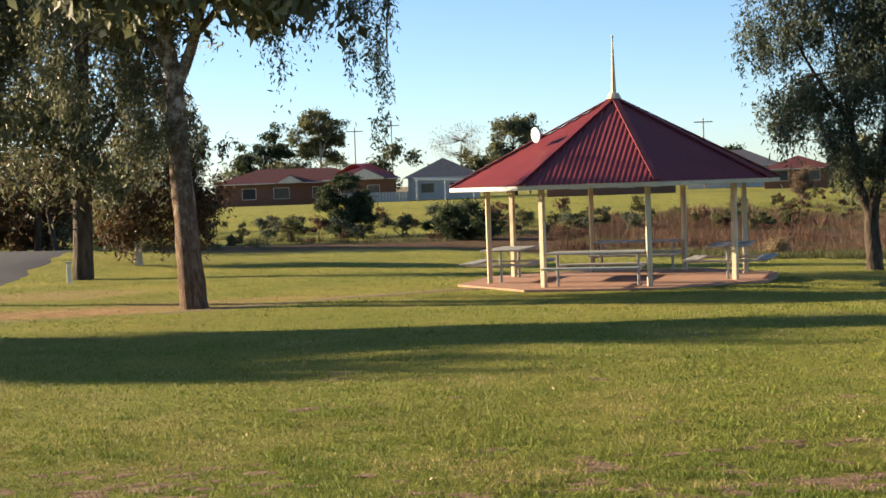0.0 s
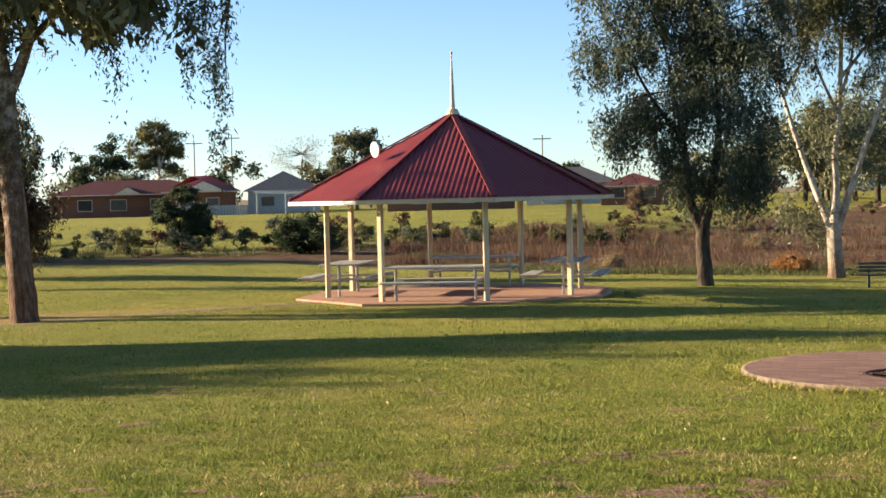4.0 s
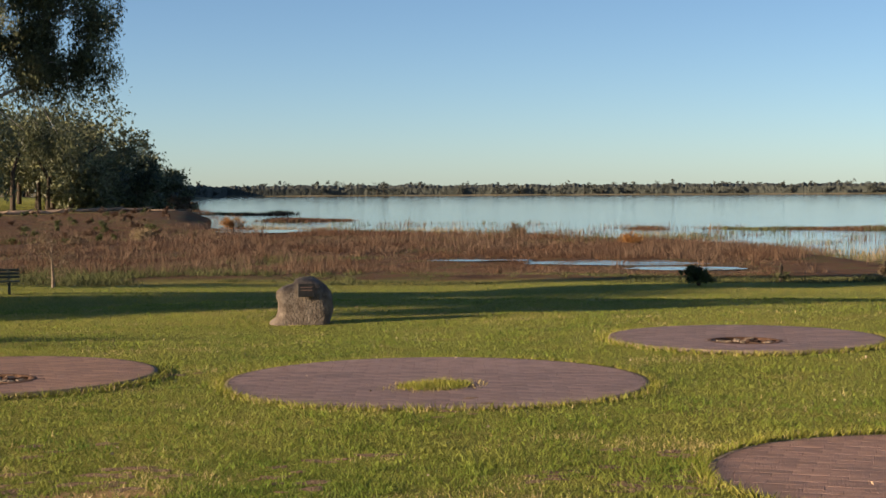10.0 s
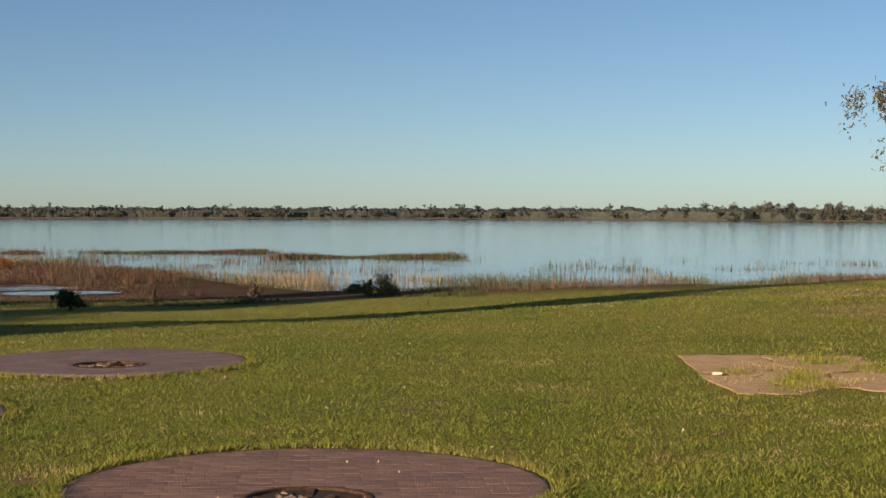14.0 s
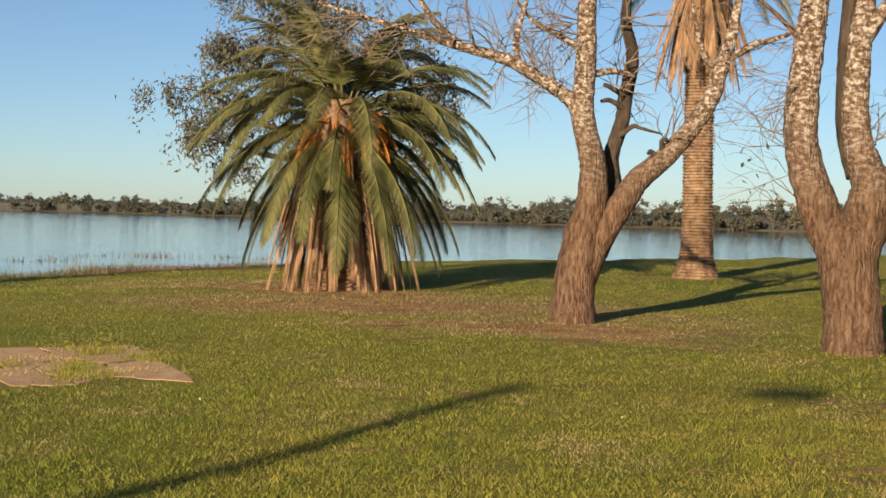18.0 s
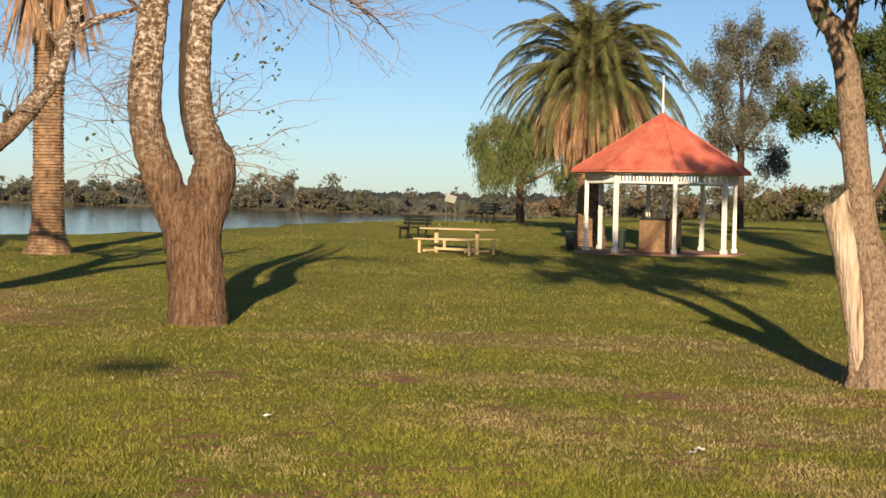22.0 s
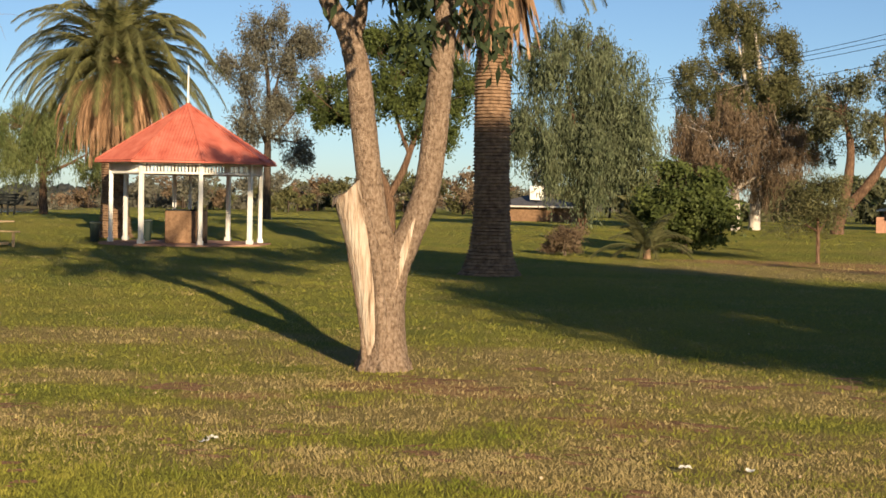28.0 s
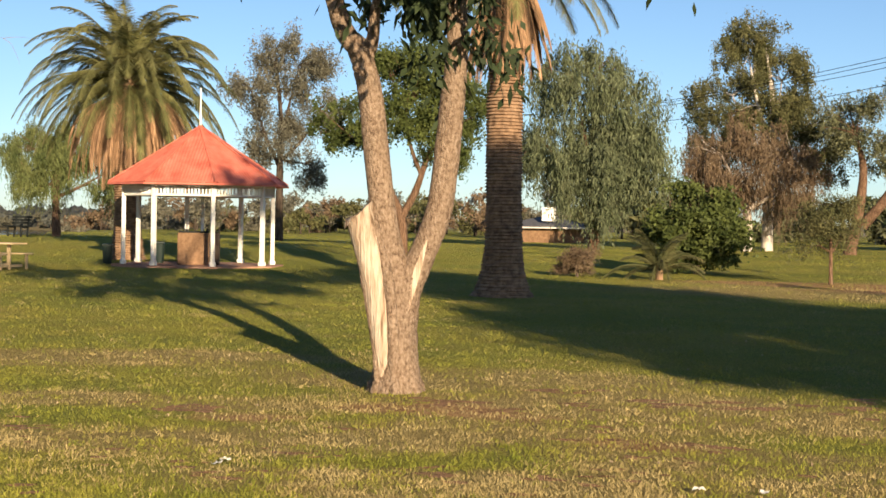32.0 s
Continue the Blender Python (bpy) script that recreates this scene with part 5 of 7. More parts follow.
    pts, _ = clumps([(.5, 0, 4.2, .5, .5, .55), (.2, 0, 4.5, .5, .5, .4), (.95, .1, 4.9, .8, .7, .7), (-1.2, 0, 5.4, 1.1, 1.0, .6), (-2.3, 0, 6.4, 1.2, 1.1, .8), (-.5, 0, 6.6, 1.3, 1.2, .9), (1.3, 0, 5.7, 1.1, 1, .7), (3.0, 0, 5.4, 1.0, 1, .5), (4.1, 0, 6.8, 1.0, 1, .8), (2.4, 0, 7.2, 1.3, 1.2, .9), (.5, 0, 7.8, 1.4, 1.2, .7), (-2.9, 0, 7.5, .8, .8, .5), (3.7, 0, 10.5, 1.1, 1.1, .9), (2.9, 0, 9.2, .7, .7, .6), (-.25, 0, 4.3, .25, .3, .3), (-.7, -3.4, 5.3, 1.0, .6, .5), (.6, -3.4, 5.2, 1.0, .6, .5)], 640, 44, .2, rng, .25, .2)
    v, f = leaves(pts, .2, .06, rng, .8)
    fast("crown", v, f, M_dark_leaf, t)


bare_tree_one()
bare_tree_two()
forked_tree()


# ---- shade trees and lamp outside the view ----
tree("tall park gum beyond the lawn's corner", (-21.5, 29.2, height(-21.5, 29.2)), [(-.9, 0, 4.5, 1.7, 1.4, 1.4), (-.4, 0, 5.8, 1.3, 1.1, 1.2), (-.1, 0, 7.2, .6, .7, .9)], M_gum, M_bark_dark, .2, 31, 330, 40, .25, .2, .06, .5, .3, b=-70.5)
tree("park gum beyond the lawn's corner", (-22.9, 25.4, height(-22.9, 25.4)), [(1.0, 0, 4.2, 1.7, 1.3, 1.3), (-.7, 0, 3.5, 1.2, 1.2, 1.0), (1.5, 0, 5.6, 1.2, 1.0, .9), (-1.1, 0, 5.3, 1.1, 1.1, .7)], M_gum, M_bark_dark, .2, 33, 330, 40, .25, .2, .06, .5, .3, b=-70.5)
tree("large spreading park gum across the lawn", (-16, -9.2, height(-16, -9.2)), [(0, 0, 8.4, 5.8, 2.6, 2.0), (0, 0, 5.8, 3.8, 2.6, 1.4), (-.5, 0, 11.2, 3.2, 2.6, 1.8), (1.8, 0, 12.6, 2.4, 2.2, 1.5)], M_gum, M_bark_dark, .4, 32, 960, 40, .42, .3, .12, .4, .2, b=-70.5)


def street_lamp():
    t = thing("street_lamp", (-14.0, 10.9, height(-14.0, 10.9)), 0, "tall steel street lamp with side arm", "street lamp")
    part("pole", cyl(.15, .1, 7.9, None, 12), M_galv, t)
    p = [(0, 0, 7.7), (-.3, -1.0, 7.9), (-.4, -2.4, 7.95)]
    v, f = tube(p, [.03, .025, .02], 6)
    tri_mesh("arm", v, f, M_galv, t)
    part("lamp_head", box(.45, .75, .16, pose(-.45, -2.6, 7.9, 0, 0, -18), .04), M_galv, t)


street_lamp()


# ---- lawn things ----
def memorial_rock():
    b = 32.85
    t = thing("memorial_stone", (*at(b, 22.6)[:2], at(b, 22.6)[2]), -b, "brown granite boulder with dark plaque set on the lawn", "boulder")
    outline = [(-.53, -.06), (-.5, .03), (-.41, .1), (-.37, .2), (-.37, .3), (-.41, .4), (-.4, .47), (-.31, .55), (-.22, .57), (-.16, .59), (-.12, .65), (0, .67), (.12, .665), (.22, .62), (.31, .55), (.37, .45), (.4, .35), (.405, .2), (.37, .05), (.35, -.06)]
    rings, V, F = [-.3, -.285, -.24, -.15, -.05, .06, .16, .24, .285, .3], [], []
    m = len(outline)
    for d in rings:
        k = (1 - (abs(d) / .305) ** 5) ** .5
        for x, z in outline:
            X, Z = x * (.55 + .45 * k), -.06 + (z + .06) * (.6 + .4 * k)
            n = noise.noise(Vector((X, d, Z)) * 6) * .03 + noise.noise(Vector((X, d, Z)) * 19) * .012
            V.append((X + n, d + .06 * Z + n, Z + (n if Z > 0 else 0)))
    for i in range(len(rings) - 1):
        F += [(i * m + k, i * m + (k + 1) % m, (i + 1) * m + (k + 1) % m, (i + 1) * m + k) for k in range(m)]
    F += [tuple(range(m))[::-1], tuple(range((len(rings) - 1) * m, len(rings) * m))]
    tri_mesh("stone", V, F, M_rock, t)
    part("plaque", box(.24, .02, .19, pose(.03, -.305, .5, -6), .004), M_plaque, t, "dark bronze plaque")
    for j in range(3):
        part("raised_line", box(.17, .006, .012, pose(.03, -.319 + .004 * j, .545 - .04 * j, -6), 0), M_joint, t)


def park_bench(b, d, turn, label, length=1.5, dark=M_darktimber, low=1.0):
    t = thing("park_bench", at(b, d), turn, label, "bench", "park benches")
    t.matrix_world = t.matrix_world @ Matrix.Diagonal((1, 1, low, 1))
    for j in range(3):
        part("seat_slat", beam((-length / 2, -.18 + j * .14, .43), (length / 2, -.18 + j * .14, .43), .12, .035), dark, t)
    for j in range(3):
        part("back_slat", beam((-length / 2, .19 + j * .025, .56 + j * .115), (length / 2, .19 + j * .025, .56 + j * .115), .03, .085), dark, t)
    for sx in (-length * .33, length * .33):
        part("front_leg", beam((sx, -.18, 0), (sx, -.18, .42), .06, .06), dark, t)
        part("rear_leg", beam((sx, .14, 0), (sx, .26, .84), .06, .06), dark, t)
        part("seat_bearer", beam((sx, -.22, .39), (sx, .18, .39), .05, .06), dark, t)
    return t


def picnic_table(b, d, turn, label, material):
    t = thing("picnic_table", at(b, d), turn, label, "picnic table")
    for j in range(5):
        part("table_slat", beam((-1.05, -.34 + j * .17, .74), (1.05, -.34 + j * .17, .74), .15, .04), material, t)
    for sy in (-.72, .72):
        for j in range(2):
            part("seat_slat", beam((-1.0, sy - .07 + j * .14, .44), (1.0, sy - .07 + j * .14, .44), .12, .04), material, t)
        for sx in (-.85, .85):
            part("seat_leg", beam((sx, sy, 0), (sx, sy, .42), .07, .07), material, t)
    for sx in (-.7, .7):
        part("leg", beam((sx, 0, 0), (sx, 0, .72), .08, .1), material, t)
        part("foot_bearer", beam((sx, -.72, .1), (sx, .72, .1), .06, .07), material, t)
        part("brace", beam((sx, 0, .15), (sx * .55, 0, .15), .05, .06), material, t)
    part("stretcher", beam((-.7, 0, .14), (.7, 0, .14), .06, .07), material, t)
    return t


memorial_rock()
park_bench(21.7, 39.3, -20, "dark green slatted park bench facing the lawn", 1.5, low=.74)
park_bench(108.1, 52, -155, "dark slatted park bench by the lake", 1.35, M_black)
park_bench(110.7, 64, -158, "dark slatted park bench by the lake", 1.1, M_black)
picnic_table(109.7, 46.0, -140, "ochre painted timber picnic table with two bench seats", M_yellowtimber)


def info_board():
    t = thing("information_board", at(109.45, 60), -109, "small slanted information board on two posts", "sign")
    for sx in (-.25, .25):
        part("post", beam((sx * .7, 0, 0), (sx * .7, 0, .9), .05, .05), M_darktimber, t)
    part("panel", box(.42, .04, .34, pose(0, -.05, 1.0, 35, 15, 0), .01), M_galv, t)
    part("panel_frame", box(.47, .03, .39, pose(0, -.02, .99, 35, 15, 0), .01), M_darktimber, t)


info_board()


SLAB = [(18.84, 7.09), (19.81, 5.07), (16.02, 3.33), (15.35, 5.27)]


def broken_slab():
    cx, cy = 17.85, 5.15
    z0 = height(cx, cy)
    t = thing("concrete_slab", (cx, cy, z0), 0, "broken sandy concrete slab sunk in the grass", "slab", kind="structure")
    rng = random.Random(3)
    A, B, C, D = [Vector(p) for p in SLAB]

    def place(u, v):
        return A.lerp(B, u).lerp(D.lerp(C, u), v)

    pieces = [[(0, 0), (.45, 0), (.5, .3), (.3, .55), (0, .5)], [(.45, 0), (1, 0), (1, .4), (.7, .45), (.5, .3)], [(0, .5), (.3, .55), (.4, 1), (.08, 1)], [(.3, .55), (.5, .3), (.7, .45), (.62, .8), (.4, 1)], [(.7, .45), (1, .4), (.97, 1), (.62, .8)]]
    for poly in pieces:
        mu, mv = sum(p[0] for p in poly) / len(poly), sum(p[1] for p in poly) / len(poly)
        out = []
        for i in range(len(poly)):
            p, q = poly[i], poly[(i + 1) % len(poly)]
            for k in range(5):
                s = k / 5
                j = .025 if k else .008
                u, v = p[0] + (q[0] - p[0]) * s + rng.uniform(-j, j), p[1] + (q[1] - p[1]) * s + rng.uniform(-j, j)
                w = place(mu + (u - mu) * .95, mv + (v - mv) * .95)
                out.append((w.x - cx, w.y - cy))
        V, F = prism(out, .006, .002)
        V = [(x, y, z + height(x + cx, y + cy) - z0) for x, y, z in V]
        tri_mesh("slab_piece", V, F, M_slab, t, smooth=False)
    w = place(.1, .55)
    part("scrap", box(.16, .09, .03, pose(w.x - cx, w.y - cy, height(w.x, w.y) - z0 + .03, 0, 5, 30), .01), M_white, t, "white scrap")


broken_slab()


def street_things():
    # power pole
    p = (33.83, -53.82, height(33.83, -53.82))
    t = thing("power_pole", p, -147.7, "weathered timber power pole with crossarm and transformer fittings", "power pole")
    part("pole", cyl(.155, .11, 10.0, pose(0, 0, -.2, 0, 1.6, 0), 14), M_pole, t)
    tx = .27
    part("crossarm", box(2.5, .1, .13, pose(tx, -.15, 9.35), .01), M_pole, t)
    for sx in (-1.1, -.45, .45, 1.1):
        bm = cyl(.03, .03, .1, pose(tx + sx, -.15, 9.4), 8)
        cyl(.06, .05, .09, pose(tx + sx, -.15, 9.48), 8, bm)
        part("insulator", bm, M_white, t)
    for sg in (-1, 1):
        part("brace", beam((tx + sg * .7, -.15, 9.3), (tx, -.1, 8.7), .03, .04), M_galv, t)
    part("fuse_bracket", box(.1, .1, .5, pose(tx - .85, -.2, 8.9), .01), M_black, t)
    part("fuse_drum", cyl(.15, .15, .42, pose(tx - .6, -.2, 8.35, 0, 14), 12), M_black, t)
    part("lower_arm", box(.9, .07, .09, pose(tx - .3, -.12, 8.75), .01), M_pole, t)
    top = t.matrix_world @ Vector((tx, -.15, 9.55))
    rr = radians(-147.7)
    ax = Vector((math.cos(rr), math.sin(rr), 0))
    # wires run from behind the trees across the pole and on to the next one
    for off, lift in ((-1.1, 0), (.1, .05), (1.1, 0), (0, -1.0)):
        a = top + ax * off + Vector((0, 0, lift))
        for far in (Vector((95, -69, 9.7 + lift)), Vector((-26, -39, 9.7 + lift))):
            e = far + ax * off
            pts = [a.lerp(e, s) + Vector((0, 0, -1.3 * 4 * s * (1 - s))) for s in np.linspace(0, 1, 13)]
            v, f = tube(pts, [.014] * 13, 4, cap=False)
            w = tri_mesh("overhead_wire", v, f, M_black)
            tagged(w, "thin black overhead power wire on the timber pole", "wire", "power wires")
    # slim dark sign pole
    t = thing("sign_post", (17.57, -28.62, height(17.57, -28.62)), -148.3, "slim dark steel post with a small box", "post")
    part("pole", cyl(.035, .035, 3.5, pose(0, 0, -.05, 0, .6), 10), M_black, t)
    part("box", box(.14, .12, .2, pose(.015, -.06, 1.45), .01), M_black, t)
    part("cap", cyl(.04, .03, .04, pose(.035, 0, 3.44), 10), M_black, t)
    # twin green posts with a looped top
    t = thing("exercise_post", (29.53, -38.77, height(29.53, -38.77)), -142.5, "pair of slim dark green steel posts with boxed tops", "post")
    for sx, z in ((-.12, 2.65), (.12, 2.8)):
        part("upright", cyl(.03, .03, z, pose(sx, 0, 0), 8), M_greensteel, t)
        part("top_box", box(.17, .12, .75, pose(sx, 0, z - .3), .05), M_greensteel, t)
    # flood light pole far behind
    t = thing("light_mast", at(147.35, 105), -147.3, "far slim mast with two floodlights", "light mast")
    part("mast", cyl(.08, .06, 10.4, None, 8), M_galv, t)
    for sx in (-.25, .3):
        part("floodlight", box(.35, .25, .35, pose(sx, 0, 10.4), .03), M_black, t)
    # young tree in a stake guard
    c = (21.39, -30.97, height(21.39, -30.97))
    tree("young sapling with thin pale foliage inside the guard", (c[0], c[1], c[2]), [(0, 0, 1.7, .35, .35, .5), (.1, 0, 2.2, .3, .3, .4)], M_gum, M_bark_pale, .035, 41, 26, 22, .12, .1, .03, b=145.2)
    g = thing("tree_guard", c, -145.2, "ring of green steel stakes round the sapling", "tree guard")
    for k in range(14):
        a = 2 * math.pi * k / 14
        part("stake", cyl(.022, .02, 1.34, pose(.52 * math.cos(a), .52 * math.sin(a), -.06, random.uniform(-2, 2), random.uniform(-2, 2)), 6), M_greensteel, g)
    for z in (.3, 1.1):
        q = [(.52 * math.cos(a), .52 * math.sin(a), z) for a in np.linspace(0, 2 * math.pi, 25)]
        v, f = tube(q, [.008] * 25, 4, cap=False)
        tri_mesh("hoop", v, f, M_greensteel, g)


street_things()


# ---- middle distance planting ----
def shrub(label, place, blobs, leaf, seed, n_clump=90, per=36, spread=.12, ll=.08, lw=.035, bark=M_bark_dark, r=.05, category="shrub", droop=.1, shell=.7):
    return tree(label, place, blobs, leaf, bark, r, seed, n_clump, per, spread, ll, lw, droop, 0, category=category, name="shrub", sides=6, shell=shell)


shrub("round clipped dark green bush on the lawn edge", at(-3.5, 78), [(0, 0, 1.85, 1.2, 1.15, 1.3), (0, 0, 1.1, 1.15, 1.1, .95)], M_dark_leaf, 51, 520, 36, .09, .1, .05, r=.1, shell=.88)
shrub("large round glossy dark green bush", at(135.1, 52), [(0, 0, 1.6, 1.5, 1.4, 1.2), (-.4, 0, .9, 1.0, 1, .8), (.6, 0, 1.2, 1.1, 1, 1.0)], M_green_leaf, 52, 280, 46, .14, .13, .07, r=.1)
shrub("dry brown wiry bush", at(130.8, 48), [(0, 0, .4, .62, .5, .4)], M_brown_leaf, 53, 90, 40, .08, .12, .015)
shrub("dark compact bush at the marsh edge", at(47.1, 44.4), [(-.14, 0, .22, .14, .16, .24), (.16, 0, .24, .12, .12, .22), (-.1, 0, .46, .06, .06, .1)], M_shade_leaf, 54, 60, 40, .05, .08, .03)
shrub("low green bush on the lake bank", at(57.8, 50), [(0, 0, .12, .9, .5, .16), (.5, 0, .4, .14, .15, .26), (-.4, 0, .2, .2, .2, .2)], M_olive_leaf, 55, 90, 30, .08, .1, .02)
shrub("small green bush on the lake bank", at(50.0, 47.5), [(0, 0, .1, .25, .25, .12)], M_olive_leaf, 56, 30, 26, .06, .08, .025)
shrub("small grey bush on the lake bank", at(53.6, 50), [(0, 0, .18, .1, .1, .18)], M_brown_leaf, 57, 22, 26, .05, .08, .02)
for i, (b, d, s) in enumerate([(18.4, 47, .8), (17.2, 70, .9), (24.5, 80, .8), (30.2, 100, 1.3), (27.0, 84, 1.1), (40.5, 88, .9), (44.7, 76, .8), (12.2, 52, .7), (45.2, 84, 1.2)]):
    s *= .7
    R = random.Random(i)
    shrub("orange-brown dry shrub in the marsh", at(b, d), [(R.uniform(-.5, .5) * s, R.uniform(-.4, .4) * s, R.uniform(.2, .6) * s, R.uniform(.2, .45) * s, .4 * s, R.uniform(.2, .4) * s) for _ in range(4)], (M_orange_dry, M_reed_dry, M_brown_leaf)[i % 3], 60 + i, 60, 36, .1, .12, .014, shell=.3)
tree("small grey-green tree with a slim trunk", (30.0, -35.8, height(30.0, -35.8)), [(0, 0, 1.7, 1.05, 1, .85), (.2, 0, 2.3, .7, .7, .5), (-.4, 0, 1.4, .6, .6, .5)], M_olive_leaf, M_bark_brown, .06, 71, 150, 40, .14, .09, .022, .2, b=139.9)
tree("slim bare sapling by the bench", at(23.9, 43), [(0, 0, 1.2, .35, .3, .4), (.2, 0, .6, .35, .3, .35)], M_brown_leaf, M_twig, .04, 72, 40, 14, .12, .08, .015)


def young_palm():
    p = (33.95, -32.8, height(33.95, -32.8))
    t = thing("young_palm", p, -134, "young feathery palm with yellow stalks on the lawn", "palm")
    rng = random.Random(8)
    V, F = [], []
    for i in range(26):
        v, f = frond(rng, rng.uniform(1.2, 1.9), .9, rng.uniform(.3, 1.3), i * 2.4, (0, 0, .25), 26, .3, False, .016)
        F += [tuple(k + len(V) for k in q) for q in f]
        V += v
    fast("fronds", V, F, M_olive_leaf, t)
    part("stem", cyl(.13, .1, .4, pose(0, 0, -.05), 10), M_palm_trunk, t)


young_palm()

# trees behind the lawn, towards the street
tree("gum tree behind the palm with loose round crown", at(81.3, 46.5), [(-3.2, 0, 5.0, 1.6, 1.5, 1.4), (-2.9, 0, 3.6, 1.1, 1.1, .8), (-1.4, 0, 7.0, 2.0, 1.8, 1.6), (1.6, 0, 6.0, 2.2, 1.8, 1.9), (.6, 0, 8.6, 2.3, 2, 1.5), (3.0, 0, 4.4, 1.2, 1.2, 1.2), (2.6, 0, 3.2, .8, .8, .8), (0, 0, 4.5, 1.8, 1.5, 1.4)], M_gum_grey, M_bark_dark, .25, 81, 480, 40, .25, .15, .04, .5, .25)
tree("weeping willow by the water with hanging leaves", at(112.0, 76), [(-.9, 0, 4.1, 1.3, 1.2, 1.2), (.5, 0, 4.4, 1.3, 1.2, 1.2), (-1.3, 0, 3.0, .8, .8, .8), (-.2, 0, 3.0, .7, .7, .8), (2.5, 0, 3.2, 1.0, 1.0, 1.0)], M_willow_green, M_bark_brown, .2, 82, 480, 50, .16, .18, .025, 1.5, .5, group="")
tree("grey gum with round clumped crown", at(119.9, 76), [(-1.4, 0, 7.2, 1.1, 1.1, 1.1), (.9, 0, 8.6, 1.5, 1.4, 1.3), (-.2, 0, 5.2, 1.4, 1.4, 1.2), (1.9, 0, 6.4, 1.0, 1.0, 1.0), (-.3, 0, 9.2, .9, .9, .8), (1.3, 0, 3.8, .8, .8, .9)], M_gum_grey, M_bark_dark, .2, 83, 440, 54, .22, .13, .036, .5, .25)
tree("broad green tree with forked reddish trunk", at(124.2, 60), [(-1.9, 0, 5.0, 1.5, 1.4, .8), (0.4, 0, 7.3, 1.7, 1.6, .9), (2.0, 0, 6.0, 1.5, 1.5, 1.3), (2.2, 0, 4.2, 1.2, 1.2, .8), (.3, 0, 5.4, 1.3, 1.3, .8)], M_green_leaf, M_bark_brown, .2, 84, 480, 48, .2, .13, .05, .2, .1,
     skeleton=[([(.2, 0, -.3), (.2, 0, .3), (.15, 0, 1.3), (-.3, 0, 2.4), (-1.2, 0, 4.0)], [.3, .22, .2, .13, .05]), ([(.15, 0, 1.3), (.7, 0, 2.4), (1.1, 0, 3.6), (1.6, 0, 4.8)], [.15, .14, .1, .04]), ([(.9, 0, 3.0), (.4, 0, 4.4), (.3, 0, 5.6)], [.08, .06, .02])])
tree("tall pepper tree with grey-green weeping foliage", at(131.4, 76), [(-1.2, 0, 8.4, 1.7, 1.8, 1.9), (1.5, 0, 7.2, 1.8, 1.8, 1.9), (-1.6, 0, 4.6, 1.7, 1.6, 2.0), (.5, 0, 4.2, 1.9, 1.7, 2.2), (2.6, 0, 4.6, 1.3, 1.3, 1.7), (-2.8, 0, 5.6, .9, .9, 1.4)], M_willow, M_bark_brown, .28, 85, 760, 50, .26, .22, .04, 1.3, .75)
tree("tall mixed tree with browned and green foliage", at(137.6, 86), [(-1.2, 0, 10.6, 1.4, 1.4, 1.6), (.6, 0, 9.2, 1.8, 1.7, 1.8), (2.2, 0, 6.8, 2.4, 2, 1.9), (0, 0, 6.6, 2.2, 2, 1.6), (-3.6, 0, 7.4, 1.0, 1.0, 1.7), (-1.0, 0, 11.6, 1.2, 1.1, 1.1), (-2.0, 0, 8.4, 1.5, 1.4, 1.6), (-2.2, 0, 5.6, 1.6, 1.5, 1.6), (3.2, 0, 5.0, 1.2, 1.2, 1.4)], M_olive_leaf, M_bark_pale, .3, 86, 900, 56, .24, .14, .045, .4, .25)
tree("browned she-oak with hanging fine foliage", at(136.9, 83), [(-1.4, 0, 5.0, 1.9, 1.7, 2.3), (1.0, 0, 4.2, 1.9, 1.7, 2.2), (-2.6, 0, 3.4, 1.3, 1.3, 1.7), (2.6, 0, 4.2, 1.3, 1.3, 1.6)], M_brown_leaf, M_bark_pale, .28, 87, 380, 46, .26, .26, .03, 1.2, .6)
tree("spreading gum with leaning bare limbs", at(142.3, 80), [(-2.4, 0, 6.4, 1.5, 1.5, 1.3), (.0, 0, 7.6, 1.6, 1.5, 1.3), (2.0, 0, 6.2, 1.5, 1.4, 1.3), (3.4, 0, 5.0, 1.2, 1.2, .9), (1.0, 0, 5.4, 1.2, 1.2, .8), (-1.2, 0, 5.2, 1.0, 1.0, .8)], M_gum, M_bark_brown, .25, 88, 360, 36, .24, .16, .05, .4, .2,
     skeleton=[([(-2.6, 0, -.3), (-2.5, 0, .5), (-2.2, 0, 2.0), (-2.0, 0, 4.2), (-2.4, 0, 6)], [.4, .32, .26, .2, .08]), ([(-2.0, 0, 1.4), (-.9, 0, 2.8), (-.2, 0, 4.0), (1.0, 0, 5.2), (2.0, 0, 6.4)], [.26, .24, .19, .12, .05]), ([(-.5, 0, 3.5), (1.0, 0, 4.0), (2.6, 0, 4.5), (3.8, 0, 5.2)], [.16, .13, .09, .03]), ([(-.2, 0, 4.0), (-.4, 0, 5.6), (0, 0, 7.5)], [.13, .1, .03])])
tree("dark bushy street tree beside the road", at(151.2, 80), [(0, 0, 3.6, 2.4, 2.2, 2.2), (-1.0, 0, 5.2, 1.5, 1.5, 1.1), (1.6, 0, 4.8, 1.8, 1.6, 1.6), (-1.6, 0, 2.0, 1.4, 1.3, 1.4), (.8, 0, 1.8, 1.6, 1.4, 1.4)], M_shade_leaf, M_bark_dark, .25, 89, 300, 44, .3, .2, .09, .3, .1)
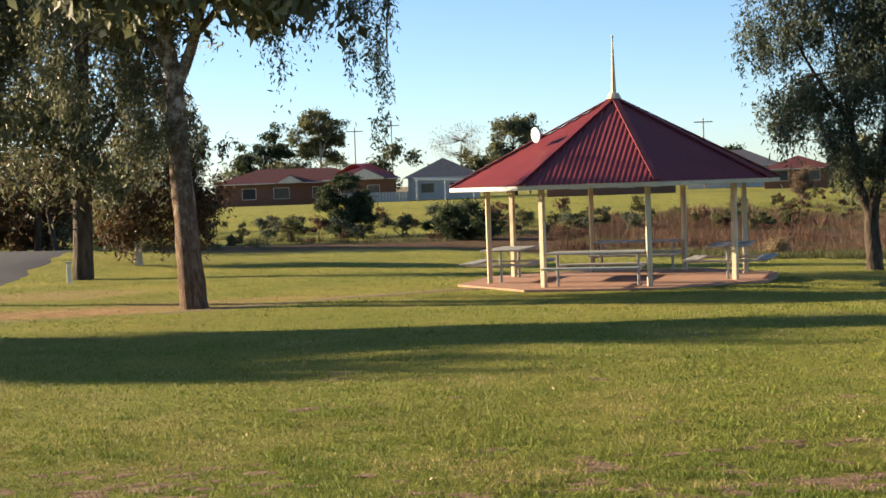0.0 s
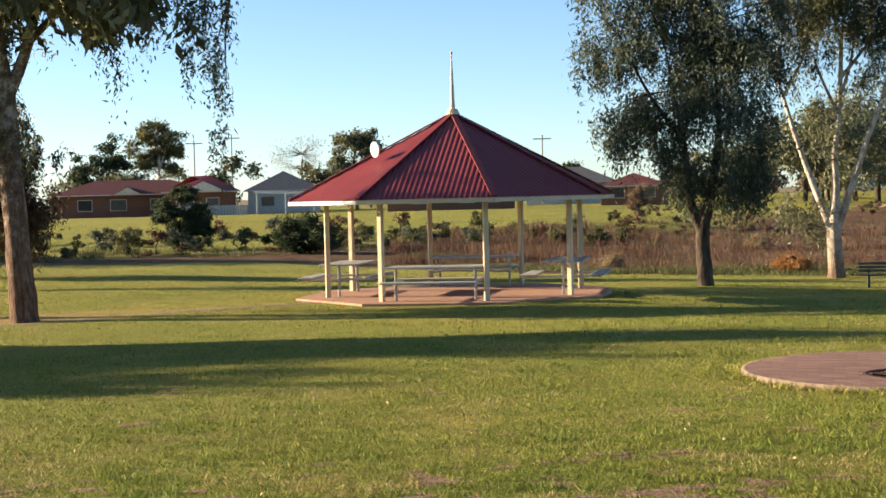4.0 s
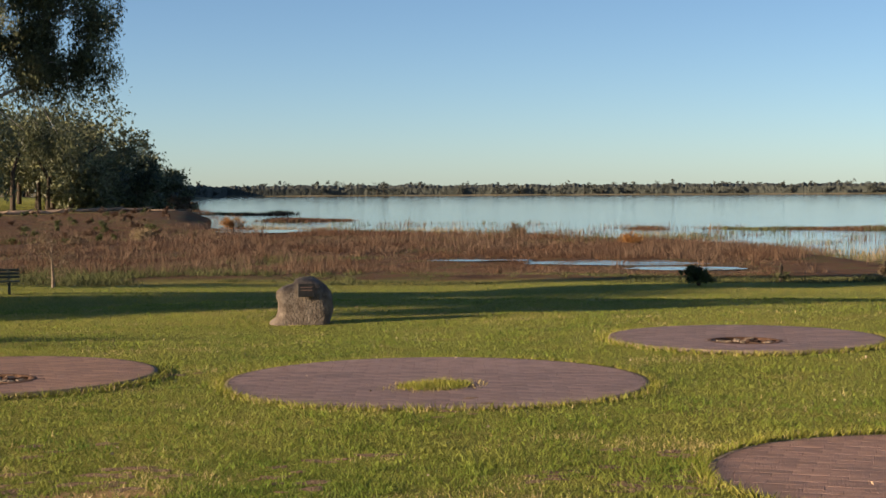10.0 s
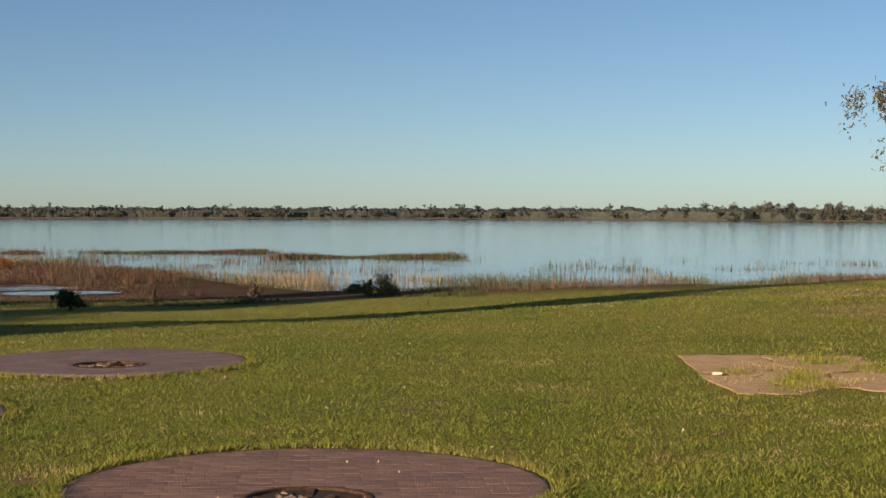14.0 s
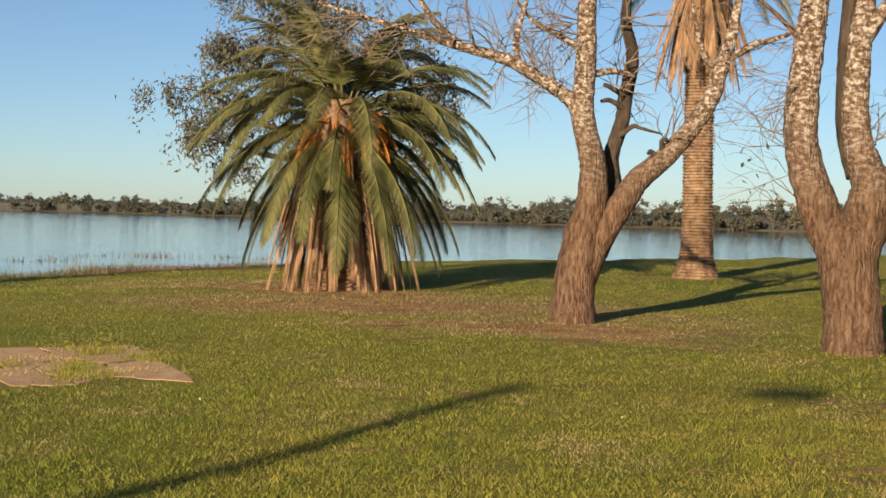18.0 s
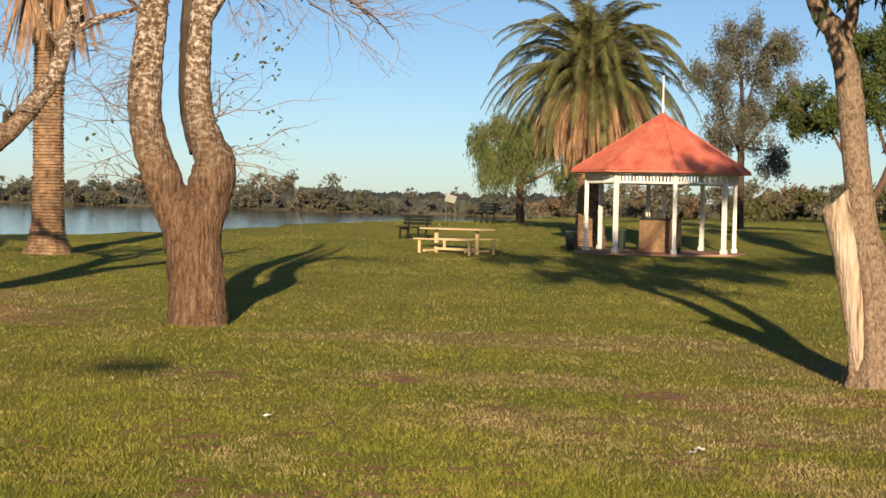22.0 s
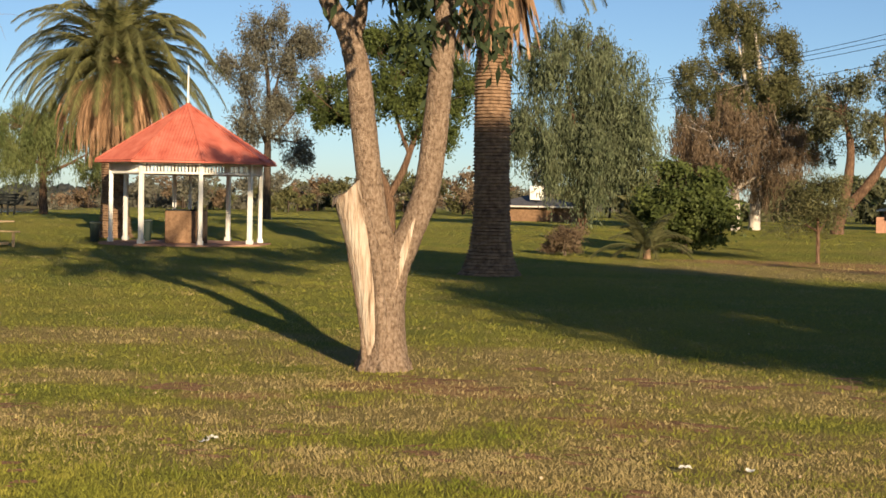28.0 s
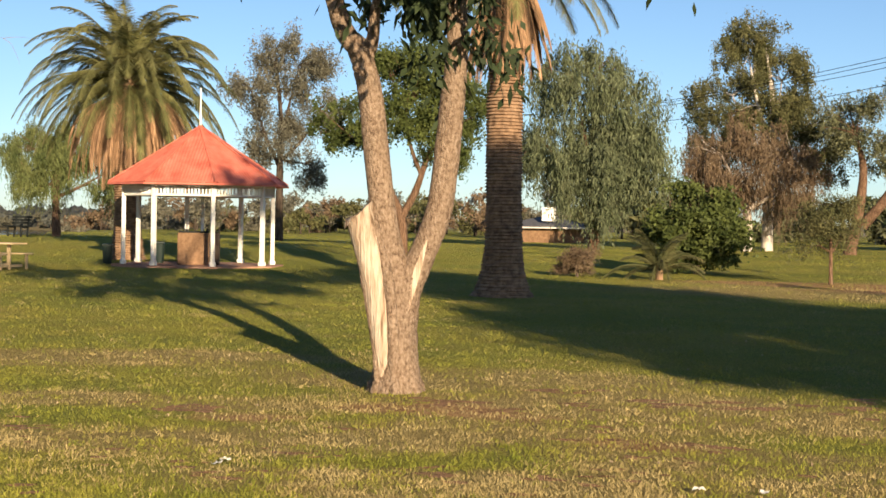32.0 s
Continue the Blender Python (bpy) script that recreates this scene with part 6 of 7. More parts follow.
tree("grey-green street gum with open crown", at(146.2, 92), [(-1.4, 0, 5.0, 1.6, 1.5, 1.5), (.6, 0, 5.4, 1.6, 1.5, 1.5), (2.0, 0, 4.4, 1.3, 1.3, 1.3), (-2.2, 0, 3.2, 1.2, 1.2, 1.2), (.4, 0, 3.2, 1.5, 1.3, 1.2)], M_willow, M_bark_brown, .2, 90, 300, 50, .28, .15, .05, .4, .2)


def woods(name, label, n, region, hrange, mats, seed, clump=26, per=16, lsize=.5, low=.25):
    """Far trees joined by leaf colour: region gives (x, y) for each."""
    rng = np.random.default_rng(seed)
    sets = [[] for _ in mats]
    tr = []
    for i in range(n):
        x, y = region(rng)
        z = height(x, y)
        h = rng.uniform(*hrange)
        k = rng.integers(2, 5)
        bl = [(x + rng.normal() * h * .22, y + rng.normal() * h * .22, z + h * rng.uniform(low, .85), h * rng.uniform(.18, .34), h * rng.uniform(.18, .34), h * rng.uniform(.15, .28)) for _ in range(k)]
        p, _ = clumps(bl, clump, per, h * .06, rng, .4)
        sets[rng.integers(0, len(mats))].append(p[p[:, 2] > z])
        tr.append(([(x, y, z - .3), (x + rng.normal() * .1 * h * .3, y, z + h * .35), bl[0][:3]], [h * .03, h * .022, h * .008]))
    t = thing(name, (0, 0, 0), 0, label, "trees", kind="stuff")
    for s, m in zip(sets, mats):
        if s:
            v, f = leaves(np.concatenate(s), lsize * 1.1, lsize * .75, rng, .2, tri=True)
            o = fast("foliage", v, f, m, t)
            o["kind"] = "stuff"
    o = limbs("trunks", tr, M_bark_dark, t, 5, .1, seed, n=1)
    o["kind"] = "stuff"
    return t


def band(b0, b1, d0, d1):
    def pick(rng):
        b, u = rng.uniform(b0, b1), rng.random()
        d = (d0(b) if callable(d0) else d0) * (1 - u) + (d1(b) if callable(d1) else d1) * u
        return math.sin(radians(b)) * d, math.cos(radians(b)) * d
    return pick


far_d = lambda b: float(np.interp(b, SHORE_B, SHORE_FAR))
hd = lambda k: (lambda b: np.interp(b, [19, 24, 29], [150, 165, 240]) * k)
woods("headland_trees", "tall gum trees standing on the headland lawn", 26, band(18.6, 25.6, hd(1.02), hd(1.35)), (9.5, 13), [M_gum, M_gum, M_gum_deep], 101, 70, 26, .42, .36)
woods("headland_trees", "dense gum trees at the headland's end", 26, band(24.4, 27.6, hd(.98), hd(1.1)), (5.6, 8.4), [M_gum, M_gum, M_gum_deep], 109, 70, 26, .42, .16)
woods("headland_trees", "low scrub along the headland's shore", 34, band(25.2, 28.8, hd(.97), hd(1.03)), (1.8, 4.0), [M_gum, M_brown_leaf, M_olive_leaf], 110, 40, 22, .36, .1)
woods("marsh_scrub", "low brown scrub scattered over the far marsh", 150, band(12, 28, 84, lambda b: 135 if b < 23 else 150), (.25, .7), [M_reed_red, M_reed, M_reed_green], 117, 26, 16, .09, .1)
woods("headland_trees", "scattered trees and bushes behind the headland lawn", 30, band(14, 25, 250, 300), (5, 9), [M_gum, M_olive_leaf, M_brown_leaf], 116, 40, 18, .7, .12)
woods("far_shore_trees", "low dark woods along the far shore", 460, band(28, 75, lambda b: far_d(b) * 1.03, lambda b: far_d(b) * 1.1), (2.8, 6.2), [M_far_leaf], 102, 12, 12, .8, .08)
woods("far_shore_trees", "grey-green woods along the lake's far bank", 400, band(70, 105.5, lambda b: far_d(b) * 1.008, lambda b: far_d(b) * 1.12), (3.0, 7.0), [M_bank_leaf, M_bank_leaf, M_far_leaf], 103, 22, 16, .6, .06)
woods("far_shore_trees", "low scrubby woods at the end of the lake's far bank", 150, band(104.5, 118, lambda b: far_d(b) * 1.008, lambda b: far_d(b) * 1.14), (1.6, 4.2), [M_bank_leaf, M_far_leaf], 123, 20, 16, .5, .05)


def far_rise(b0, b1, k, h0, h1, label, seed):
    """A low wooded rise behind the far shore, with an uneven top."""
    V, F = [], []
    n = int((b1 - b0) * 14)
    for i in range(n + 1):
        b = b0 + (b1 - b0) * i / n
        d = far_d(b) * k
        h = h0 + (h1 - h0) * (.5 + .5 * noise.noise(Vector((b * 1.3, seed, 0))) + .35 * noise.noise(Vector((b * 9, seed, 2))))
        h *= min(1, (b - b0) / 4 + .1, (b1 - b) / 4 + .1)
        for dd, z in ((-6, -1.5), (-5, h * .6), (0, h * .92), (8, h), (60, h * .5)):
            V.append((math.sin(radians(b)) * (d + dd), math.cos(radians(b)) * (d + dd), z))
    for i in range(n):
        for j in range(4):
            F.append((5 * i + j, 5 * i + 5 + j, 5 * i + 6 + j, 5 * i + 1 + j))
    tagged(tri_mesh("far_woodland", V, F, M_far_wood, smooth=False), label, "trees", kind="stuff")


far_rise(25, 77, 1.05, 2.2, 4.8, "low wooded rise along the far shore", 1)
far_rise(72, 119, 1.06, 1.5, 4.0, "scrubby rise behind the lake's far bank", 2)


def driftwood():
    R = random.Random(44)
    for i in range(16):
        s = i / 15
        b, d = 21.5 + 6.2 * s, 139 + 42 * s * s + R.uniform(-3, 3)
        L = R.uniform(2.0, 7.0)
        x, y, z = at(b, d)
        t = thing("driftwood_log", (x, y, z), -b + R.uniform(-12, 12), "bleached driftwood log lying along the marsh shore", "log", "driftwood logs")
        limbs("log", [([(-L / 2, 0, .05), (-L / 6, R.uniform(-.2, .2), .16), (L / 6, R.uniform(-.2, .2), .12), (L / 2, 0, R.uniform(.1, .5))], [.1, .17, .14, .05])], M_drift, t, 7, .12, i)


driftwood()
woods("background_trees", "mixed trees and bushes behind the park", 80, band(112, 131, 130, 180), (2.2, 4.4), [M_gum_grey, M_olive_leaf, M_brown_leaf, M_gum_grey], 104, 40, 24, .3, .15)
woods("background_trees", "mixed trees behind the street", 40, band(130, 158, 125, 170), (3, 5.2), [M_gum, M_dark_leaf, M_olive_leaf], 105, 40, 20, .6, .1)
woods("background_trees", "trees among the houses beyond the field", 30, band(-24, 18, 185, 240), (4, 7), [M_gum, M_dark_leaf, M_olive_leaf], 106, 60, 22, .36)
woods("background_trees", "bushes along the creek", 150, band(-20, 13, 72, 90), (.5, 1.3), [M_gum_deep, M_olive_leaf, M_reed_green, M_reed], 107, 40, 18, .1, .1)
woods("background_trees", "scrub at the edge of the car park", 14, band(-19, -13, 66, 80), (3, 6), [M_gum, M_gum_red], 108, 60, 30, .22)
tree("tall gum with clumped crown behind the houses", at(-4.4, 196), [(-0.26, 0.0, 10.24, 2.43, 2.05, 1.28), (1.15, 0.0, 8.45, 2.05, 1.92, 1.66), (-1.28, 0.0, 7.94, 1.79, 1.79, 1.79), (0.26, 0.0, 6.14, 2.05, 1.92, 1.79)], M_olive_leaf, M_bark_pale, .25, 111, 200, 34, .3, .3, .14)
tree("dark conifer behind the houses", at(-6.4, 194), [(-0.26, 0.0, 4.35, 3.07, 2.56, 2.82), (0.64, 0.0, 7.68, 1.54, 1.54, 2.3), (-2.05, 0.0, 5.89, 1.41, 1.41, 2.05), (2.18, 0.0, 5.89, 1.02, 1.02, 2.05)], M_dark_leaf, M_bark_dark, .25, 112, 200, 34, .3, .3, .14)
tree("dark green tree behind the shelter", at(2.75, 192), [(0.0, 0.0, 6.91, 3.07, 2.56, 2.56), (-1.28, 0.0, 5.12, 1.79, 1.79, 1.79), (1.15, 0.0, 8.45, 1.79, 1.79, 1.28)], M_gum, M_bark_dark, .25, 113, 200, 34, .3, .3, .14)
tree("bare pale winter tree behind the houses", at(.8, 200), [(0.0, 0.0, 7.17, 3.07, 2.56, 2.43)], M_brown_leaf, M_twig, .22, 114, 120, 8, .4, .25, .04)
shrub("dark spiky bush by the creek", at(1.0, 70), [(0, 0, .8, 1.1, 1, .75), (-.9, 0, .5, .8, .8, .5)], M_dark_leaf, 115, 120, 40, .14, .3, .04)
tree("slim russet bush standing in the marsh", at(13, 98), [(0, 0, 1.2, .45, .45, 1.0), (.1, 0, 2.0, .3, .3, .5)], M_brown_leaf, M_twig, .05, 118, 90, 40, .1, .12, .03)

# reeds and marsh; shallow pools: bearing, distance, half angle, half depth
PONDS = [(39.4, 63.5, 2.0, .9), (44.4, 61, 3.4, 2.2), (46.8, 56.5, 2.2, 1.4), (31.5, 98, 1.8, 3.5)]


def pond(b, d, w, l):
    bm = bmesh.new()
    z = min(height(math.sin(radians(b + k * w)) * d, math.cos(radians(b + k * w)) * d) for k in (-.6, 0, .6)) + .05
    vs = []
    for k in range(40):
        a = 2 * math.pi * k / 40
        j = 1 + .25 * noise.noise(Vector((math.cos(a) * 2, math.sin(a) * 2, b)))
        q, r = radians(b + w * j * math.cos(a)), d + l * j * math.sin(a)
        vs.append(bm.verts.new((math.sin(q) * r, math.cos(q) * r, z)))
    bm.faces.new(vs)
    bmesh.ops.recalc_face_normals(bm, faces=bm.faces)
    tagged(part("water", bm, bpy.data.materials["lake_water"]), "shallow pool of open water in the marsh", "water", kind="structure")


for q in PONDS:
    pond(*q)


def before_pools(xy):
    """Points on the low wet ground between the lawn and the pools."""
    deg, r = np.degrees(np.arctan2(xy[:, 0], xy[:, 1])), np.hypot(xy[:, 0], xy[:, 1])
    return (deg > 35) & (deg < 53) & (r < 63)


def reeds(name, label, n, pick, hr, material, seed, blades=7, lean=.25, width=.02, spread=.12, base=None, cut=-.22, grain=.11):
    rng = np.random.default_rng(seed)
    xy = np.array([pick(rng) for _ in range(n)])
    keep = np.array([noise.noise(Vector((x * grain, y * grain, seed))) for x, y in xy]) > cut
    for pb, pd, pw, pl in PONDS:
        u = (np.degrees(np.arctan2(xy[:, 0], xy[:, 1])) - pb) / pw
        keep &= (u ** 2 + ((np.hypot(xy[:, 0], xy[:, 1]) - pd) / (pl + 1.2)) ** 2) > 1
    xy = xy[keep]
    z = np.maximum(heights(xy[:, 0], xy[:, 1]), WATER - .05) if base is None else np.full(len(xy), base)
    C = np.repeat(np.column_stack([xy, z]), blades, 0)
    m = len(C)
    C[:, :2] += rng.normal(size=(m, 2)) * spread
    tall = np.array([noise.noise(Vector((x * .25, y * .25, seed + 3.0))) for x, y in xy])
    h = (rng.uniform(*hr, m) * np.clip(1 + 1.3 * np.repeat(tall, blades), .35, 2.2) * np.repeat(np.where(before_pools(xy), .4, 1), blades))[:, None]
    d = np.column_stack([rng.normal(size=(m, 2)) * lean, np.ones(m)]) * h
    a = rng.uniform(0, math.pi, m)
    s = np.column_stack([np.cos(a), np.sin(a), np.zeros(m)]) * width
    v = np.stack([C - s, C + s, C + d], 1).reshape(-1, 3)
    if not isinstance(material, list):
        material = [material]
    v = v.reshape(-1, 3, 3)
    pn = np.repeat([noise.noise(Vector((x * .06, y * .16, seed + 7.0))) for x, y in xy], blades) + rng.normal(size=m) * .08
    cuts = [-9, -.12, .2, 9] if len(material) == 3 else [-9, 9]
    for i, mt in enumerate(material):
        w = v[(pn >= cuts[i]) & (pn < cuts[i + 1])].reshape(-1, 3)
        if len(w):
            tagged(fast(name, w, np.arange(len(w)).reshape(-1, 3), mt), label, "reeds", kind="stuff")


near_d = lambda b: float(np.interp(b, SHORE_B, SHORE_NEAR))
edge_d = lambda b: float(np.interp(b, [-30, -20, 0, 12, 24, 47, 60, 75, 82], [60, 62, 60, 47, 45, 47, 49, 46, 44]))
out_d = lambda b: float(np.interp(b, [0, 12, 21, 26, 30], [80, 98, 132, 140, 108])) if b < 30 else near_d(b)
reeds("marsh_reeds", "brown winter reeds and sedge filling the marsh", 15000, band(5, 50, lambda b: edge_d(b) + 4, lambda b: out_d(b)), (.08, .26), [M_reed, M_reed_red, M_reed_green], 121, 11, .5, .008, .4)
reeds("marsh_reeds", "dark brown reed bed before the open water", 3800, band(29, 51, lambda b: near_d(b) - 14, lambda b: near_d(b) + 1), (.1, .3), [M_reed, M_reed, M_reed_red], 122, 11, .45, .009, .35)
reeds("marsh_grass", "greenish sedge tussocks at the lawn's edge", 7000, band(5, 62, lambda b: edge_d(b) - .5, lambda b: edge_d(b) + 6), (.05, .18), M_reed_green, 123, 8, .6, .013, .2)
reeds("bank_reeds", "straw coloured reeds on the lake bank", 2100, band(46, 82, lambda b: near_d(b) - 6, lambda b: near_d(b) + 1), (.05, .18), [M_reed_green, M_reed_red, M_reed_dry], 124, 9, .4, .01, .3)
reeds("water_reeds", "thin reeds standing in the shallow water", 6500, band(30, 86, lambda b: near_d(b) + .5, lambda b: near_d(b) + 20), (.14, .5), [M_reed_dry, M_reed_green, M_reed_red], 125, 6, .16, .011, .4, WATER, .02, .16)
reeds("water_reeds", "thick reed tufts at the water's edge", 1300, band(42, 80, lambda b: near_d(b) - 1, lambda b: near_d(b) + 6), (.15, .5), [M_reed_dry, M_reed_red, M_reed_green], 130, 9, .3, .01, .3, WATER, .14, .3)
reeds("water_reeds", "sparse reeds further out in the lake", 2600, band(30, 80, lambda b: near_d(b) + 14, lambda b: near_d(b) + 46), (.14, .5), [M_reed_green, M_reed_red, M_reed_green], 131, 5, .16, .016, .5, WATER, .1, .12)
reeds("reed_island", "long thin reed bank out in the lake", 1300, band(45, 54.1, 117, 120), (.08, .3), [M_reed_green, M_reed, M_reed_green], 126, 8, .25, .02, .5, WATER, -.5)
reeds("reed_island", "long thin reed bank out in the lake", 900, band(54.5, 61, 105, 107.5), (.08, .3), [M_reed_green, M_reed, M_reed_green], 127, 8, .25, .02, .5, WATER, -.5)
reeds("reed_island", "low brown reed spit off the headland", 1500, band(31.9, 34.1, 152, 158), (.08, .32), M_reed, 128, 10, .35, .04, .8, WATER, -.5)
reeds("reed_island", "low dark reed islets off the headland", 900, band(29.2, 32.2, 190, 206), (.1, .4), [M_reed_green, M_reed, M_reed_green], 129, 8, .25, .05, .8, WATER, .05, .2)


def tussocks(label, n, pick, hr, wr, material, seed, blades=46):
    """Rounded tussocks: fine stems that lean out from one root."""
    rng = np.random.default_rng(seed)
    xy = np.array([pick(rng) for _ in range(n)])
    xy = xy[np.array([noise.noise(Vector((x * .09, y * .2, seed))) for x, y in xy]) > -.12]
    for pb, pd, pw, pl in PONDS:
        u = (np.degrees(np.arctan2(xy[:, 0], xy[:, 1])) - pb) / pw
        xy = xy[(u ** 2 + ((np.hypot(xy[:, 0], xy[:, 1]) - pd) / (pl + 1.4)) ** 2) > 1]
    xy = xy[~before_pools(xy) | (rng.random(len(xy)) < .12)]
    k = len(xy)
    C = np.repeat(np.column_stack([xy, np.maximum(heights(xy[:, 0], xy[:, 1]), WATER) - .03]), blades, 0)
    m = len(C)
    h = np.repeat(rng.uniform(*hr, k), blades) * rng.uniform(.6, 1.1, m)
    w = np.repeat(rng.uniform(*wr, k), blades)
    a, q = rng.uniform(0, 2 * math.pi, m), rng.random(m) ** .6
    out = np.column_stack([np.cos(a), np.sin(a), np.zeros(m)])
    C += out * (w * q * .7)[:, None]
    tip = C + out * (w * q * .5)[:, None] + np.column_stack([rng.normal(size=(m, 2)) * .05, h * (1.05 - .55 * q * q)])
    e = rng.uniform(0, math.pi, m)
    sd = np.column_stack([np.cos(e), np.sin(e), np.zeros(m)]) * (.006 + .00012 * np.hypot(C[:, 0], C[:, 1]))[:, None]
    v = np.stack([C - sd, C + sd, tip], 1).reshape(-1, 3)
    tagged(fast("marsh_tussocks", v, np.arange(3 * m).reshape(-1, 3), material), label, "reeds", kind="stuff")


tussocks("soft brown tussocks of winter sedge in the marsh", 1700, band(6, 52, lambda b: edge_d(b) + 6, lambda b: min(out_d(b), 100)), (.25, .6), (.3, .8), M_reed_red, 141)
tussocks("dark brown tussocks of sedge in the marsh", 1100, band(6, 50, lambda b: edge_d(b) + 5, lambda b: min(out_d(b), 92)), (.2, .5), (.3, .7), M_reed, 142)
tussocks("straw and green tussocks along the lawn's edge", 420, band(5, 50, lambda b: edge_d(b) + .5, lambda b: edge_d(b) + 6), (.08, .22), (.2, .5), M_reed_green, 143)
tussocks("large brown tussocks behind the shelter", 300, band(4, 14, 60, 84), (.3, .8), (.4, 1.0), M_reed, 144)
tussocks("olive tussocks along the creek", 260, band(-12, 12, 66, 90), (.25, .6), (.4, 1.0), M_reed_green, 145)


# ---- lawn grass ----
def inside(x, y, poly):
    """Which points lie inside a convex outline."""
    sg = []
    for (ax, ay), (bx, by) in zip(poly, poly[1:] + poly[:1]):
        sg.append((bx - ax) * (y - ay) - (by - ay) * (x - ax))
    sg = np.array(sg)
    return (sg > 0).all(0) | (sg < 0).all(0)


def bare_patches():
    """Small scars of bare earth between the tufts: x, y, half length, half width, turn."""
    R = random.Random(61)
    out = []
    for b0, b1, d0, d1, groups, each in ((-17, 52, 8.7, 11.2, 70, 8), (-17, 52, 11.2, 16, 14, 4), (52, 100, 9, 16, 12, 3), (100, 152, 8.8, 17, 70, 8), (84, 98, 20.5, 23.5, 14, 5)):
        for _ in range(groups):
            gb, gd = radians(R.uniform(b0, b1)), R.uniform(d0, d1)
            for _ in range(R.randint(2, each)):
                x, y = math.sin(gb) * gd + R.gauss(0, .22), math.cos(gb) * gd + R.gauss(0, .16)
                w = R.uniform(.025, .075) * (1.6 if gd > 15 else 1)
                out.append((x, y, w * R.uniform(1.1, 2.0), w, gb + R.uniform(-.5, .5)))
    return out


BARE = bare_patches()
M_soil = mat("bare_earth", [(.1, .058, .03), (.19, .115, .062), (.29, .19, .11)], 14, .97, .8, 45, second=.3, relief=.03)
M_soil_red = mat("red_bare_earth", [(.15, .075, .033), (.27, .145, .07), (.36, .215, .11)], 14, .97, .8, 45, second=.3, relief=.03)


def earth_scars():
    R = random.Random(62)
    for red in (False, True):
        V, F = [], []
        for x, y, l, w, a in BARE:
            if (math.degrees(math.atan2(x, y)) > 80) != red:
                continue
            o, n = len(V), 14
            for k in range(n):
                q = 2 * math.pi * k / n
                j = R.uniform(.6, 1.25)
                u, v = l * j * math.cos(q), w * j * math.sin(q)
                px_, py_ = x + u * math.cos(a) + v * math.sin(a), y - u * math.sin(a) + v * math.cos(a)
                V.append((px_, py_, height(px_, py_) + .002))
            V.append((x, y, height(x, y) + .008))
            F += [(o + k, o + (k + 1) % n, o + n) for k in range(n)]
        tagged(tri_mesh("bare_earth", V, F, M_soil_red if red else M_soil, smooth=True), "small scars of bare earth in the mown lawn", "soil", kind="stuff")


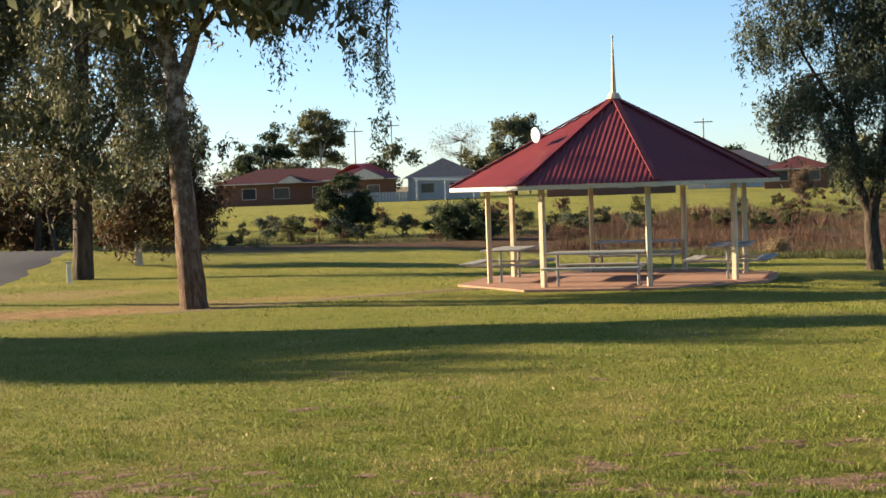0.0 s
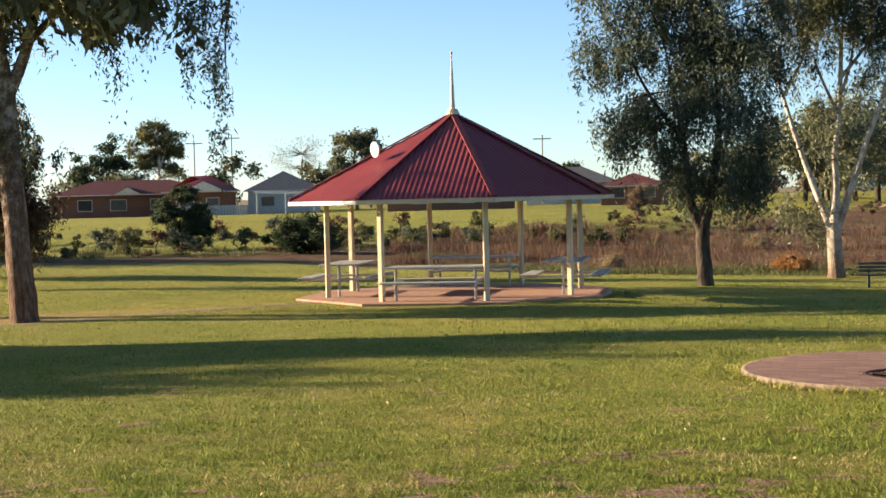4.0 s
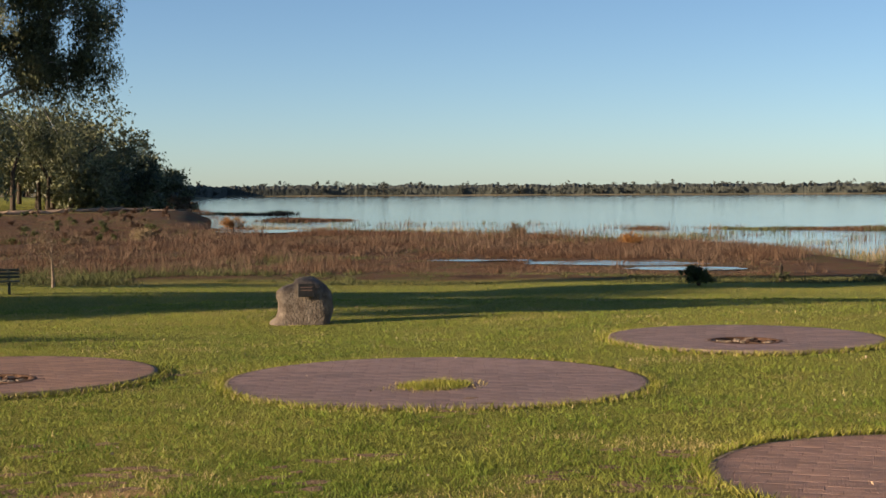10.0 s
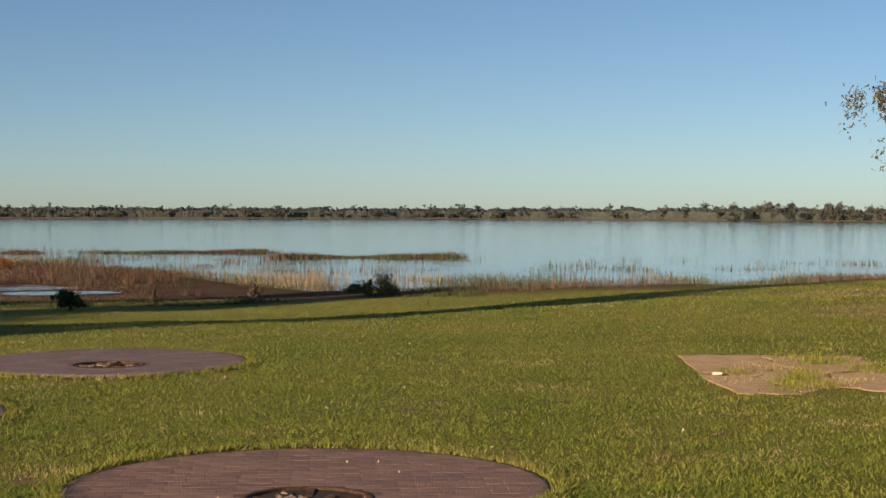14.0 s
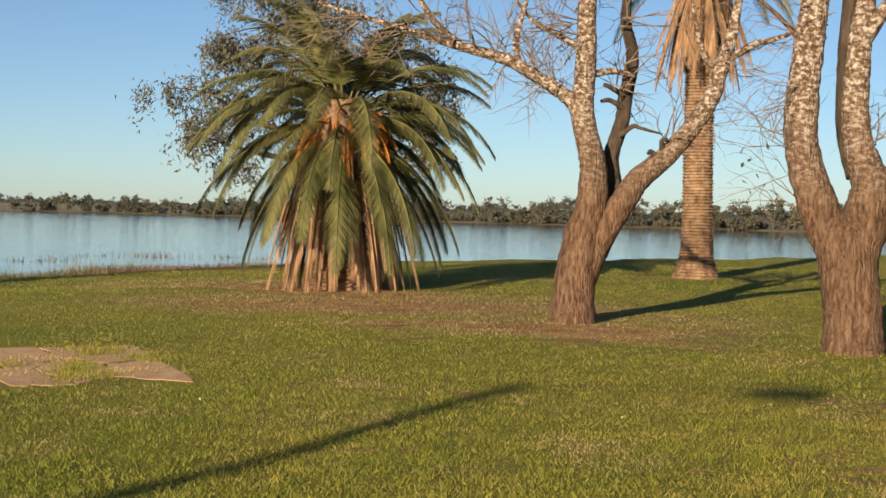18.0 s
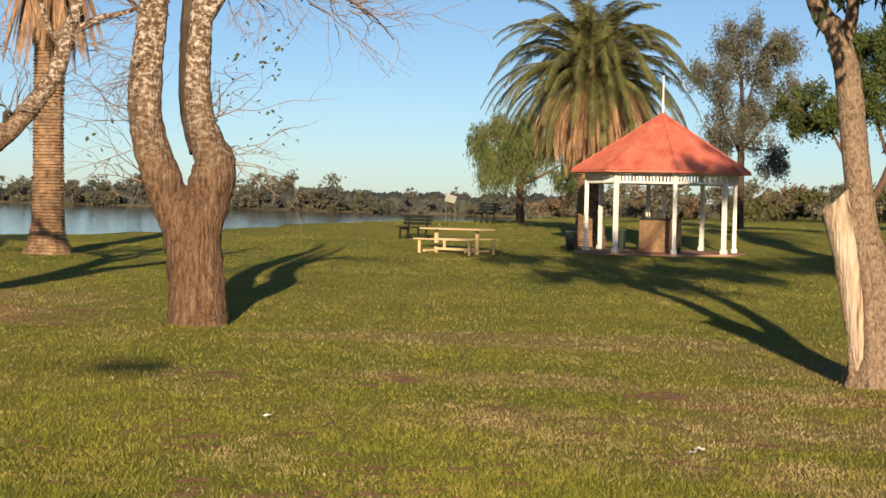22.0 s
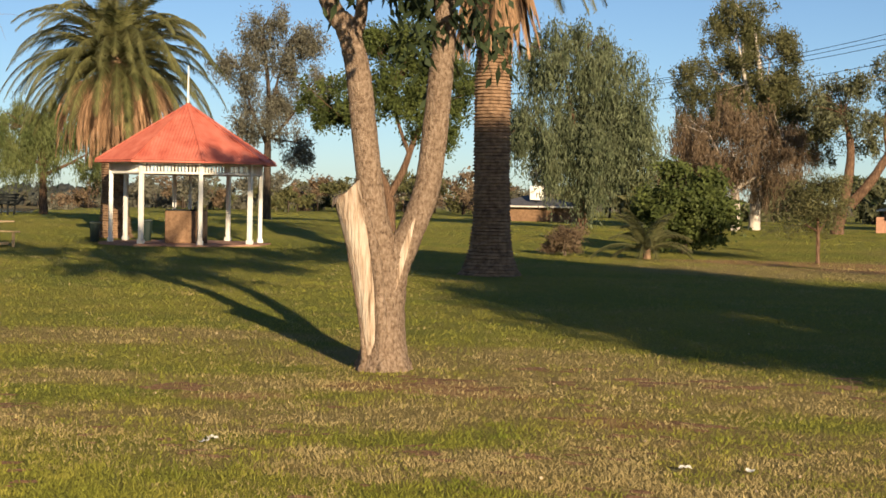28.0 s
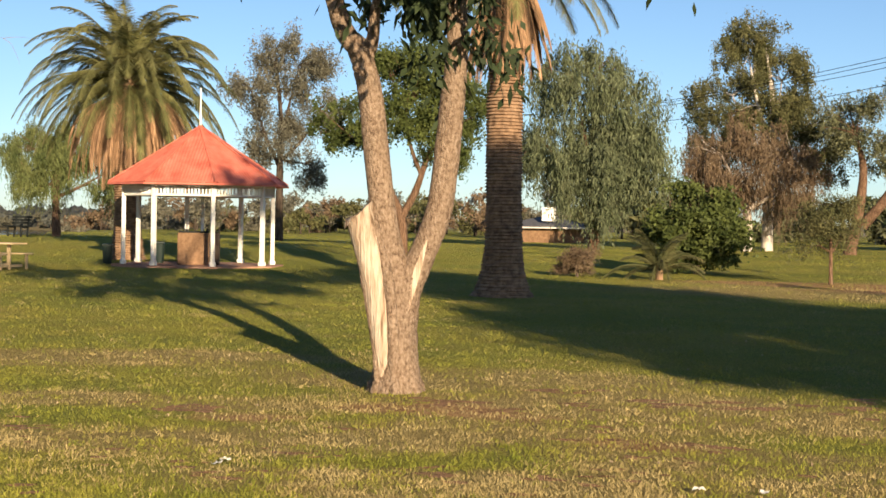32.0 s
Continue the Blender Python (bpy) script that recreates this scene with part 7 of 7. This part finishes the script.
def lawn_grass():
    rng = np.random.default_rng(7)
    n = 205000
    b = np.radians(rng.uniform(-19, 155, n))
    d = 8.2 * (46 / 8.2) ** (rng.random(n) ** 1.75)
    x, y = np.sin(b) * d, np.cos(b) * d
    ok = np.ones(n, bool)
    for cx, cy, cr in ((6.14, 14.62, 1.58), (9.3, 11.72, 1.97), (14.5, 12.5, 1.62), (8.98, 5.86, 1.61)):
        ok &= np.hypot(x - cx, y - cy) > cr + rng.normal(size=n) * .035
    ok &= ~inside(x, y, SLAB)
    ok &= ~((y > 28) & (x < -10.7 - (y - 37.5) * .129))
    r_ = np.hypot(x, y)
    ok &= (r_ < np.interp(np.degrees(b), [-20, 0, 12, 24, 47, 60, 75, 82, 90, 120, 155], [58, 55, 46, 44, 46, 48, 45, 43, 46, 58, 58]))
    ok &= np.hypot(x - 3.9, y - 33.17) > 3.5
    ok &= ~((np.degrees(b) < -9) & (r_ > 46))
    x, y, b = x[ok], y[ok], b[ok]
    n = len(x)
    bare = np.zeros(n)
    for px_, py_, l, w, a in BARE:
        near = np.flatnonzero((np.abs(x - px_) < l * 1.4) & (np.abs(y - py_) < l * 1.4))
        u = (x[near] - px_) * math.cos(a) - (y[near] - py_) * math.sin(a)
        v = (x[near] - px_) * math.sin(a) + (y[near] - py_) * math.cos(a)
        bare[near] = np.maximum(bare[near], 1.25 - np.hypot(u / l, v / w))
    field = lambda f, z: np.array([noise.noise(Vector((p * f, q * f, z))) for p, q in zip(x, y)])
    pat = field(.9, 3.0) + .5 * field(2.7, 9.0)
    br = field(1.7, 21.0) + .6 * field(5, 5.0)
    fine = field(8, 31.0)
    ds, so = spots(x, y, DRY), spots(x, y, SOIL)
    ds, so = ds * np.clip(.75 + 1.6 * br, 0, 1.3), so * np.clip(.75 + 1.6 * br, 0, 1.3)
    ok = rng.random(n) > np.clip(so * .6, 0, .45)
    ok &= rng.random(n) > np.clip(bare * 3, 0, .85)
    ok &= rng.random(n) > np.clip(-fine * 1.4, 0, .5)
    pat = pat - ds * 1.1 - so * 1.5 - np.where(np.degrees(b) > 100, .16, 0) * (br > .05)
    tall = np.clip(.85 + 1.1 * fine + .3 * br, .45, 1.6)
    x, y, pat, tall = x[ok], y[ok], pat[ok], tall[ok]
    z = heights(x, y)
    k = 5
    C = np.repeat(np.column_stack([x, y, z]), k, 0)
    m = len(C)
    R = np.repeat(np.hypot(x, y), k)
    C[:, :2] += rng.normal(size=(m, 2)) * (.016 + .003 * R)[:, None]
    h = (rng.uniform(.014, .04, m) * (1 + .5 * np.repeat(np.clip(pat, -.3, .8), k)) * np.repeat(tall, k))[:, None]
    dr = np.column_stack([rng.normal(size=(m, 2)) * .85, np.ones(m)]) * h
    a = rng.uniform(0, math.pi, m)
    s = np.column_stack([np.cos(a), np.sin(a), np.zeros(m)]) * .0032 * (1 + R[:, None] / 16)
    v = np.stack([C - s - (0, 0, .01), C + s - (0, 0, .01), C + dr], 1)
    dry = np.repeat(pat < rng.uniform(-1.0, -.1, len(pat)), k)
    lush_side = np.repeat(np.degrees(np.arctan2(x, y)) + rng.normal(size=len(x)) * 7 < 74, k)
    for sel, mt, lb in ((~dry & ~lush_side, M_grass, "short green mown grass blades"), (~dry & lush_side, M_grass_lush, "lush green mown grass blades"), (dry, M_grass_straw, "short dry straw-coloured grass blades")):
        w = v[sel].reshape(-1, 3)
        tagged(fast("lawn_grass", w, np.arange(len(w)).reshape(-1, 3), mt), lb, "grass", kind="stuff")


def far_grass():
    """Coarser tufts on the lawns further off."""
    rng = np.random.default_rng(27)
    n = 42000
    deg = np.where(rng.random(n) < .35, rng.uniform(-19, 14, n), rng.uniform(84, 156, n))
    b, d = np.radians(deg), 43 * (125 / 43) ** rng.random(n)
    x, y = np.sin(b) * d, np.cos(b) * d
    ok = (x > -10.7 - (y - 37.5) * .129) | (deg > 20)
    ok &= d < np.interp(deg, [-19, -5, 6, 14, 84, 92, 100, 106, 110, 113, 156], [60, 125, 125, 125, 44, 50, 56, 62, 80, 120, 125])
    ok &= ~((deg < 20) & (d > np.interp(deg, [-19, 0, 12], [58, 58, 46])) & (d < np.interp(deg, [-30, -5, 6, 14], [70, 90, 92, 100])))
    x, y = x[ok], y[ok]
    C = np.repeat(np.column_stack([x, y, heights(x, y) - .01]), 3, 0)
    m = len(C)
    C[:, :2] += rng.normal(size=(m, 2)) * .3
    r = np.hypot(C[:, 0], C[:, 1])[:, None]
    h = rng.uniform(.02, .05, m)[:, None]
    dr = np.column_stack([rng.normal(size=(m, 2)) * .7, np.ones(m)]) * h
    a = rng.uniform(0, math.pi, m)
    s = np.column_stack([np.cos(a), np.sin(a), np.zeros(m)]) * .0003 * r
    v = np.stack([C - s, C + s, C + dr], 1).reshape(-1, 3)
    tagged(fast("lawn_grass", v, np.arange(3 * m).reshape(-1, 3), M_grass), "short green grass on the lawns further off", "grass", kind="stuff")


def fringe():
    """Longer grass round the paved circles, some of it dry, and the tuft in the middle of one."""
    rng = np.random.default_rng(17)
    for mt, n, lb in ((M_grass, 2600, "longer grass round the paved circles"), (M_grass_straw, 1100, "dry grass round the paved circles")):
        P = []
        for cx, cy, cr in ((6.14, 14.62, 1.6), (9.3, 11.72, 2.0), (14.5, 12.5, 1.64), (8.98, 5.86, 1.63)):
            a = rng.uniform(0, 2 * math.pi, n)
            r = cr + np.abs(rng.normal(size=n)) * .06 - .02
            P.append(np.column_stack([cx + r * np.cos(a), cy + r * np.sin(a)]))
        a, r = rng.uniform(0, 2 * math.pi, n // 2), .27 * rng.random(n // 2) ** .5 * (1 if mt is M_grass else 1.5)
        P.append(np.column_stack([9.0 + 1.4 * r * np.cos(a), 11.36 + r * np.sin(a)]))
        for q in range(14):
            a0, r0 = rng.uniform(0, 6.28), 1.3 * rng.random() ** .5
            P.append(np.array((17.6 + 1.3 * r0 * math.cos(a0), 5.2 + .8 * r0 * math.sin(a0))) + rng.normal(size=(n // 14, 2)) * (.2, .12))
        P = np.concatenate(P)
        C = np.column_stack([P, heights(P[:, 0], P[:, 1]) - .005])
        m = len(C)
        h = rng.uniform(.035, .085, m)[:, None] * (1 if mt is M_grass else .7)
        d = np.column_stack([rng.normal(size=(m, 2)) * .6, np.ones(m)]) * h
        a = rng.uniform(0, math.pi, m)
        s = np.column_stack([np.cos(a), np.sin(a), np.zeros(m)]) * .006
        v = np.stack([C - s, C + s, C + d], 1).reshape(-1, 3)
        tagged(fast("edge_grass", v, np.arange(3 * m).reshape(-1, 3), mt), lb, "grass", kind="stuff")


def fallen_leaves():
    rng = np.random.default_rng(9)
    n = 480
    b = np.radians(rng.uniform(-19, 155, n))
    d = 8.5 + 22 * rng.random(n) ** 1.3
    C = np.column_stack([np.sin(b) * d, np.cos(b) * d, np.zeros(n)])
    C[:, 2] = heights(C[:, 0], C[:, 1]) + .03
    v, f = leaves(C, .032, .018, rng, 0)
    tagged(fast("fallen_leaves", v, f, M_litter), "scattered pale dry leaves on the lawn", "leaves", kind="stuff")


def litter():
    """Scraps of white paper on the grass."""
    R = random.Random(12)
    for x, y in ((10.2, -5.74), (10.05, -5.6), (7.6, -7.9), (7.3, -8.2), (12.4, -3.1)):
        t = thing("paper_scrap", (x, y, height(x, y)), R.uniform(0, 180), "crumpled scrap of white paper on the grass", "litter", "paper scraps")
        V, F = [], []
        for i in range(4):
            for j in range(4):
                V.append((.025 * i - .04 + R.uniform(-.006, .006), .02 * j - .03 + R.uniform(-.006, .006), .025 + R.uniform(0, .025)))
        for i in range(3):
            for j in range(3):
                F.append((4 * i + j, 4 * i + j + 1, 4 * i + j + 5, 4 * i + j + 4))
        tri_mesh("paper", V, F, M_white, t, smooth=False)


def bucket_post():
    t = thing("marker_post", at(-13.42, 41), 13, "short white square marker post at a tree's foot", "post")
    part("post", box(.12, .12, .55, pose(0, 0, .24), .01), M_white, t)
    part("cap", box(.16, .16, .05, pose(0, 0, .53), .01), M_galv, t)


def skyline_poles():
    for b, d, h in ((-3.1, 205, 9.5), (-1.75, 215, 10.5), (9.6, 190, 8.5), (7.4, 200, 9.0)):
        t = thing("power_pole", at(b, d), -b, "far timber power pole with a crossarm", "power pole", "poles behind the houses")
        part("pole", cyl(.09, .07, h, None, 8), M_pole, t)
        part("crossarm", box(2.2, .1, .12, pose(0, 0, h - .5), 0), M_pole, t)


litter()
bucket_post()
skyline_poles()
earth_scars()
lawn_grass()
far_grass()
fringe()
fallen_leaves()


# ---- roads and paths ----
strip("road", [(-11.4, 20), (-12.6, 30), (-13.9, 40), (-16.2, 58)], (6.2, 7.0), M_asphalt, "grey asphalt car park edge", "road")
strip("path", [at(-17, 28.5)[:2], at(-12.5, 28.6)[:2], at(-9, 29)[:2], at(-5, 30)[:2], at(-1.5, 31)[:2], at(1.8, 31.6)[:2]], .8, M_dirtpath, "worn dirt path across the lawn to the shelter", "path", lift=.004)
strip("street", [(2, -61), (16, -62.5), (30, -64), (41, -65.5)], 8, M_asphalt, "asphalt street beside the park", "road")


# ---- houses ----
def house(name, label, place, turn, w, d, h, roof_h, wall, roof, wins, eave=.5, gables=(), hip=.5):
    """Walls, hipped roof with eaves, windows with frames and panes, optional small gables."""
    t = thing(name, place, turn, label, "house")
    part("wall", box(w, d, h + .6, pose(0, 0, h / 2 - .3), .02), wall, t)
    V = [(-w / 2 - eave, -d / 2 - eave, h), (w / 2 + eave, -d / 2 - eave, h), (w / 2 + eave, d / 2 + eave, h), (-w / 2 - eave, d / 2 + eave, h), (-w / 2 + d * hip, 0, h + roof_h), (w / 2 - d * hip, 0, h + roof_h)]
    tri_mesh("roof", V, [(0, 1, 5, 4), (1, 2, 5), (2, 3, 4, 5), (3, 0, 4), (3, 2, 1, 0)], roof, t, smooth=False)
    part("gutter", beam((-w / 2 - eave, -d / 2 - eave - .05, h - .03), (w / 2 + eave, -d / 2 - eave - .05, h - .03), .1, .1), M_house_pale, t)
    for x, z, ww, hh in wins:
        g = part("window", box(ww + .14, .06, hh + .14, pose(x, -d / 2 - .02, z), .01), M_house_pale, t)
        part("pane", box(ww, .03, hh, pose(x, -d / 2 - .05, z), 0), M_glass, g)
    for gx, gw, gh, m in gables:
        V = [(gx - gw / 2, -d / 2 - eave - .3, h), (gx + gw / 2, -d / 2 - eave - .3, h), (gx, -d / 2 - eave - .3, h + gh)]
        tri_mesh("gable", V, [(0, 1, 2)], m, t, smooth=False)
        tri_mesh("gable_roof", [(gx - gw / 2 - .2, -d / 2 - eave - .4, h - .1), (gx, -d / 2 - eave - .4, h + gh + .06), (gx, .5, h + gh + .06), (gx - gw / 2 - .2, .5, h - .1), (gx + gw / 2 + .2, -d / 2 - eave - .4, h - .1), (gx + gw / 2 + .2, .5, h - .1)], [(0, 1, 2, 3), (1, 4, 5, 2)], roof, t, smooth=False)
    return t


W3 = [(-5, 1.3, 1.4, 1.1), (-1.5, 1.3, 1.6, 1.1), (2.5, 1.3, 1.2, 1.1), (5.5, 1.3, 1.4, 1.1)]
house("house", "long brick house with dark red tiled roof and gables", at(-5.3, 174), 4, 17, 9, 2.4, 1.6, M_house_brick, M_tile_dark, W3, .6, [(-.5, 3.0, .8, M_house_pale)])
house("house", "brick house with red steel roof and pale gable", at(-2.9, 168), 3, 7, 9, 2.5, 1.7, M_house_brick, M_roof_red, [(-1.5, 1.3, 1.4, 1.0), (1.2, 1.3, 1.2, 1.0)], .6, [(.3, 4.5, 1.1, M_house_pale)])
house("house", "pale house with dark grey roof behind a carport", at(.1, 178), 0, 8, 8, 2.5, 2.2, M_house_pale, M_tile_grey, [(-1.8, 1.3, 1.4, 1.0), (1.4, 1.3, 1.4, 1.0)])
house("house", "low orange brick house seen beyond the shelter", at(6.2, 150), -6, 12, 7, 2.2, 1.5, M_house_brick, M_tile_dark, [(-3, 1.2, 1.4, 1.0), (1.5, 1.2, 1.4, 1.0), (4, 1.2, 1, 1)])
house("house", "pale house with grey roof up the rise", at(10.6, 195), -10, 11, 8, 2.6, 2.0, M_house_pale, M_tile_grey, [(-3, 1.3, 1.4, 1.0), (1.5, 1.3, 1.4, 1.0), (4, 1.3, 1, 1)])
house("house", "white house with dark roof among trees", at(12.9, 168), -12, 7, 7, 2.0, 1.4, M_house_brick, M_tile_dark, [(-1.8, 1.3, 1.4, 1.0), (1.4, 1.3, 1.4, 1.0)])
house("house", "low dark-roofed park building", at(129.7, 104), -129, 6, 5, 1.0, .7, M_bbq, M_tile_grey, [])
house("house", "orange brick street house with pale roof", at(143.2, 105), -143, 4.0, 4.5, 1.2, .4, M_peach, M_house_pale, [(-1.2, .95, .9, .6), (.9, .95, .9, .6)])
house("house", "small white house behind street bushes", at(151, 110), -151, 8, 7, 2.4, 1.6, M_house_pale, M_tile_grey, [(-1.8, 1.3, 1.4, 1.0)])


def roof_sign():
    t = thing("sign_box", (*at(129.75, 102)[:2], at(129.75, 102)[2] + 1.35), -129.7, "white square box sign on the building's roof", "sign")
    part("panel", box(.9, .3, .9, pose(0, 0, .5), .03), M_white, t)
    part("leg", box(.08, .08, .3, pose(0, 0, 0), 0), M_black, t)


def garden_wall(b, d, w, h, label):
    t = thing("garden_wall", at(b, d), -b, label, "wall", kind="structure")
    part("wall", box(w, .25, h + .4, pose(0, 0, h / 2 - .2), .02), M_peach, t)
    for sx in (-w / 2, 0, w / 2):
        part("pier", box(.4, .4, h + .6, pose(sx, 0, h / 2 - .1), .02), M_peach, t)


def car(place, turn):
    t = thing("car", place, turn, "white parked hatchback under the trees", "car")
    bm = bmesh.new()
    prof = [(-2.0, .35), (-2.05, .75), (-1.9, .95), (-1.3, 1.0), (-.8, 1.42), (.9, 1.45), (1.6, 1.0), (2.0, .85), (2.05, .35)]
    a = [bm.verts.new((x, -.82 * (1 if z < 1.1 else .85), z)) for x, z in prof]
    c = [bm.verts.new((x, .82 * (1 if z < 1.1 else .85), z)) for x, z in prof]
    bm.faces.new(a)
    bm.faces.new(c[::-1])
    n = len(prof)
    for i in range(n):
        bm.faces.new((a[i], c[i], c[(i + 1) % n], a[(i + 1) % n]))
    bmesh.ops.recalc_face_normals(bm, faces=bm.faces)
    bmesh.ops.bevel(bm, geom=list(bm.edges), offset=.06, segments=2, affect="EDGES")
    part("body", bm, M_carpaint, t)
    for sy in (-.76, .76):
        part("side_window", box(1.9, .04, .34, pose(.1, sy, 1.2, 6 * (1 if sy > 0 else -1)), .03), M_glass, t)
        for sx in (-1.25, 1.25):
            w = part("wheel", cyl(.31, .31, .2, pose(sx, sy - .1 * (1 if sy > 0 else -1) + (.1 if sy < 0 else -.1) * 0, .31, 90), 18), M_tyre, t)
            part("rim", cyl(.18, .18, .22, pose(sx, sy - .0, .31, 90), 12), M_galv, w)
    return t


roof_sign()
garden_wall(143.4, 86, 4.4, .65, "low orange brick garden wall with piers")
car((*at(21.2, 250)[:2], at(21.2, 250)[2]), 25)


def carport():
    t = thing("carport", at(.15, 160), 0, "white flat-roofed carport on thin posts beside a house", "carport")
    part("roof", box(6.2, 4.0, .16, pose(0, 0, 2.2, 0, 2), .02), M_white, t)
    part("fascia", box(6.3, .06, .26, pose(0, -2.02, 2.14, 0, 2), .01), M_white, t)
    for sx in (-2.9, 0, 2.9):
        for sy in (-1.9, 1.9):
            part("post", box(.09, .09, 2.2, pose(sx, sy, 1.1), .01), M_white, t)


def fence(b0, b1, d, h, label):
    """Paling fence between two bearings."""
    (x0, y0, _), (x1, y1, _) = at(b0, d), at(b1, d)
    t = thing("paling_fence", (x0, y0, height(x0, y0)), math.degrees(math.atan2(y1 - y0, x1 - x0)), label, "fence", kind="structure")
    L = math.hypot(x1 - x0, y1 - y0)
    n = int(L / .3)
    for i in range(n):
        u = (i + .5) * L / n
        part("paling", box(.26, .03, h, pose(u, 0, h / 2 - .1 + .02 * math.sin(i * 2.3)), 0), M_galv, t)
    for z in (.3, h - .3):
        part("rail", box(L, .05, .08, pose(L / 2, .045, z), 0), M_pole, t)


carport()
fence(-4.6, -1.2, 158, 1.1, "weathered grey paling fence before the houses")
